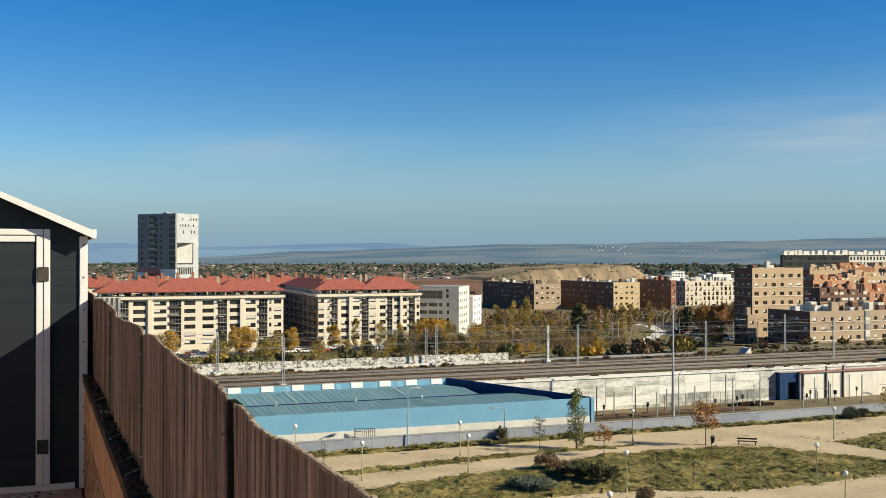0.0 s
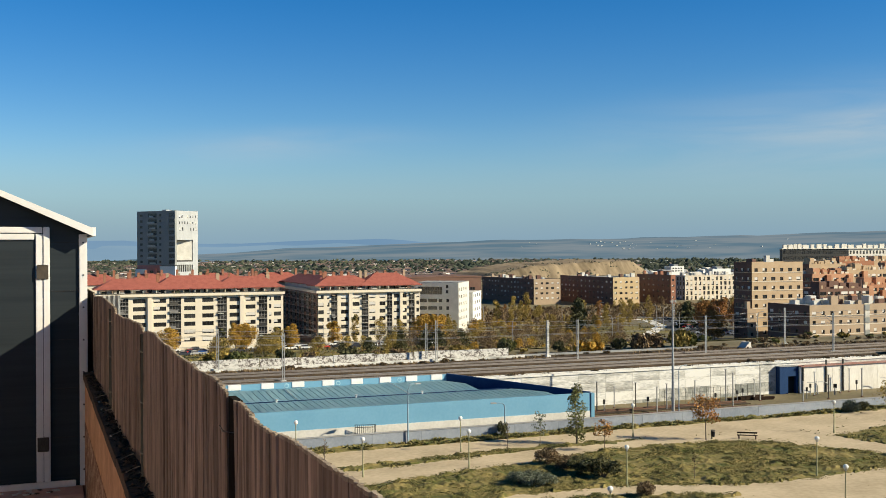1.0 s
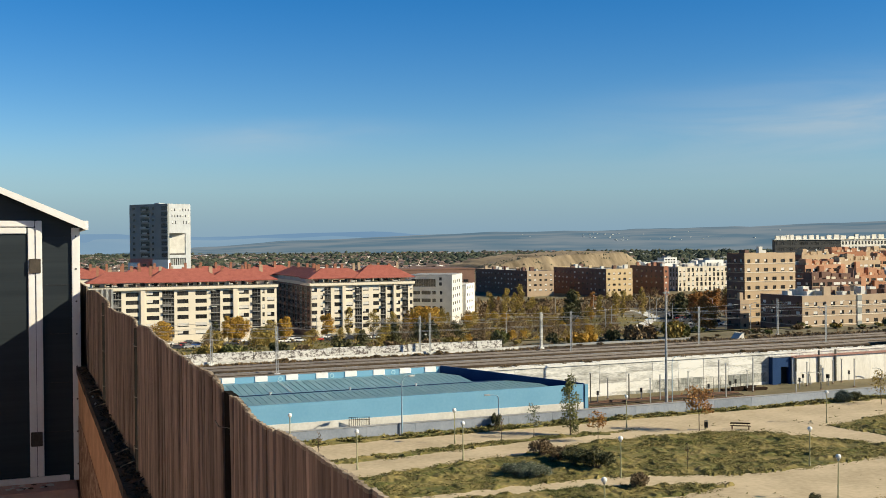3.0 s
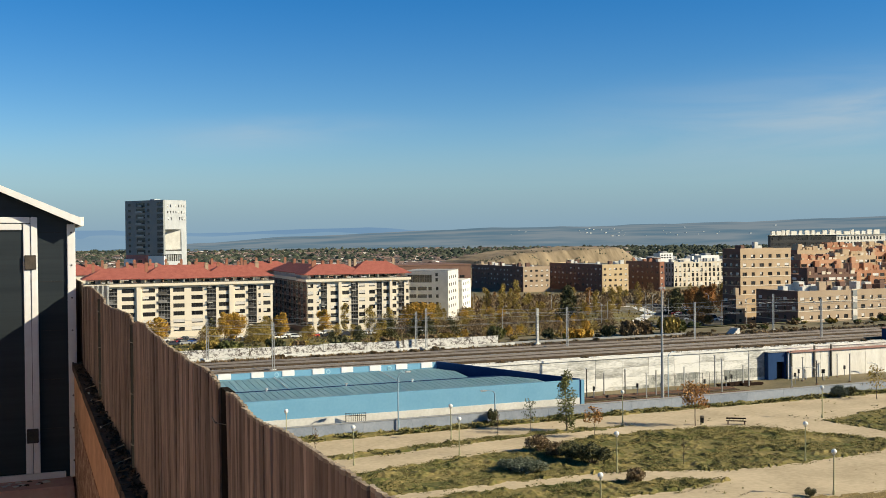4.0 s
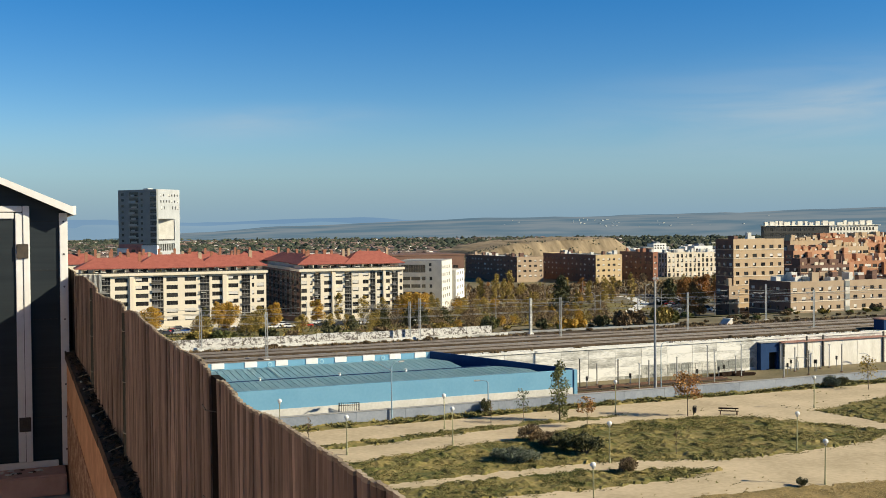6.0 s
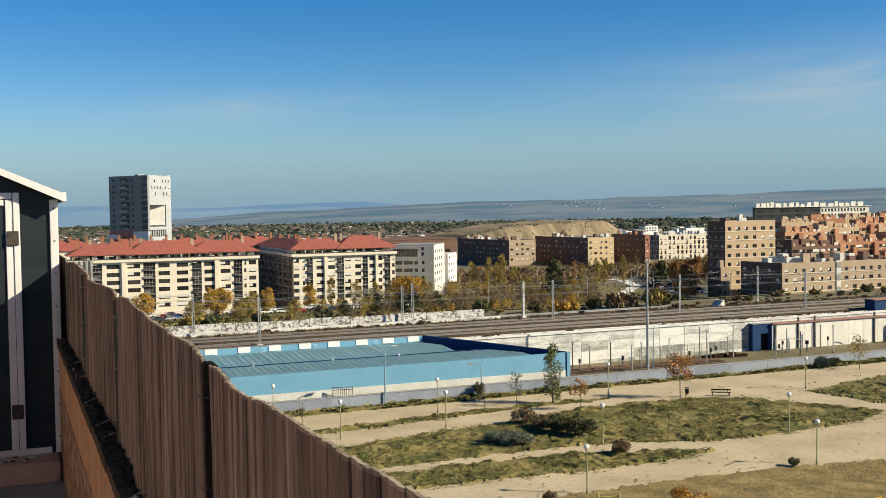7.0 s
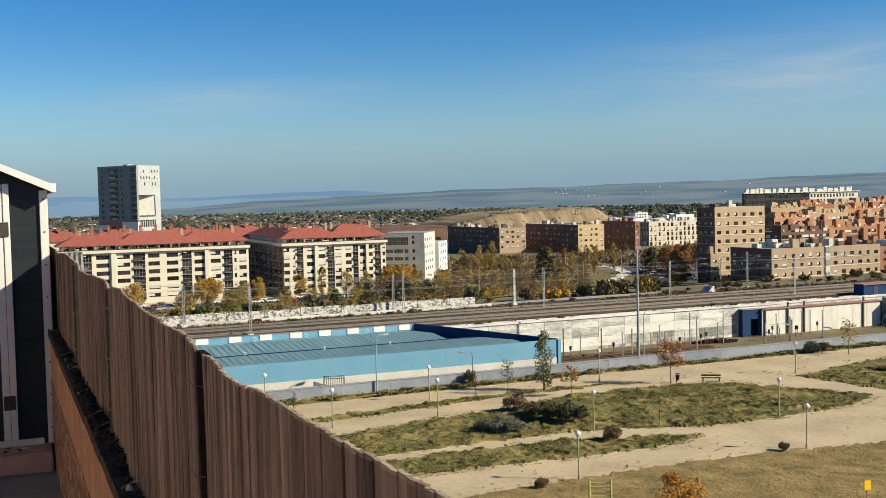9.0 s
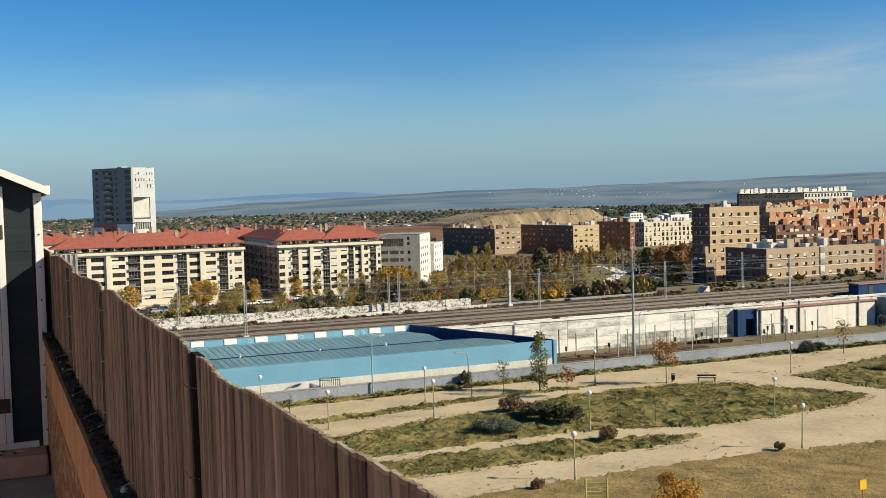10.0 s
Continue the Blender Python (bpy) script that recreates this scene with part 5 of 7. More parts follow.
def tree_parts(seed, h, spread, trunk_r, clear, leaf_n, leaf_size, shape="round", bare=0.5):
    """Meshes of a tapered trunk with limbs and of its crown."""
    rng = random.Random(seed)
    bm = bmesh.new()
    lean = (rng.uniform(-0.04, 0.04) * h, rng.uniform(-0.04, 0.04) * h)
    tube(bm, [(0, 0, 0), (lean[0] * 0.3, lean[1] * 0.3, h * 0.3), (lean[0] * 0.7, lean[1] * 0.7, h * 0.62), (lean[0], lean[1], h * 0.93)], [trunk_r, trunk_r * 0.75, trunk_r * 0.45, trunk_r * 0.12], 7)
    lobes = []
    n = 7 if shape == "round" else 9
    for k in range(n):
        f = clear + (0.92 - clear) * (k + 0.3) / n
        a = 2.4 * k + rng.uniform(-0.5, 0.5)
        if shape == "round":
            reach = spread * (0.55 + 0.6 * math.sin(math.pi * min(1, (f - clear) / (1 - clear) + 0.18))) * rng.uniform(0.6, 1.0)
        elif shape == "poplar":
            reach = spread * (0.55 + 0.25 * rng.random()) * (1.1 - 0.7 * abs(f - 0.5))
        else:
            reach = spread * (1.1 - f) * rng.uniform(0.8, 1.2)
        e = (lean[0] * f + math.cos(a) * reach * 0.62, lean[1] * f + math.sin(a) * reach * 0.62, h * min(0.97, f + (0.10 if shape == "round" else 0.05)))
        b = (lean[0] * f * 0.8, lean[1] * f * 0.8, h * f * 0.86)
        mid = tuple((b[i] * 0.45 + e[i] * 0.55) + (0.03 * h if i == 2 else 0) for i in range(3))
        tube(bm, [b, mid, e], [trunk_r * 0.38, trunk_r * 0.24, trunk_r * 0.06], 5)
        if bare:
            for q in range(3):
                t = tuple(e[i] + rng.uniform(-0.35, 0.35) * spread * (0.8 if i < 2 else 0.7) for i in range(3))
                tube(bm, [mid, t], [trunk_r * 0.16, trunk_r * 0.04], 4)
        r = reach * rng.uniform(0.5, 0.75) + spread * 0.12
        lobes.append((e, (r, r, r * (0.8 if shape == "round" else 1.3))))
    if shape != "round":
        lobes.append(((lean[0], lean[1], h * 0.9), (spread * 0.22, spread * 0.22, h * 0.1)))
    trunk = bpy.data.meshes.new("trunk")
    bm.to_mesh(trunk)
    bm.free()
    v, f = leaves(leaf_n, leaf_size, lobes, rng)
    crown = bpy.data.meshes.new("crown")
    crown.from_pydata(v, [], f)
    return trunk, crown


TREE_CACHE = {}


def tree(name, label, x, y, h, spread, leaf, key, group="", leaf_n=700, leaf_size=0.45, trunk_r=0.16, clear=0.25, shape="round", z=None, rz=0.0, bare=0.5, sx=1.0):
    if key not in TREE_CACHE:
        trunk, crown = tree_parts(len(TREE_CACHE) + 31, h, spread, trunk_r, clear, leaf_n, leaf_size, shape, bare)
        trunk.materials.append(M_BARK)
        crown.materials.append(leaf)
        TREE_CACHE[key] = (trunk, crown, h)
    trunk, crown, h0 = TREE_CACHE[key]
    k = h / h0
    t = thing(name, label, "tree" if "bush" not in name else "bush", group)
    t.matrix_basis = pose(x, y, ground_z(x, y) - 0.05 if z is None else z, 0, 0, rz) @ Matrix.Diagonal((k * sx, k * sx, k, 1))
    mesh_part("trunk", trunk, None, t)
    mesh_part("crown", crown, None, t)
    return t


def bush(label, x, y, r, h, leaf, key, group="", z=None, rz=0.0, n=700, size=0.2, ratio=1.0):
    key = ("bush", key)
    if key not in TREE_CACHE:
        rng = random.Random(len(TREE_CACHE) + 77)
        bm = bmesh.new()
        lobes = []
        for k in range(9):
            a = k * 2.4
            q = rng.uniform(0.2, 0.75)
            e = (math.cos(a) * q, math.sin(a) * q, rng.uniform(0.35, 0.72))
            tube(bm, [(0, 0, 0), (e[0] * 0.5, e[1] * 0.5, e[2] * 0.6), e], [0.03, 0.02, 0.008], 4)
            lobes.append((e, (0.36, 0.36, 0.30)))
        stems = bpy.data.meshes.new("branchwork")
        bm.to_mesh(stems)
        bm.free()
        stems.materials.append(M_BARK)
        v, f = leaves(n, size / max(r, 0.5), lobes, rng)
        foliage = bpy.data.meshes.new("foliage")
        foliage.from_pydata(v, [], f)
        foliage.materials.append(leaf)
        TREE_CACHE[key] = (stems, foliage)
    stems, foliage = TREE_CACHE[key]
    t = thing("bush", label, "bush", group)
    t.matrix_basis = pose(x, y, ground_z(x, y) - 0.03 if z is None else z, 0, 0, rz) @ Matrix.Diagonal((r, r * ratio, h, 1))
    mesh_part("branchwork", stems, None, t)
    mesh_part("foliage", foliage, None, t)
    return t


# ---------------- the park ----------------
def inside(poly, x, y):
    c = False
    for i in range(len(poly)):
        (x0, y0), (x1, y1) = poly[i - 1], poly[i]
        if (y0 > y) != (y1 > y) and x < (x1 - x0) * (y - y0) / (y1 - y0) + x0:
            c = not c
    return c


def hummocks(x, y, amount):
    """Height of the rough turf: clumps about a metre wide, with smaller ones on them."""
    h = noise.noise((x * 0.75, y * 0.75, 2.2)) + 0.6 * noise.noise((x * 1.7, y * 1.7, 5.1)) + 0.35 * noise.noise((x * 0.2, y * 0.2, 7.7))
    return 0.05 + amount * max(0.0, h + 0.15)


def lawn(name, label, poly, material, amount, jitter=0.5, seed=1, step=0.3):
    """Rough turf with hummocks; its ragged rim sinks into the sand."""
    xs, ys = [p[0] for p in poly], [p[1] for p in poly]
    x0, x1, y0, y1 = max(min(xs), 8) - 1, min(max(xs), 150) + 1, min(ys) - 1, max(ys) + 1
    nx, ny = int((x1 - x0) / step) + 1, int((y1 - y0) / step) + 1
    verts, faces, ok = [], [], []
    for j in range(ny):
        for i in range(nx):
            x, y = x0 + i * step, y0 + j * step
            dx = jitter * (noise.noise((x * 0.6, y * 0.6, seed)) + 0.7 * noise.noise((x * 1.9, y * 1.9, seed + 6)))
            dy = jitter * (noise.noise((x * 0.6, y * 0.6, seed + 9)) + 0.8 * noise.noise((x * 2, y * 2, seed + 4)))
            k = inside(poly, x + dx, y + dy)
            ok.append(k)
            verts.append((x, y, hummocks(x, y, amount) if k else -0.05))
    for j in range(ny - 1):
        for i in range(nx - 1):
            q = (j * nx + i, j * nx + i + 1, (j + 1) * nx + i + 1, (j + 1) * nx + i)
            if any(ok[k] for k in q):
                faces.append(q)
    return tagged(new(name, raw_mesh(name, verts, faces, material)), label, "ground", kind="structure")


LAWNS = {
    "verge": [(-20, 112.6), (40, 112.6), (66, 113.2), (125, 113.0), (200, 113), (200, 115.2), (-20, 115.2)],
    "strip": [(8, 104.0), (30, 104.6), (44, 106.2), (55, 107.6), (67, 106.6), (62, 105.5), (53, 105.6), (42, 104.2), (30, 102.2), (8, 101.5)],
    "main": [(5, 86.2), (31.6, 86.4), (40.5, 86.6), (50, 86.4), (55, 85.2), (62, 82.4), (70, 82.2), (82, 83.4), (87.5, 86.2), (84.5, 92.0), (79.5, 99.2), (75, 101.6), (66, 102.6), (60, 102.6), (51, 100.0), (41, 98.4), (30, 95.8), (5, 95)],
    "band": [(5, 78.4), (30, 78.7), (37, 78.5), (45, 77.6), (52, 77.6), (60.5, 79.2), (56, 80.8), (48, 83.8), (40, 84.4), (31, 84.4), (5, 84)],
    "east": [(89, 99.6), (91, 88.0), (97, 80), (140, 74), (150, 104), (108, 104.5), (98, 102.4)],
    "dry": [(-10, 30), (140, 30), (140, 66), (84, 67.6), (72.5, 69.6), (63.2, 71.2), (52, 72.0), (41, 71.8), (32.4, 71.2), (-10, 70.4)],
}


def park():
    bm = prism(bmesh.new(), [(-60, 8), (230, 8), (230, 115.25), (-60, 115.25)], -0.3, 0.02)
    solo("path", bm, M_SAND, "pale sandy footpaths of the park", "path", kind="structure")
    lawn("lawn_verge", "rough green verge at the foot of the wall", LAWNS["verge"], M_GRASS, 0.30, 0.4, 1)
    lawn("lawn_strip", "narrow rough grass strip between sandy paths", LAWNS["strip"], M_GRASS, 0.30, 0.5, 2)
    lawn("lawn_main", "broad rough green and yellow lawn between sandy paths", LAWNS["main"], M_GRASS, 0.30, 0.6, 3)
    lawn("lawn_band", "narrow green lawn beside the wide path", LAWNS["band"], M_GRASS, 0.30, 0.5, 4)
    lawn("lawn_east", "rough dry lawn with green clumps", LAWNS["east"], M_GRASS, 0.30, 0.6, 5)
    lawn("lawn_dry", "wide dry brown lawn", LAWNS["dry"], M_DRYGRASS, 0.07, 0.5, 6, 0.4)


park()


def tufts(name, label, poly, count, size, material, seed, cut=-0.05, amount=0.3):
    """Grass tufts on a lawn, too many to count."""
    rng = random.Random(seed)
    xs, ys = [p[0] for p in poly], [p[1] for p in poly]
    verts, faces = [], []
    tries = 0
    while tries < count * 6 and len(faces) < count * 5:
        tries += 1
        x, y = rng.uniform(max(min(xs), 20), min(max(xs), 135)), rng.uniform(max(min(ys), 52), max(ys))
        if not inside(poly, x, y) or noise.noise((x * 0.33, y * 0.33, 3.3)) + 0.5 * noise.noise((x * 1.1, y * 1.1, 1.3)) < cut:
            continue
        s = size * rng.uniform(0.5, 1.4)
        g = hummocks(x, y, amount) - 0.05
        for k in range(5):
            a = rng.uniform(0, 6.28)
            d, e = (math.cos(a), math.sin(a)), (-math.sin(a), math.cos(a))
            o = len(verts)
            q = rng.uniform(0.5, 1.2) * s
            verts += [(x + e[0] * s * 0.25, y + e[1] * s * 0.25, g + 0.04), (x - e[0] * s * 0.25, y - e[1] * s * 0.25, g + 0.04), (x + d[0] * q * 0.9, y + d[1] * q * 0.9, g + 0.05 + s * rng.uniform(0.12, 0.5))]
            faces.append((o, o + 1, o + 2))
    tagged(new(name, raw_mesh(name, verts, faces, material)), label, "grass", kind="stuff")


tufts("grass_tufts", "clumps of coarse green grass", LAWNS["main"], 24000, 0.17, M_TUFT, 1, -0.1)
tufts("grass_tufts", "clumps of coarse green grass", LAWNS["band"], 8000, 0.17, M_TUFT, 2, -0.1)
tufts("grass_tufts", "clumps of coarse green grass", LAWNS["strip"], 3800, 0.18, M_TUFT, 3, -0.1)
tufts("grass_tufts", "clumps of coarse green grass along the wall", LAWNS["verge"], 3500, 0.5, M_TUFT, 4, -0.15)
tufts("grass_tufts", "clumps of coarse green grass", LAWNS["east"], 9000, 0.18, M_TUFT, 5, 0.05)
tufts("dry_tufts", "tufts of dry straw-coloured grass", LAWNS["dry"], 20000, 0.12, M_STRAW, 6, -0.1, 0.07)
def spread(poly, k):
    """The outline of a lawn pushed outwards by k metres from its middle."""
    cx, cy = sum(p[0] for p in poly) / len(poly), sum(p[1] for p in poly) / len(poly)
    out = []
    for x, y in poly:
        d = math.hypot(x - cx, y - cy)
        out.append((x + (x - cx) / d * k, y + (1 if y > cy else -1) * k))
    return out


for key, count, word, m in (("main", 5200, "green", M_TUFT), ("band", 2200, "green", M_TUFT), ("east", 2600, "green", M_TUFT), ("strip", 1300, "green", M_TUFT), ("dry", 5000, "straw-coloured", M_STRAW)):
    tufts("edge_tufts", "sparse " + word + " grass thinning out into the sand", spread(LAWNS[key], 0.9), count, 0.15, m, 20 + count, 0.0, 0.0)
tufts("path_weeds", "sparse low weeds trodden into the sandy path", [(28, 71), (62, 70.5), (90, 67), (92, 80), (62, 78), (36, 77)], 160, 0.22, M_TUFT, 7, 0.46, 0)
tufts("path_weeds", "sparse low weeds trodden into the sandy path", [(45, 108), (70, 104), (86, 96), (96, 104), (110, 106), (110, 112), (45, 112)], 110, 0.3, M_TUFT, 8, 0.40, 0)


def park_lamp():
    l = thing("park_lamp", "park lamp with a white globe on a thin green pole", "street lamp", "park lamps")
    part("base", tube(bmesh.new(), [(0, 0, 0), (0, 0, 0.35), (0, 0, 0.5)], [0.11, 0.10, 0.06], 10), M_GREENPOLE, l)
    part("pole", tube(bmesh.new(), [(0, 0, 0.48), (0, 0, 3.45)], [0.064, 0.052], 10), M_GREENPOLE, l)
    part("collar", tube(bmesh.new(), [(0, 0, 3.44), (0, 0, 3.56)], [0.09, 0.12], 10), M_GALV, l)
    part("globe", ball(bmesh.new(), (0, 0, 3.77), 0.235, 3), M_GLOBE, l, "white opal globe")
    return l


LAMPS = [(41.7, 71.4), (64.3, 70.9), (51.8, 85.7), (71.3, 82.5), (90.0, 101.1), (43.8, 107.6), (41.4, 99.5), (30.0, 99.4), (66.3, 108.3), (26.2, 112.0)]
first = park_lamp()
first.matrix_basis = pose(*LAMPS[0], 0, 0.6, -1.2)
for k, (x, y) in enumerate(LAMPS[1:]):
    copy_thing(first, pose(x, y, 0, 0.4 * (-1) ** k, 0.5 * (-1) ** (k // 2), 40 * k))


def blue_street_lamp(x, y, z, h, arm, rz):
    s = thing("street_lamp", "tall pale blue street lamp with a curved arm", "street lamp", "blue street lamps", at=(x, y, z), rz=rz)
    part("pole", tube(bmesh.new(), [(0, 0, 0), (0, 0, h * 0.82), (0, 0, h * 0.9), (arm * 0.15, 0, h * 0.965), (arm * 0.5, 0, h), (arm * 0.85, 0, h * 1.0)], [0.1, 0.075, 0.07, 0.06, 0.05, 0.045], 8), M_BLUEPOLE, s)
    part("head", rbox(arm * 0.8, arm * 0.8 + 0.75, -0.15, 0.15, h - 0.1, h + 0.08, 0.04), M_GALV, s, "grey lamp head")


blue_street_lamp(40.2, 115.05, 0, 6.83, 1.2, 10)
blue_street_lamp(53.2, 116.4, 0, 3.75, 1.3, 170)
blue_street_lamp(107.5, 160.0, -8.6, 10.0, 1.6, 10)


def bench():
    b = thing("bench", "dark wooden park bench on metal legs", "bench", at=(77.9, 101.9, 0.02), rz=-33)
    for k in range(3):
        part("seat_slat", rbox(-1.15, 1.15, -0.25 + 0.15 * k, -0.11 + 0.15 * k, 0.40, 0.46, 0.008), M_WOODDARK, b)
    for x in (-0.95, 0.95):
        part("leg", rbox(x - 0.06, x + 0.06, -0.24, 0.2, 0, 0.40, 0.01), M_BRICK_B, b)
    part("back_slat", rbox(-1.15, 1.15, 0.2, 0.26, 0.60, 0.78, 0.01), M_WOODDARK, b)
    for x in (-0.8, 0.8):
        part("back_support", nbox(x - 0.03, x + 0.03, 0.2, 0.255, 0.40, 0.599), M_BLACK, b)


bench()


def litter_bin():
    b = thing("litter_bin", "dark metal litter bin on a post", "litter bin", at=(74.0, 103.2, 0.02))
    part("post", tube(bmesh.new(), [(0, 0.25, 0), (0, 0.25, 1.0)], 0.04, 8), M_BLACK, b)
    bm = tube(bmesh.new(), [(0, 0, 0.3), (0, 0, 0.9)], [0.2, 0.25], 14, cap=False)
    bmesh.ops.solidify(bm, geom=bm.faces[:], thickness=0.015)
    part("basket", bm, M_BLACK, b)
    part("bottom", tube(bmesh.new(), [(0, 0, 0.3), (0, 0, 0.33)], 0.2, 14), M_BLACK, b)
    part("hood", tube(bmesh.new(), [(0, 0, 1.05), (0, 0, 1.1), (0, 0, 1.14)], [0.27, 0.26, 0.1], 14), M_BLACK, b)
    part("bracket", nbox(-0.03, 0.03, 0.2, 0.26, 0.85, 1.06), M_BLACK, b)


litter_bin()


def exercise_frame():
    b = thing("exercise_frame", "lime green outdoor wall bars for exercise", "exercise frame", at=(38.5, 63.0, 0.03), rz=-28)
    for x in (-0.75, 0.75):
        part("upright", tube(bmesh.new(), [(x, 0, 0), (x, 0, 2.5)], 0.075, 8), M_GREENBAR, b)
    for k in range(7):
        part("bar", tube(bmesh.new(), [(-0.75, 0, 0.35 + 0.31 * k), (0.75, 0, 0.35 + 0.31 * k)], 0.042, 8), M_GREENBAR, b)


exercise_frame()


def yellow_post():
    b = thing("sign_post", "bright yellow panel on a thin post", "sign", at=(57.0, 56.7, 0.03), rz=-4)
    part("post", tube(bmesh.new(), [(0, 0.06, 0), (0, 0.06, 1.6)], 0.05, 8), M_SALMON, b, "orange-red post")
    part("panel", rbox(-0.32, 0.32, -0.03, 0.03, 0.8, 1.55, 0.03), M_YELLOWP, b, "bright yellow panel")


yellow_post()

# trees and shrubs of the park
tree("poplar_tree", "slim upright green tree with thinning leaves", 57.9, 106.8, 6.9, 1.25, L_OLIVE, "poplar", leaf_n=1900, leaf_size=0.2, trunk_r=0.09, clear=0.08, shape="poplar")
tree("young_tree", "young tree with rust-orange autumn leaves", 72.9, 103.0, 5.0, 1.75, L_RUST, "oak", "autumn park trees", leaf_n=900, leaf_size=0.22, trunk_r=0.07, clear=0.42)
tree("young_tree", "small young tree with rust-orange autumn leaves", 58.7, 101.9, 3.4, 1.1, L_RUST, "oak2", "autumn park trees", leaf_n=420, leaf_size=0.18, trunk_r=0.05, clear=0.45)
tree("young_tree", "thin young tree with sparse grey-green leaves", 53.2, 106.8, 4.0, 0.9, L_GREYGREEN, "thin", "thin park trees", leaf_n=240, leaf_size=0.18, trunk_r=0.045, clear=0.35)
tree("young_tree", "bare sapling beside the path", 49.0, 106.5, 2.9, 0.5, L_BROWN, "sapling", "thin park trees", leaf_n=50, leaf_size=0.14, trunk_r=0.04, clear=0.4)
tree("young_tree", "bare sapling on the lawn", 27.3, 104.0, 3.2, 0.5, L_BROWN, "sapling", "thin park trees")
tree("young_tree", "bare sapling on the dry lawn", 96.5, 92.0, 3.2, 0.5, L_BROWN, "sapling", "thin park trees", rz=80)
tree("young_tree", "bare sapling on the green lawn", 59.5, 86.0, 2.8, 0.4, L_BROWN, "sapling", "thin park trees", rz=150)
tree("young_tree", "small olive-brown tree near the wall", 106.8, 109.5, 4.4, 1.5, L_YELLOWGREEN, "smallolive", leaf_n=420, leaf_size=0.2, trunk_r=0.06, clear=0.35)
tree("maple_tree", "golden-leaved tree close below the terrace", 39.5, 55.3, 4.4, 1.8, L_ORANGE, "gold_near", leaf_n=5200, leaf_size=0.13, trunk_r=0.13, clear=0.2)
bush("grey-green lavender-like shrub on the lawn", 43.0, 90.6, 1.7, 1.45, L_GREYGREEN, "sage", n=2600, size=0.15)
bush("grey-green shrub on the lawn", 44.3, 89.0, 1.7, 1.45, L_GREYGREEN, "sage", rz=70)
bush("dark olive shrub on the lawn", 50.4, 92.4, 1.8, 1.9, L_DARK, "olive", group="dark shrubs", n=2600, size=0.17)
bush("dark brown-green shrub on the lawn", 51.6, 89.9, 2.2, 2.1, L_DARK, "olive", group="dark shrubs", rz=100)
bush("brown-leaved shrub on the lawn", 49.5, 97.5, 1.5, 2.0, L_BROWN, "brownbush", n=2200, size=0.15)
bush("low brown-leaved shrub on the lawn", 50.3, 95.0, 1.5, 1.6, L_BROWN, "brownbush", group="dark shrubs", rz=190)
bush("round rust-brown shrub beside the wide path", 51.3, 81.6, 1.15, 1.5, L_BROWN, "brownbush", rz=60)
bush("low brown shrub at the edge of the dry lawn", 62.0, 71.2, 0.7, 0.8, L_DARK, "olive", rz=10)
bush("small dry weed beside the wide path", 37.9, 70.6, 0.6, 1.0, L_BROWN, "brownbush", rz=130)
bush("dark shrub beside the street wall", 51.9, 114.4, 0.9, 1.9, L_DARK, "olive", rz=30)
bush("grey half-bare shrub beside the street wall", 103.6, 112.9, 1.3, 1.8, L_GREYGREEN, "sage", rz=200)
bush("dark shrub beside the street wall", 105.8, 113.4, 1.0, 1.4, L_DARK, "olive", rz=250)
bush("dry shrub on the far lawn", 100.5, 97.0, 1.0, 0.8, L_BROWN, "brownbush", rz=300)


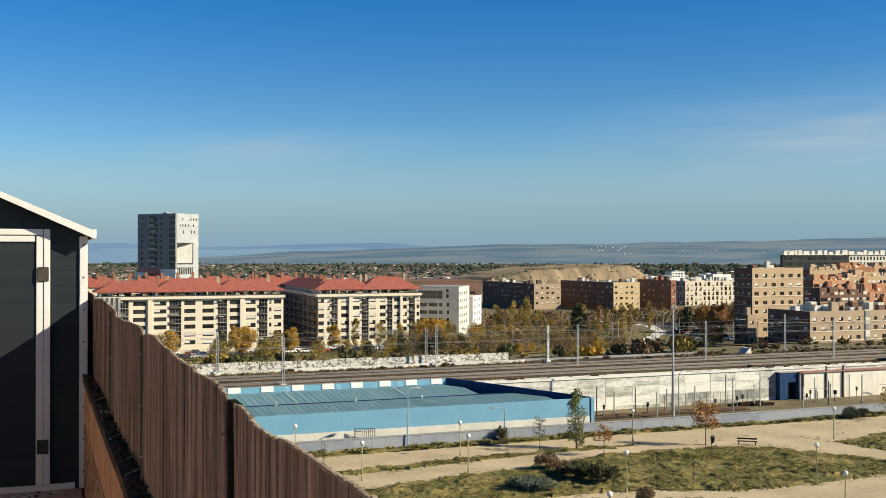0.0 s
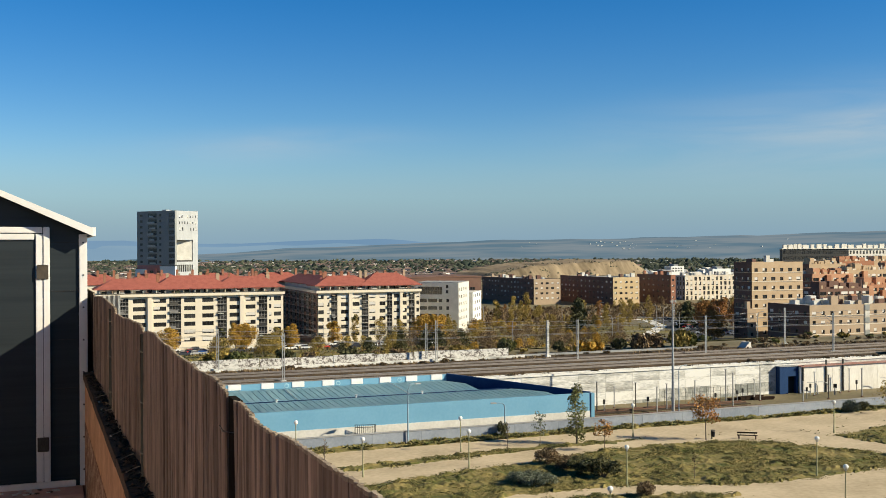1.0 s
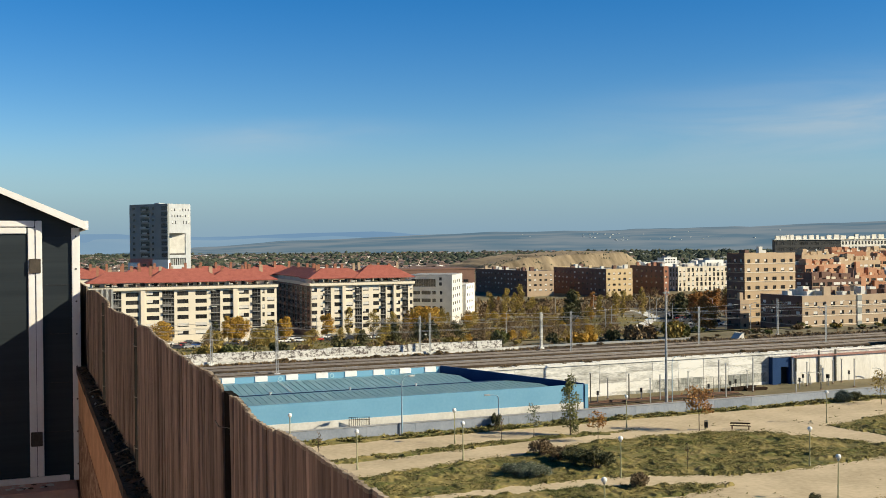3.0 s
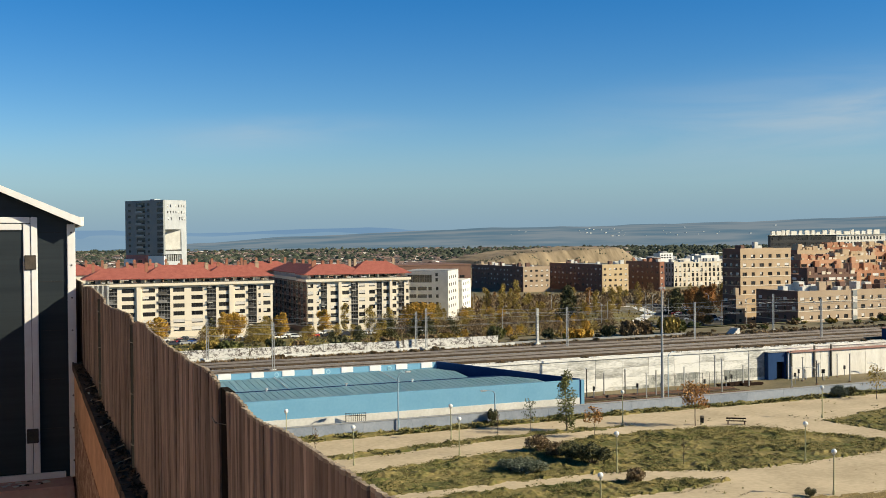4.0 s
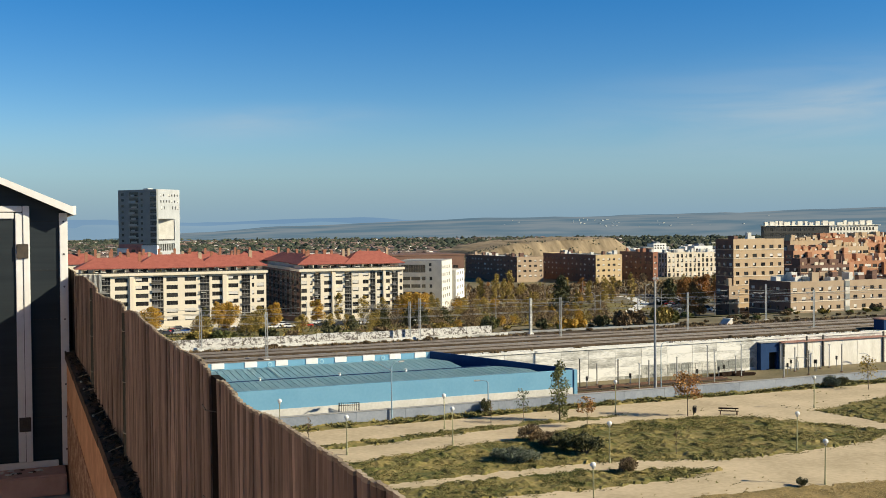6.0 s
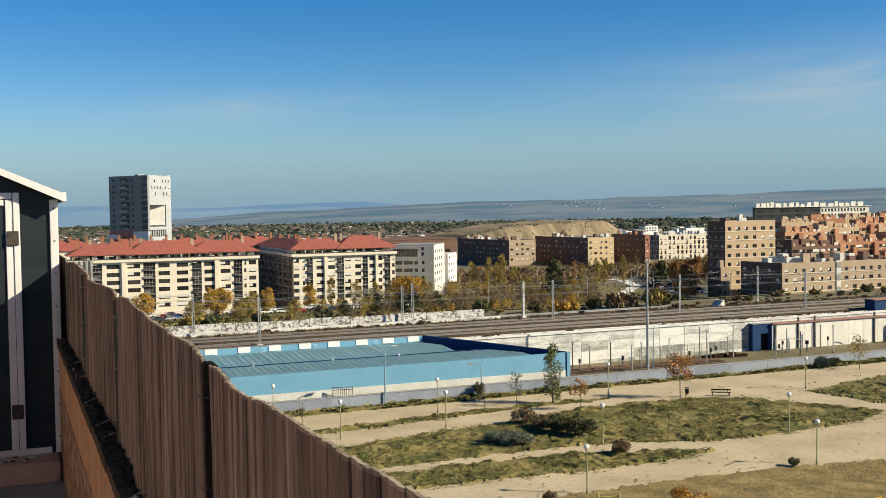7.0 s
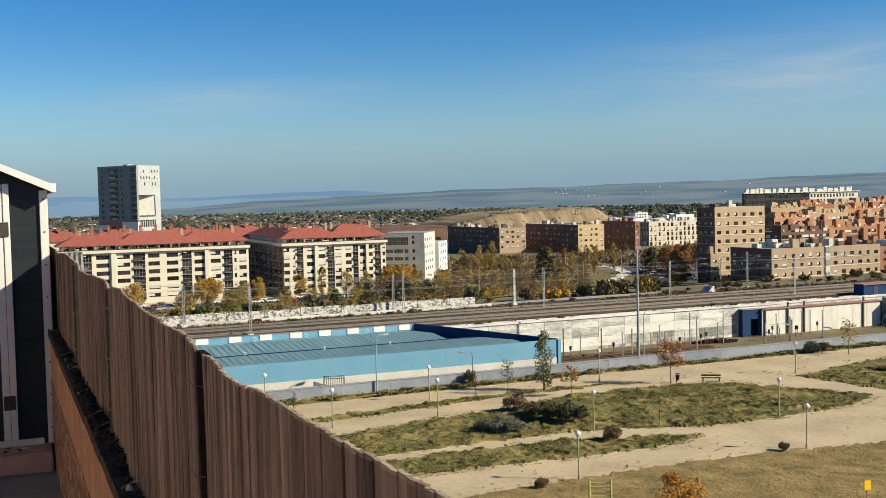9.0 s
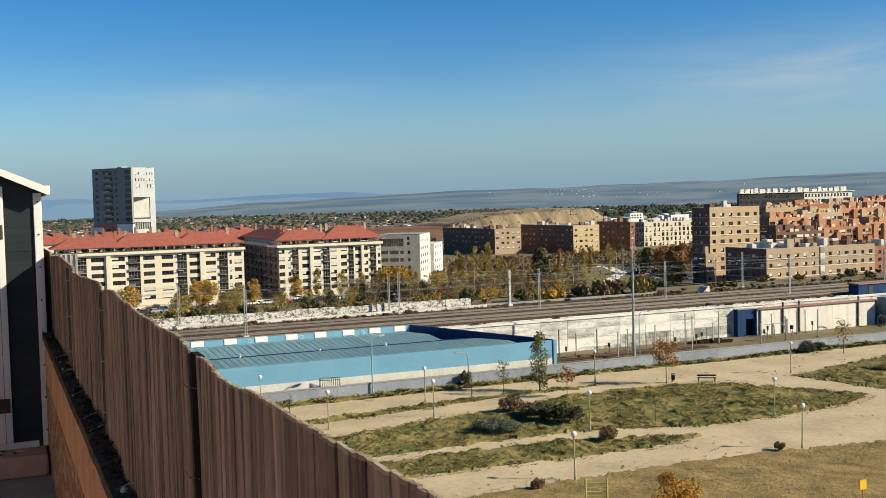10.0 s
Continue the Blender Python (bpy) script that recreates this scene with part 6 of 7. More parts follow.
# ---------------- the blue depot ----------------
def blue_depot():
    d = thing("depot_building", "light blue depot with a ribbed sheet roof and white base", "depot")
    yf, yb, xl = 121.7, 139.5, -6.0
    xr, xrb = 67.9, 54.6
    part("front_wall", nbox(xl, xr, yf, yf + 0.3, 1.15, 3.5), M_BLUE, d, "light blue front wall")
    part("white_base", nbox(xl, xr, yf - 0.08, yf + 0.3, -8.7, 1.147), M_OFFWHITE, d, "stained white base")
    part("back_wall", nbox(xl, xrb, yb, yb + 0.3, -8.7, 4.62), M_BLUE, d, "light blue back parapet")
    # the slanting end wall rises towards the back; deep blue paints its shade
    bm = bmesh.new()
    dx, dy = 0.26, 0.21
    q = [(xr, yf, -8.7), (xrb, yb, -8.7), (xrb, yb, 4.75), (xr, yf, 3.62)]
    a, b = [bm.verts.new(p) for p in q], [bm.verts.new((x + dx, y + dy, z)) for x, y, z in q]
    bm.faces.new(a)
    bm.faces.new(b[::-1])
    for i in range(4):
        bm.faces.new((a[i], b[i], b[(i + 1) % 4], a[(i + 1) % 4]))
    part("end_wall", bm, M_DEEPBLUE, d, "slanting end parapet with its shade painted in deep blue")
    part("corner_block", nbox(xr + 0.27, xr + 0.75, yf - 0.02, yf + 0.5, -8.7, 3.45), M_BLUE, d)
    # roof in two shallow slopes of ribbed sheets
    ym, zm = 130.2, 3.40

    for y0, y1, z0, z1, x_end in ((yf + 0.3, ym, 3.14, zm, 63.4), (ym + 0.15, yb, 3.26, 3.80, 56.0)):
        made = {}
        x = xl + 0.2
        while x < x_end:
            # the sheets beside the slanting wall are cut along it
            def reach(u):
                return round(min(y1, yf + (xr - 0.6 - x - u) * (yb - yf) / (xr - xrb)) - y0, 2)
            run = reach(0.85)
            if run > 0.3:
                if run not in made:
                    bm = bmesh.new()
                    sec = [(0, 0), (0.04, 0.045), (0.08, 0.0), (0.85, 0.0)]
                    r0, r1 = [bm.verts.new((u, 0, w)) for u, w in sec], [bm.verts.new((u, reach(u), w + (z1 - z0) * reach(u) / (y1 - y0))) for u, w in sec]
                    for i in range(3):
                        bm.faces.new((r0[i], r0[i + 1], r1[i + 1], r1[i]))
                    bmesh.ops.solidify(bm, geom=bm.faces[:], thickness=0.012)
                    made[run] = bpy.data.meshes.new("roof_sheet")
                    bm.to_mesh(made[run])
                    bm.free()
                mesh_part("roof_sheet", made[run], M_ROOFBLUE, d, "", (x, y0, z0))
            x += 0.85
    # closing flat roof under the sheets up to the slanting wall
    bm = bmesh.new()
    prism(bm, [(xl, yf + 0.3), (xr - 0.3, yf + 0.3), (xrb - 0.05, yb), (xl, yb)], 2.55, 2.85)
    # deep blue deck carries on the end wall's painted shade
    part("roof_deck", bm, M_DEEPBLUE, d)
    # dark colour here paints the shadow line along the ridge
    part("ridge_cap", nbox(xl, 59.8, ym - 0.10, ym + 0.12, zm + 0.03, zm + 0.12), M_DEEPBLUE, d, "strip along the ridge coloured dark for its shadow line")
    for x in (16, 31, 46):
        part("joint_strip", tube(bmesh.new(), [(x, ym + 0.3, 3.36), (x, yb - 0.1, 3.90)], 0.05, 6), M_WHITE, d)
    for x in (28.0, 38.4, 47.5):
        part("roof_vent", tube(bmesh.new(), [(x, ym, zm), (x, ym, zm + 0.25), (x, ym, zm + 0.4)], [0.14, 0.14, 0.22], 10), M_WHITE, d, "small white roof vent")
    for x in (24.4, 28.8, 33.0, 37.2, 41.3, 45.4, 49.3, 53.1):
        part("white_hood", rbox(x - 0.85, x + 0.85, yb - 0.10, yb + 0.4, 3.92, 4.66, 0.03), M_WHITE, d, "white ventilation hood")
    for x in (22.7, 31.4, 38.6, 47.5):
        bm = bmesh.new()
        bmesh.ops.create_cone(bm, cap_ends=True, segments=20, radius1=0.32, radius2=0.32, depth=0.05, matrix=pose(x, yb - 0.03, 4.2, 90))
        part("round_emblem", bm, M_ROOFBLUE, d)
        bm = bmesh.new()
        bmesh.ops.create_cone(bm, cap_ends=True, segments=20, radius1=0.2, radius2=0.2, depth=0.05, matrix=pose(x, yb - 0.05, 4.2, 90))
        part("emblem_centre", bm, M_BLUE, d)
    g = thing("yard_gate", "dark barred gate by the white depot base", "gate")
    part("gate_frame", tube(bmesh.new(), [(35.5, 120.9, 0), (35.5, 120.9, 1.5), (37.9, 120.3, 1.5), (37.9, 120.3, 0)], 0.05, 6), M_BLACK, g)
    for k in range(11):
        part("bar", tube(bmesh.new(), [(35.6 + 0.22 * k, 120.87 - 0.055 * k, 0), (35.6 + 0.22 * k, 120.87 - 0.055 * k, 1.48)], 0.03, 5), M_BLACK, g)
    part("rail", tube(bmesh.new(), [(35.5, 120.9, 1.2), (37.9, 120.3, 1.2)], 0.04, 5), M_BLACK, g)
    part("ground_beam", nbox(35.2, 38.2, 120.1, 121.1, -8.7, 0.02), M_CONC_GREY, g)


blue_depot()


# ---------------- the sunken yard ----------------
def yard():
    tagged(part("yard_floor", nbox(60, 330, 118.6, 176.3, -8.8, -7.58), M_DIRT, None), "brown gravel floor of the sunken railway yard", "ground", kind="structure")
    for y in (151, 156.5, 162.5, 168.5):
        tr = thing("siding_track", "rusty rails of a yard siding", "railway track", "yard sidings")
        part("ballast_bed", nbox(70, 128 if y > 160 else 300, y - 2.2, y + 2.2, -7.7, -7.4), M_BALLAST, tr)
        for s in (-0.72, 0.72):
            part("rail", nbox(70, 128 if y > 160 else 300, y + s - 0.05, y + s + 0.05, -7.37, -7.2), M_RUST, tr)
    # bare posts of unequal height
    rng = random.Random(5)
    for px in (1056, 1085, 1121, 1158, 1175, 1225, 1281, 1294, 1334, 1345, 1428, 1450, 1478, 1502, 1520, 1546):
        y = rng.uniform(163, 173)
        x = y * (0.570 + (px - 1060) * 0.000747)
        h = rng.choice((4.0, 4.8, 5.6, 6.4))
        p = thing("yard_post", "slim grey steel post in the railway yard", "post", "yard posts", at=(x, y, -7.6))
        part("shaft", rbox(-0.09, 0.09, -0.09, 0.09, 0, h, 0.02), rng.choice((M_GALV, M_CONC_GREY, M_FRAME)), p)
        part("foot", nbox(-0.2, 0.2, -0.2, 0.2, 0, 0.2), M_RUST, p)
        part("cap", nbox(-0.16, 0.16, -0.16, 0.16, h, h + 0.12), M_GALV, p)
    # short dark signals and stumps at the foot of the wall
    for px in (1068, 1142, 1262, 1302, 1312, 1435, 1442, 1490, 1493, 1535):
        y = rng.uniform(168, 174)
        x = y * (0.570 + (px - 1060) * 0.000747)
        p = thing("yard_signal", "short dark trackside signal box", "signal", "yard signals", at=(x, y, -7.6))
        part("stem", tube(bmesh.new(), [(0, 0, 0), (0, 0, 1.5)], 0.09, 6), M_CONC_GREY, p)
        part("case", rbox(-0.17, 0.17, -0.17, 0.17, 1.5, 2.3, 0.04), M_BLACK, p)
    k = thing("yard_kiosk", "deep blue metal kiosk with an open dark doorway", "kiosk", at=(142.0, 175.1, -7.6))
    for x0, x1, z0, z1 in ((0, 2.1, 0, 5.6), (4.1, 4.6, 0, 5.6), (2.1, 4.1, 3.6, 5.6)):
        part("front_panel", nbox(x0, x1, 0, 0.2, z0, z1), M_DEEPBLUE, k)
    part("side_wall", nbox(0, 0.2, 0.21, 1.25, 0, 5.6), M_DEEPBLUE, k)
    part("side_wall", nbox(4.4, 4.6, 0.21, 1.25, 0, 5.6), M_DEEPBLUE, k)
    part("back_wall", nbox(0.21, 4.39, 1.05, 1.25, 0, 5.6), M_BLACK, k)
    part("roof", nbox(-0.1, 4.7, -0.15, 1.28, 5.61, 5.75), M_CONC_GREY, k)
    part("white_post", rbox(4.65, 4.95, -0.5, -0.2, 0, 5.4, 0.03), M_WHITE, k)
    h = thing("yard_building", "long low white yard building with a rust-pink roof edge", "building")
    for i in range(8):
        part("wall_panel", rbox(147.0 + 4.05 * i, 151.02 + 4.05 * i, 174.6, 176.15, -7.7, -2.15, 0.02), M_WHITEYARD, h)
    part("roof", nbox(146.6, 179.9, 174.25, 176.15, -2.14, -1.92), M_RUSTPINK, h, "rust-pink roof edge")
    for x in (147.2, 153.2, 157.6, 174.2):
        part("pillar", nbox(x, x + 0.3, 174.3, 174.58, -7.6, -0.9 if x > 153 else -1.8), M_FRAME, h, "dark steel pillar")
    b = thing("signal_hut", "deep blue flat-roofed hut beside the tracks", "hut")
    part("wall", rbox(178.0, 190, 178.0, 181.0, -1.5, 1.1, 0.05), M_DEEPBLUE, b)
    part("roof", rbox(177.7, 190.3, 177.7, 181.1, 1.11, 1.35, 0.05), M_RUSTPINK, b, "faded pink roof edge")
    part("door", nbox(181, 182.2, 177.93, 177.995, -1.4, 0.7), M_FRAME, b)
    c = thing("equipment_cabin", "blue-grey equipment cabin in the sunken yard", "cabin")
    part("body", rbox(181.2, 192, 171.5, 175.9, -7.6, -1.6, 0.05), M_STREETWALL, c)
    part("shutter", nbox(183, 186, 171.42, 171.497, -7.5, -4.2), M_BLUE, c, "light blue shutter")
    part("vent", nbox(187, 189, 171.42, 171.497, -4.6, -3.4), M_FRAME, c)
    for x, y, r in ((177.6, 171.2, 1.15), (179.2, 171.8, 0.9)):
        bm = bmesh.new()
        for q in range(16):
            a0, a1 = q * math.pi / 8, (q + 1) * math.pi / 8
            tube(bm, [(r * math.cos(a0), 0, r * math.sin(a0)), (r * math.cos(a1), 0, r * math.sin(a1))], 0.2, 6)
        solo("cable_coil", bm, M_TYRE, "large black coil of cable standing in the yard", "cable coil", group="cable coils", at=(x, y, -7.6 + r + 0.2))
    rng = random.Random(15)
    for px, y, w, hh in ((1330, 171, 6.0, 0.9), (1352, 170, 4.5, 0.7), (1300, 172, 3.0, 0.6)):
        x = y * (0.570 + (px - 1060) * 0.000747)
        st = thing("sleeper_stack", "stack of dark timber sleepers in the yard", "timber stack", "sleeper stacks", at=(x, y, -7.58), rz=rng.uniform(-8, 8))
        for a in range(int(hh / 0.2)):
            for e in range(3):
                part("sleeper", rbox(-w / 2 + rng.uniform(-0.2, 0.2), w / 2 + rng.uniform(-0.2, 0.2), 0.3 * e, 0.3 * e + 0.26, 0.2 * a, 0.2 * a + 0.19, 0.015), M_WOODDARK, st)
    # bent pipes beside the white building
    for x in (149.5, 152.2, 168.5):
        pp = thing("yard_pipe", "white bent pipe rising from the yard", "pipe", "yard pipes", at=(x, 172.6, -7.6))
        part("pipe", tube(bmesh.new(), [(0, 0, 0), (0, 0, 1.6), (-0.4, 0, 2.2), (-1.4, 0, 2.5), (-2.6, 0, 2.5)], 0.09, 6), M_GALV, pp)
        part("collar", tube(bmesh.new(), [(0, 0, 0), (0, 0, 0.25)], 0.18, 8), M_CONC_GREY, pp)
    m = thing("light_mast", "very tall slim steel lighting mast in the yard", "mast", at=(108.4, 163.2, -7.6))
    part("shaft", tube(bmesh.new(), [(0, 0, 0), (0, 0, 9.2), (0, 0, 20.8)], [0.30, 0.22, 0.12], 10), M_GALV, m)
    part("crown", rbox(-0.6, 0.6, -0.12, 0.12, 20.3, 20.55, 0.04), M_GALV, m, "floodlight bar")
    for x in (-0.55, 0.2):
        part("floodlight", rbox(x, x + 0.35, -0.4, -0.13, 20.2, 20.6, 0.04), M_GALV, m)
    f = thing("yard_fence", "grey mesh fence standing in the yard", "fence")
    for i in range(14):
        part("post", tube(bmesh.new(), [(112 + 1.6 * i, 171.5, -7.6), (112 + 1.6 * i, 171.5, -4.6)], 0.04, 6), M_FRAME, f)
    for z in (-4.7, -5.4, -6.1, -7.6):
        part("rail", tube(bmesh.new(), [(112, 171.5, z), (132.8, 171.5, z)], 0.02, 5), M_FRAME, f)


yard()


def catenary():
    """Overhead line masts with brackets, and the wires between them."""
    def mast(x, y, h, arm, concrete=False):
        m = thing("catenary_mast", "grey steel overhead line mast beside the tracks", "mast", "overhead line masts", at=(x, y, -1.5))
        part("foundation", nbox(-0.5, 0.5, -0.5, 0.5, 0, 0.5), M_CONC, m)
        if concrete:
            part("shaft", rbox(-0.28, 0.28, -0.22, 0.22, 0.4, h, 0.03), M_CONC, m, "pale concrete post")
        else:
            for s in (-0.17, 0.17):
                part("chord", nbox(s - 0.06, s + 0.06, -0.09, 0.09, 0.4, h), M_GALV, m)
            for k in range(int(h / 0.9)):
                part("lacing", tube(bmesh.new(), [(-0.17, 0, 0.6 + 0.88 * k), (0.17, 0, 1.04 + 0.88 * k)], 0.025, 4), M_GALV, m)
        if arm:
            part("bracket", tube(bmesh.new(), [(0, 0, h - 1.0), (0.3, arm, h - 0.7)], 0.045, 5), M_GALV, m)
            part("strut", tube(bmesh.new(), [(0, 0, h - 2.6), (0.3, arm, h - 0.7)], 0.045, 5), M_GALV, m)
            part("steady_arm", tube(bmesh.new(), [(0, 0, h - 2.5), (0.3, arm * 0.9, h - 2.2)], 0.035, 5), M_GALV, m)
    for x, y, h, arm, c in ((105.1, 207, 8.2, 0, True), (106.8, 196.4, 9.0, -3, False), (139.1, 196.4, 9.0, -3, False), (171.8, 209.9, 9.2, -3, False), (167.4, 188.1, 9.2, 3, False), (77.7, 210.2, 8.2, -3, False),
                            (78.9, 207.3, 9.0, -3, False), (41.4, 186.4, 9.0, 3, False), (33.0, 207.3, 8.6, -3, False), (205, 196.4, 9.0, -3, False), (238, 188, 9.2, 3, False), (8, 196.4, 9, -3, False)):
        mast(x, y, h, arm, c)
    for y, z in ((193.4, 5.0), (193.4, 6.6), (191.1, 5.0), (191.1, 6.6), (204.3, 5.2), (204.3, 6.6)):
        w = thing("overhead_wire", "thin grey overhead wire above the tracks", "wire", "overhead wires")
        pts = [(-100 + 2 * k, y, z + (0.5 * (2 * (((k * 2) % 32) / 32) - 1) ** 2 if z > 6 else 0)) for k in range(240)]
        part("strand", tube(bmesh.new(), pts, 0.035, 3, cap=False), M_GALV, w)


catenary()


# ---------------- between the tracks and the town ----------------
M_GRAFFITI = mat("scrawled_white_paint", (0.13, 0.11, 0.10), (0.66, 0.64, 0.60), 1.5, 0.8, fine=3, contrast=(0.42, 0.53), stretch=(1, 1, 1.3))


def graffiti_wall():
    w = thing("graffiti_wall", "long low white wall covered in scrawls beside the tracks", "wall", kind="structure")
    rng = random.Random(8)
    x = -20.0
    while x < 97:
        ln = rng.uniform(7.5, 11)
        e = min(x + ln - 0.12, 97.4)
        part("wall_panel", rbox(x, e, 211.0, 211.25, -1.7, 0.55 + rng.uniform(-0.08, 0.12), 0.02), M_GRAFFITI, w)
        x += ln
    part("low_kerb", rbox(98, 150, 211.4, 211.7, -1.7, -1.0, 0.03), M_CONC_GREY, w, "low pale kerb wall")
    part("low_kerb", nbox(20, 100, 208.0, 208.3, -1.7, -0.75), M_CONC, w)


graffiti_wall()


def ground_strip(name, label, pts, width, material, lift=0.03):
    """A road or path laid on the ground along points."""
    verts, faces = [], []
    fine = []
    for a, b in zip(pts, pts[1:]):
        n = max(2, int(math.dist(a, b) / 4))
        fine += [(a[0] + (b[0] - a[0]) * k / n, a[1] + (b[1] - a[1]) * k / n) for k in range(n)]
    fine.append(pts[-1])
    for i, p in enumerate(fine):
        q, r = fine[max(0, i - 1)], fine[min(len(fine) - 1, i + 1)]
        d = Vector((r[0] - q[0], r[1] - q[1])).normalized()
        for s in (-1, 1):
            x, y = p[0] - d.y * s * width / 2, p[1] + d.x * s * width / 2
            verts.append((x, y, ground_z(x, y) + lift))
    faces = [(2 * i, 2 * i + 2, 2 * i + 3, 2 * i + 1) for i in range(len(fine) - 1)]
    tagged(new(name, raw_mesh(name, verts, faces, material)), label, "road", kind="structure")


ground_strip("road_front", "grey asphalt street before the cream blocks", [(-20, 347), (60, 347), (140, 347), (165, 352)], 12, M_ASPHALT, 0.05)
ground_strip("pavement_front", "pale pavement before the cream blocks", [(-20, 356), (60, 356), (140, 356)], 5, M_CONC_GREY, 0.08)
ground_strip("road_east", "grey asphalt road past the tan tower", [(196, 255), (214, 300), (240, 352), (262, 400), (300, 480)], 9, M_ASPHALT, 0.06)
ground_strip("parking_east", "asphalt car park beside the road", [(232, 315), (262, 378), (282, 420)], 16, M_ASPHALT, 0.09)
ground_strip("path_east", "pale curved footpath in the rough park", [(205, 330), (222, 350), (250, 385), (268, 425), (262, 470)], 5, M_CONC, 0.12)
ground_strip("path_rough", "pale dirt track through the rough park", [(100, 262), (150, 275), (200, 290)], 3, M_SAND, 0.08)
ground_strip("path_rough_far", "pale dirt track near the brick blocks", [(150, 420), (200, 428), (270, 430)], 5, M_SAND, 0.08)


def car(paint):
    """A parked car about 4.2 m long."""
    c = thing("parked_car", "small parked car", "car", "parked cars")
    bm = bmesh.new()
    side = [(-2.1, 0.35), (2.1, 0.35), (2.1, 0.75), (1.85, 0.88), (1.0, 0.95), (-2.0, 0.98), (-2.1, 0.8)]
    a, b = [bm.verts.new((x, -0.85, z)) for x, z in side], [bm.verts.new((x, 0.85, z)) for x, z in side]
    bm.faces.new(a)
    bm.faces.new(b[::-1])
    for i in range(len(side)):
        j = (i + 1) % len(side)
        bm.faces.new((a[i], b[i], b[j], a[j]))
    bmesh.ops.bevel(bm, geom=bm.edges[:], offset=0.06, segments=2, affect="EDGES")
    part("body", bm, paint, c)
    bm = bmesh.new()
    lo, hi = ((-1.85, -0.8), (0.95, -0.8), (0.95, 0.8), (-1.85, 0.8)), ((-1.5, -0.66), (0.25, -0.66), (0.25, 0.66), (-1.5, 0.66))
    v = [bm.verts.new((x, y, 0.95)) for x, y in lo] + [bm.verts.new((x, y, 1.42)) for x, y in hi]
    for f in ((0, 1, 5, 4), (1, 2, 6, 5), (2, 3, 7, 6), (3, 0, 4, 7), (4, 5, 6, 7)):
        bm.faces.new([v[i] for i in f])
    part("cabin", bm, M_GLASS, c, "dark windows")
    part("roof", rbox(-1.52, 0.27, -0.68, 0.68, 1.42, 1.48, 0.02), paint, c)
    for x in (-1.3, 1.3):
        for y in (-0.8, 0.8):
            bm = bmesh.new()
            bmesh.ops.create_cone(bm, cap_ends=True, segments=14, radius1=0.32, radius2=0.32, depth=0.2, matrix=pose(x, y, 0.32, 90))
            part("wheel", bm, M_TYRE, c)
    return c


def parked_cars():
    rng = random.Random(14)
    kinds = []
    for paint, word in ((mat("white_car_paint", (0.7, 0.7, 0.7), (0.78, 0.78, 0.78), 1, 0.25), "white"), (mat("silver_car_paint", (0.35, 0.36, 0.38), (0.42, 0.43, 0.45), 1, 0.25, metal=0.4), "silver"),
                        (mat("dark_car_paint", (0.03, 0.035, 0.045), (0.05, 0.055, 0.065), 1, 0.25), "dark grey"), (M_CARR, "red"), (mat("blue_car_paint", (0.03, 0.08, 0.25), (0.04, 0.10, 0.3), 1, 0.25), "blue")):
        k = car(paint)
        k["label"] = word + " parked car on the asphalt"
        kinds.append(k)
    spots = [(28 + 5.6 * i + rng.uniform(-0.4, 0.4), 342.6, 0) for i in range(20)] + [(30 + 6 * i + rng.uniform(-0.5, 0.5), 351.4, 0) for i in range(17)]
    for i in range(15):
        f = i / 14
        for s in (-4.5, 4.5):
            spots.append((232 + 50 * f + s, 315 + 105 * f - s * 0.45, -28))
    spots += [(38, 333, 20), (41.5, 331, 10), (46, 334, 25), (50.2, 332, 0), (54, 335, 15)]
    used = set()
    for i, (x, y, rz) in enumerate(spots):
        if i >= len(kinds) and rng.random() < 0.12:
            continue
        k = i if i < len(kinds) else rng.choice((0, 0, 0, 0, 1, 1, 2, 2, 2, 2, 3, 4))
        m = pose(x, y, ground_z(x, y) + 0.1, 0, 0, rz + rng.choice((0, 180)))
        if k not in used:
            kinds[k].matrix_basis = m
            used.add(k)
        else:
            copy_thing(kinds[k], m)


parked_cars()


def far_lamps():
    rng = random.Random(17)
    l = thing("street_lamp", "slim grey street lamp in the rough park", "street lamp", "grey street lamps")
    part("pole", tube(bmesh.new(), [(0, 0, 0), (0, 0, 8.5), (0.4, 0, 9.1), (1.3, 0, 9.3)], [0.12, 0.09, 0.07, 0.06], 6), M_GALV, l)
    part("head", rbox(1.1, 1.9, -0.16, 0.16, 9.2, 9.4, 0.04), M_GALV, l)
    spots = [(88.5, 338), (140, 300), (168, 262), (176, 300), (196, 330), (205, 275), (214, 318), (226, 340), (236, 362), (247, 384), (210, 400), (256, 352), (268, 402), (182, 420), (240, 420), (198, 254), (232, 300)]
    for i, (x, y) in enumerate(spots):
        m = pose(x, y, ground_z(x, y), 0, 0, rng.uniform(0, 360))
        if i == 0:
            l.matrix_basis = m
        else:
            copy_thing(l, m)


far_lamps()


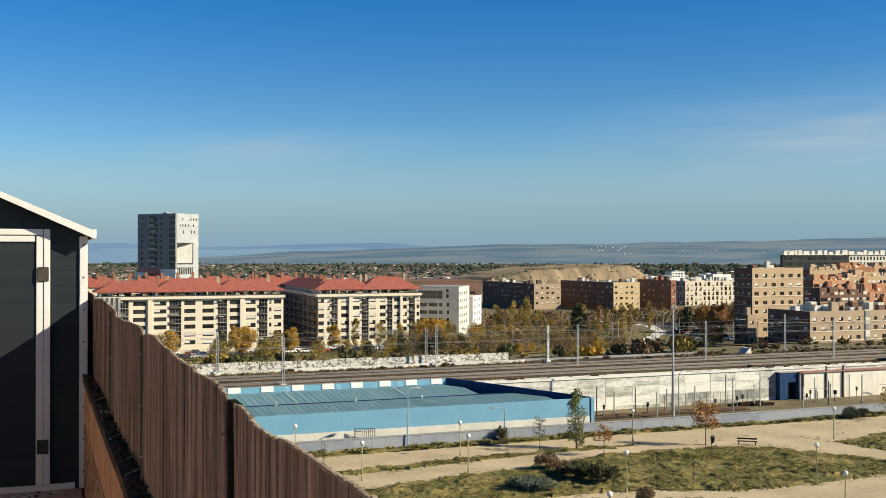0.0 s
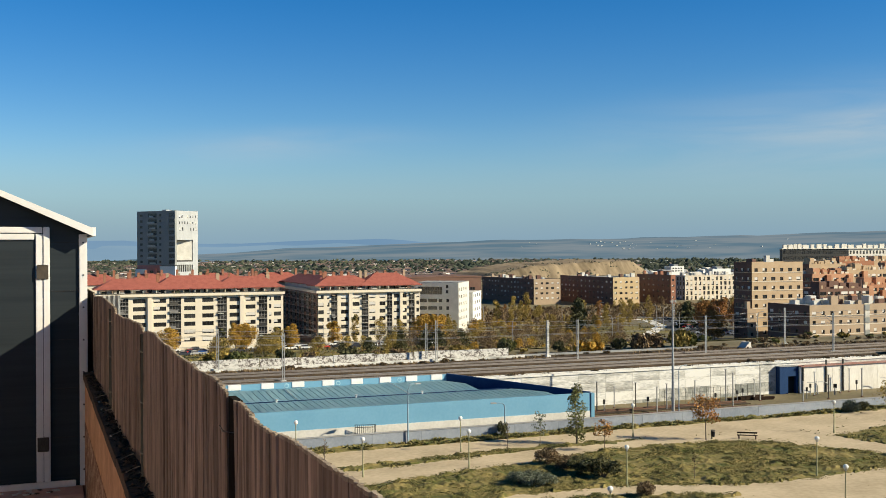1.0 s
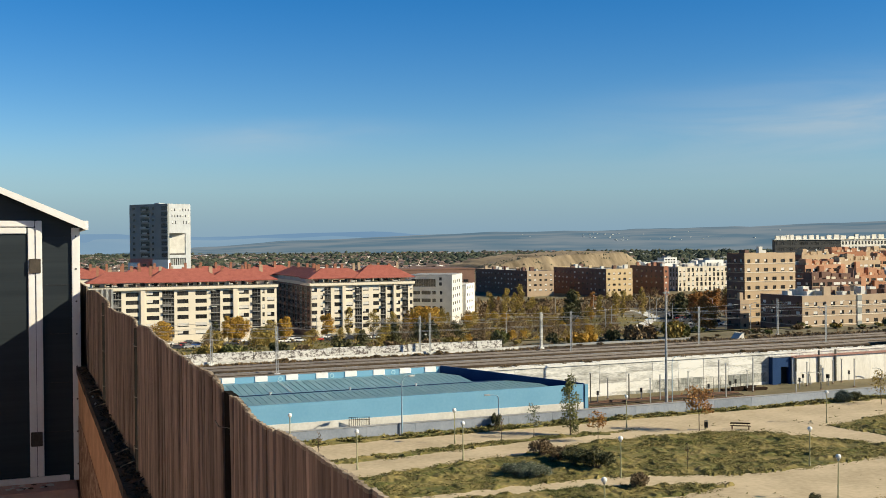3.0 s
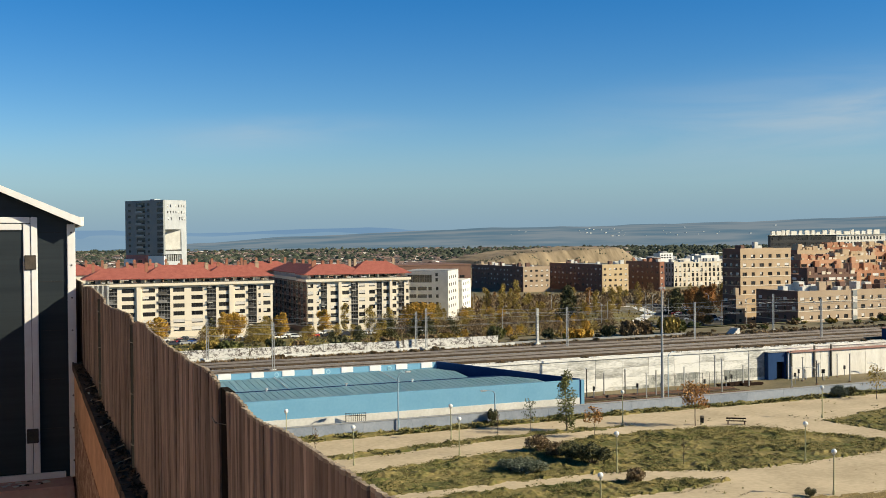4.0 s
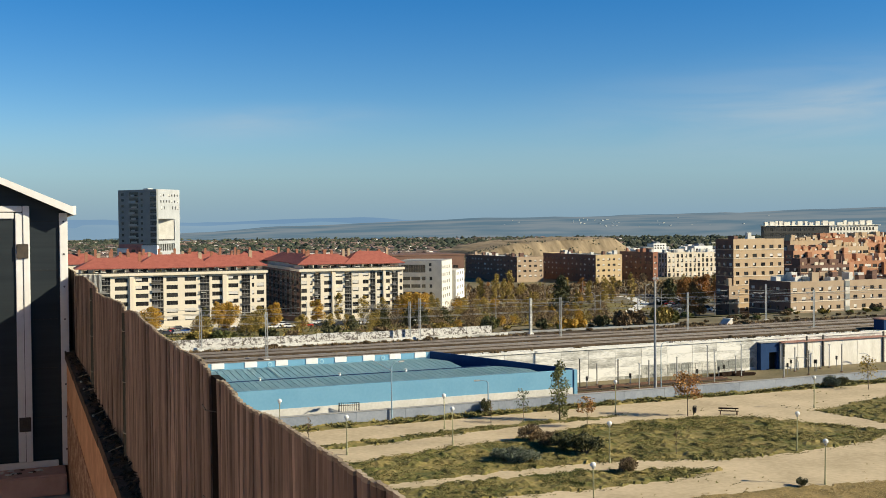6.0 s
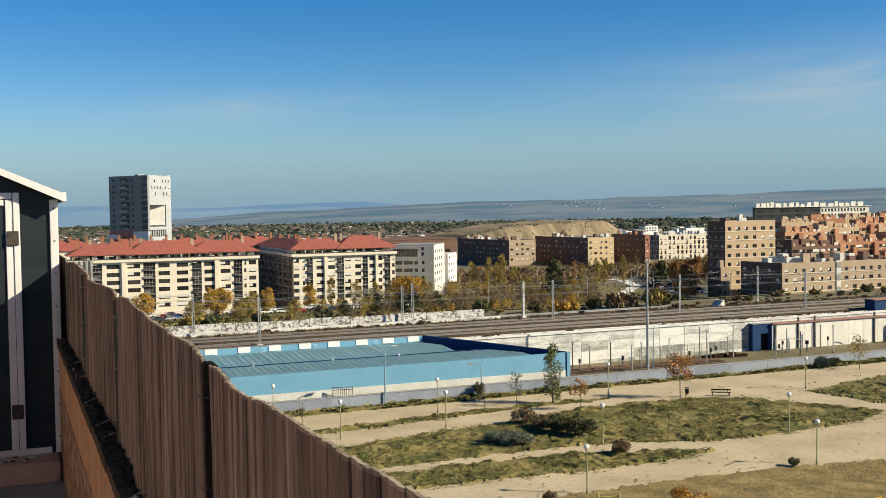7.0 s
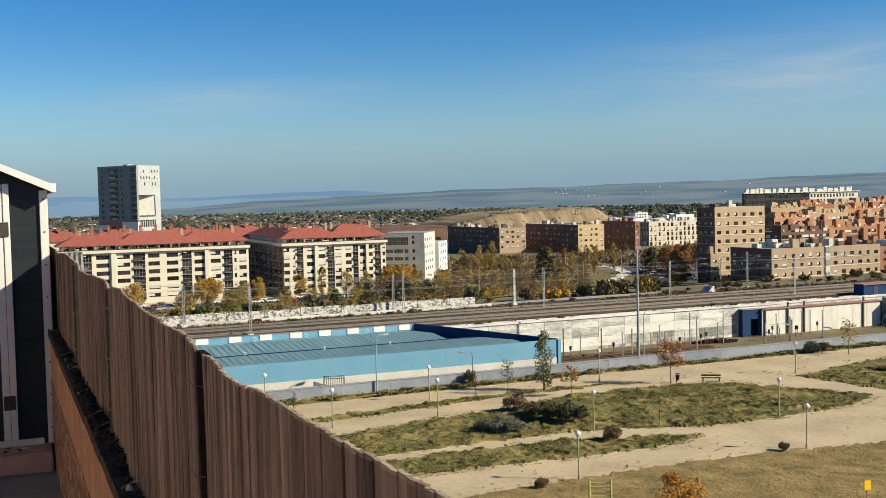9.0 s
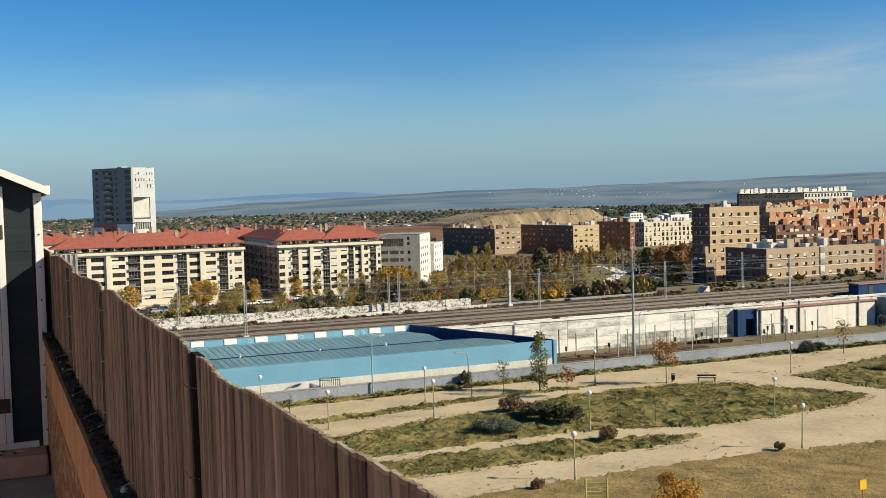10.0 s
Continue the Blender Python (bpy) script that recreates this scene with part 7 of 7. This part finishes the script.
def town_trees():
    rng = random.Random(23)

    def put(kind, x, y, h, k=0):
        rz = rng.uniform(0, 360)
        v = "%s%d" % (kind, rng.randrange(3))
        sx = rng.uniform(0.85, 1.15)
        if kind == "gold":
            tree("street_tree", "street tree in golden autumn leaf", x, y, h, 3.0, L_GOLD, v, "golden autumn trees", 4200, 0.33, 0.16, 0.18, rz=rz, sx=sx)
        elif kind == "olive":
            tree("street_tree", "half-bare tree with yellow-green leaves", x, y, h, 2.8, L_YELLOWGREEN, v, "yellowing trees", 2200, 0.3, 0.15, 0.15, rz=rz, sx=sx)
        elif kind == "birch":
            tree("upright_tree", "tall slim tree with yellow leaves", x, y, h, 1.7, L_YELLOWGREEN, v, "slim yellow trees", 2400, 0.27, 0.13, 0.08, "poplar", rz=rz, sx=sx)
        elif kind == "dark":
            tree("evergreen_tree", "dark green evergreen tree", x, y, h, 2.7, L_DARK, v, "evergreen trees", 1100, 0.6, 0.18, 0.05, "cone", rz=rz, sx=sx)
        elif kind == "rust":
            tree("plane_tree", "large tree with rust-brown autumn leaves", x, y, h, 3.6, L_RUST, v, "rust-brown trees", 4200, 0.38, 0.2, 0.15, rz=rz, sx=sx)
        elif kind == "bare":
            tree("bare_tree", "nearly bare brown tree", x, y, h, 3.0, L_BROWN, v, "bare brown trees", 800, 0.34, 0.17, 0.15, rz=rz, sx=sx)
    for kind, x, y, h in (("gold", 40, 352, 7.5), ("gold", 59.5, 339, 9.5), ("gold", 63.5, 340, 9.0), ("dark", 55.5, 340, 8.0), ("gold", 77.4, 337.5, 8.5), ("olive", 73.5, 339, 7.5), ("gold", 94.1, 345, 8.9), ("birch", 103.5, 352, 11),
                          ("olive", 112, 350, 9.5), ("olive", 118, 346, 9.0), ("gold", 129, 352, 9.5), ("gold", 133, 350, 9.4), ("gold", 137, 354, 9.0), ("birch", 127.5, 322.9, 10.5), ("birch", 130, 325, 9.0), ("dark", 112, 327, 6.0), ("dark", 117.5, 319, 6.5),
                          ("dark", 121, 316, 6.5), ("dark", 107, 322, 5.5), ("olive", 69, 322, 6.5), ("olive", 64, 316, 6), ("olive", 51, 318, 6), ("dark", 69, 332, 6.0), ("dark", 124, 305, 6.0), ("bare", 118, 296, 6), ("bare", 128, 290, 6),
                          ("birch", 188, 404, 14), ("birch", 192, 405, 12), ("birch", 196.8, 407, 15), ("birch", 183, 408, 12), ("dark", 191, 350, 14.5), ("birch", 230, 384, 12), ("birch", 236, 388, 12), ("birch", 251, 396, 13.5), ("birch", 220, 380, 11),
                          ("rust", 228, 322, 12), ("rust", 221, 308, 11), ("rust", 213, 296, 9), ("rust", 266, 352, 11), ("rust", 272, 372, 12), ("rust", 250, 322, 11), ("rust", 258, 336, 11), ("rust", 262, 372, 11), ("rust", 270, 360, 11), ("dark", 254, 372, 11)):
        put(kind, x, y, h)
    # the rough park: mostly bare trees with yellow ones among them
    for k in range(135):
        y = rng.uniform(255, 425)
        x = y * rng.uniform(0.40, 0.60)
        if y > 420 or (x > 196 and y < 300):
            continue
        put(rng.choice(("bare", "bare", "bare", "bare", "olive", "olive", "birch", "gold")), x, y, rng.uniform(2.6, 4.8) if y < 320 else rng.uniform(3.2, 5.6))
    for k in range(14):
        y = rng.uniform(300, 335)
        put(rng.choice(("bare", "olive", "olive", "dark")), y * rng.uniform(0.14, 0.36), y, rng.uniform(3.5, 6))
    for k in range(34):
        y = rng.uniform(430, 545)
        put(rng.choice(("bare", "rust", "olive", "olive")), y * rng.uniform(0.43, 0.78), y, rng.uniform(3.5, 6))
    # shrubs along the tracks
    for x, y, r, h, m, key, word in ((63.1, 219, 2.6, 2.8, L_DARK, "t_dark", "dark green"), (49.7, 221, 2.3, 2.8, L_DARK, "t_dark", "dark green"), (117.8, 214, 2.8, 2.6, L_GOLD, "t_gold", "golden"), (121.5, 215, 2.2, 2.2, L_GOLD, "t_gold", "golden"),
                                     (128.2, 215, 2.2, 2.8, L_DARK, "t_dark", "dark green"), (112.5, 216, 1.8, 2.6, L_DARK, "t_dark", "dark green"), (143.8, 213, 2.8, 4.6, L_YELLOWGREEN, "t_yel", "yellowing"), (148, 215, 2.4, 3.6, L_OLIVE, "t_ol", "olive green"),
                                     (133, 214, 2.9, 3.8, L_BROWN, "t_br", "brown"), (137.5, 215, 2.9, 3.8, L_BROWN, "t_br", "brown"), (98.5, 216, 2.2, 3.0, L_DARK, "t_dark", "dark green"), (102, 222, 2.4, 3.2, L_OLIVE, "t_ol", "olive green"),
                                     (40, 222, 3.0, 2.6, L_OLIVE, "t_ol", "olive green"), (36, 226, 3.2, 2.6, L_YELLOWGREEN, "t_yel", "yellowing"), (75, 221, 2.4, 2.0, L_BROWN, "t_br", "brown"), (84, 220, 2.8, 2.2, L_BROWN, "t_br", "brown"),
                                     (90, 222, 2.6, 2.2, L_YELLOWGREEN, "t_yel", "yellowing"), (56, 226, 2.0, 1.6, L_BROWN, "t_br", "brown")):
        bush(word + " shrub beside the railway", x, y, r, h, m, key, "shrubs beside the railway", rz=rng.uniform(0, 360), n=900, size=0.4 * (r / 2.5) * 1.6)
    for k in range(46):
        x = rng.uniform(60, 240)
        y = rng.uniform(214, 246) if x < 160 else rng.uniform(214, 232)
        r = rng.uniform(0.9, 2.0)
        kind = rng.choice((("t_br", L_BROWN, "brown"), ("t_br", L_BROWN, "brown"), ("t_ol", L_OLIVE, "olive green"), ("t_yel", L_YELLOWGREEN, "yellowing")))
        bush(kind[2] + " shrub beside the railway", x, y, r, r * rng.uniform(0.7, 1.1), kind[1], kind[0], "shrubs beside the railway", rz=rng.uniform(0, 360))
    for k in range(150):
        # scrub at the track's edge and in the yard
        x = rng.uniform(30, 210)
        y = rng.choice((rng.uniform(202.8, 210.5), rng.uniform(202.8, 210.5), rng.uniform(177.5, 180.5), rng.uniform(212, 216)))
        r = rng.uniform(0.3, 1.0)
        bush("dry weeds beside the railway track", x, y, r, r * 0.8, L_BROWN, "t_br", "dry weeds by the track", z=-1.4, rz=rng.uniform(0, 360))


town_trees()


def brush(name, label, material, x0, x1, y0, y1, count, size, seed, ratio=None):
    """Low scrub too dense to count: uneven clumps of crossed blades."""
    rng = random.Random(seed)
    verts, faces = [], []
    for i in range(count):
        y = rng.uniform(y0, y1)
        x = y * rng.uniform(*ratio) if ratio else rng.uniform(x0, x1)
        if noise.noise((x * 0.06, y * 0.06, seed)) + 0.5 * noise.noise((x * 0.3, y * 0.3, seed)) < -0.12:
            continue
        z, s = ground_z(x, y), size * rng.uniform(0.5, 1.6)
        for k in range(6):
            a, q = rng.uniform(0, 6.28), rng.uniform(0.4, 1.0) * s
            d, e = (math.cos(a), math.sin(a)), (-math.sin(a), math.cos(a))
            o = len(verts)
            verts += [(x + d[0] * q * 0.3 + e[0] * s * 0.3, y + d[1] * q * 0.3 + e[1] * s * 0.3, z - 0.05), (x + d[0] * q * 0.3 - e[0] * s * 0.3, y + d[1] * q * 0.3 - e[1] * s * 0.3, z - 0.05), (x + d[0] * q, y + d[1] * q, z + s * rng.uniform(0.4, 1.0))]
            faces.append((o, o + 1, o + 2))
    tagged(new(name, raw_mesh(name, verts, faces, material)), label, "scrub", kind="stuff")


brush("brown_scrub", "dry brown scrub in the rough park", L_BROWN, 0, 0, 226, 430, 4200, 0.6, 51, (0.30, 0.60))
brush("olive_scrub", "olive and yellow scrub in the rough park", L_YELLOWGREEN, 0, 0, 226, 430, 2500, 0.7, 52, (0.12, 0.66))
brush("green_scrub", "green weeds below the cream blocks", L_OLIVE, 0, 0, 214, 336, 2600, 0.5, 53, (0.06, 0.45))
brush("far_scrub", "brown scrub before the brick blocks", L_BROWN, 0, 0, 430, 550, 4000, 1.6, 54, (0.36, 0.82))
brush("track_weeds", "dry brown weeds along the railway", L_BROWN, 20, 240, 202.6, 210.4, 3500, 0.45, 55)
brush("wall_weeds", "dry weeds on top of the retaining wall", L_BROWN, 60, 240, 177.6, 180.6, 900, 0.4, 56)
brush("mid_track_weeds", "dry weeds between the railway tracks", L_BROWN, 20, 260, 180, 203, 3200, 0.32, 58)


def town_grass():
    lawn_pts = ((-20, 300, 90, 340), (60, 228, 195, 262), (20, 214, 60, 300), (100, 263, 190, 345), (130, 350, 240, 425))
    for k, (x0, y0, x1, y1) in enumerate(lawn_pts):
        xs, ys = np.linspace(x0, x1, 24), np.linspace(y0, y1, 24)
        verts = [(x, y + 1.5 * noise.noise((x * 0.1, y * 0.1, k)), ground_z(x, y) + 0.02) for y in ys for x in xs]
        faces = [(j * 24 + i, j * 24 + i + 1, (j + 1) * 24 + i + 1, (j + 1) * 24 + i) for j in range(23) for i in range(23)]
        tagged(new("lawn_town", raw_mesh("lawn_town", verts, faces, M_TOWNGRASS)), "rough green grass slope by the town", "grass", kind="structure")


M_TOWNGRASS = mat("rough_town_grass", (0.085, 0.088, 0.026), (0.25, 0.20, 0.085), 0.12, 0.95, fine=10, bump=0.1)
town_grass()


def white_tent():
    t = thing("concrete_hut", "small pale wedge-shaped concrete hut beside the tracks", "hut", at=(157.2, 205.5, -1.5), rz=8)
    bm = bmesh.new()
    p = [(-1.0, 0), (1.5, 0), (1.2, 1.45), (0.7, 1.5)]
    a, b = [bm.verts.new((x, 0, z)) for x, z in p], [bm.verts.new((x, 2.4, z)) for x, z in p]
    bm.faces.new(a)
    bm.faces.new(b[::-1])
    for i in range(4):
        bm.faces.new((a[i], b[i], b[(i + 1) % 4], a[(i + 1) % 4]))
    part("shell", bm, M_OFFWHITE, t)
    part("roof_slab", nbox(0.6, 1.3, -0.15, 2.5, 1.51, 1.6), M_CONC, t)


white_tent()


def modern_quarter():
    """Low white houses with flat roofs, far off."""
    rng = random.Random(31)
    for k in range(18):
        y = rng.uniform(820, 1250)
        x = y * rng.uniform(0.60, 0.82)
        w, d, h = rng.uniform(12, 34), rng.uniform(10, 16), rng.uniform(7, 15)
        z = ground_z(x, y)
        b = thing("flat_roof_house", "pale flat-roofed house far across the town", "house", "far pale houses")
        zs = [z + 1.2 + 3.1 * i for i in range(int((h - 1.5) / 3.1))]
        facade(b, (x, y, 0), 0, w, z - 0.5, z + h, [(1.5 + 4 * i, 4 + 4 * i, q, q + 1.6, "win") for i in range(int((w - 2) / 4)) for q in zs], rng.choice((M_WHITE, M_OFFWHITE, M_OFFWHITE, M_CONC_GREY)), "wall")
        part("body", nbox(x + 0.01, x + w - 0.01, y + 0.33, y + d, z - 0.5, z + h - 0.3), M_OFFWHITE, b)
        part("roof", nbox(x + w * 0.3, x + w * 0.6, y + 2, y + d - 2, z + h - 0.3, z + h + 2), M_CONC_GREY, b)


modern_quarter()


def east_wall():
    w = thing("boundary_wall", "pale scrawled boundary wall beside the railway", "wall", kind="structure")
    for i in range(7):
        part("wall_panel", rbox(252 + 7 * i, 258.9 + 7 * i, 238, 238.3, -5, 0.2, 0.03), M_GRAFFITI, w)


east_wall()
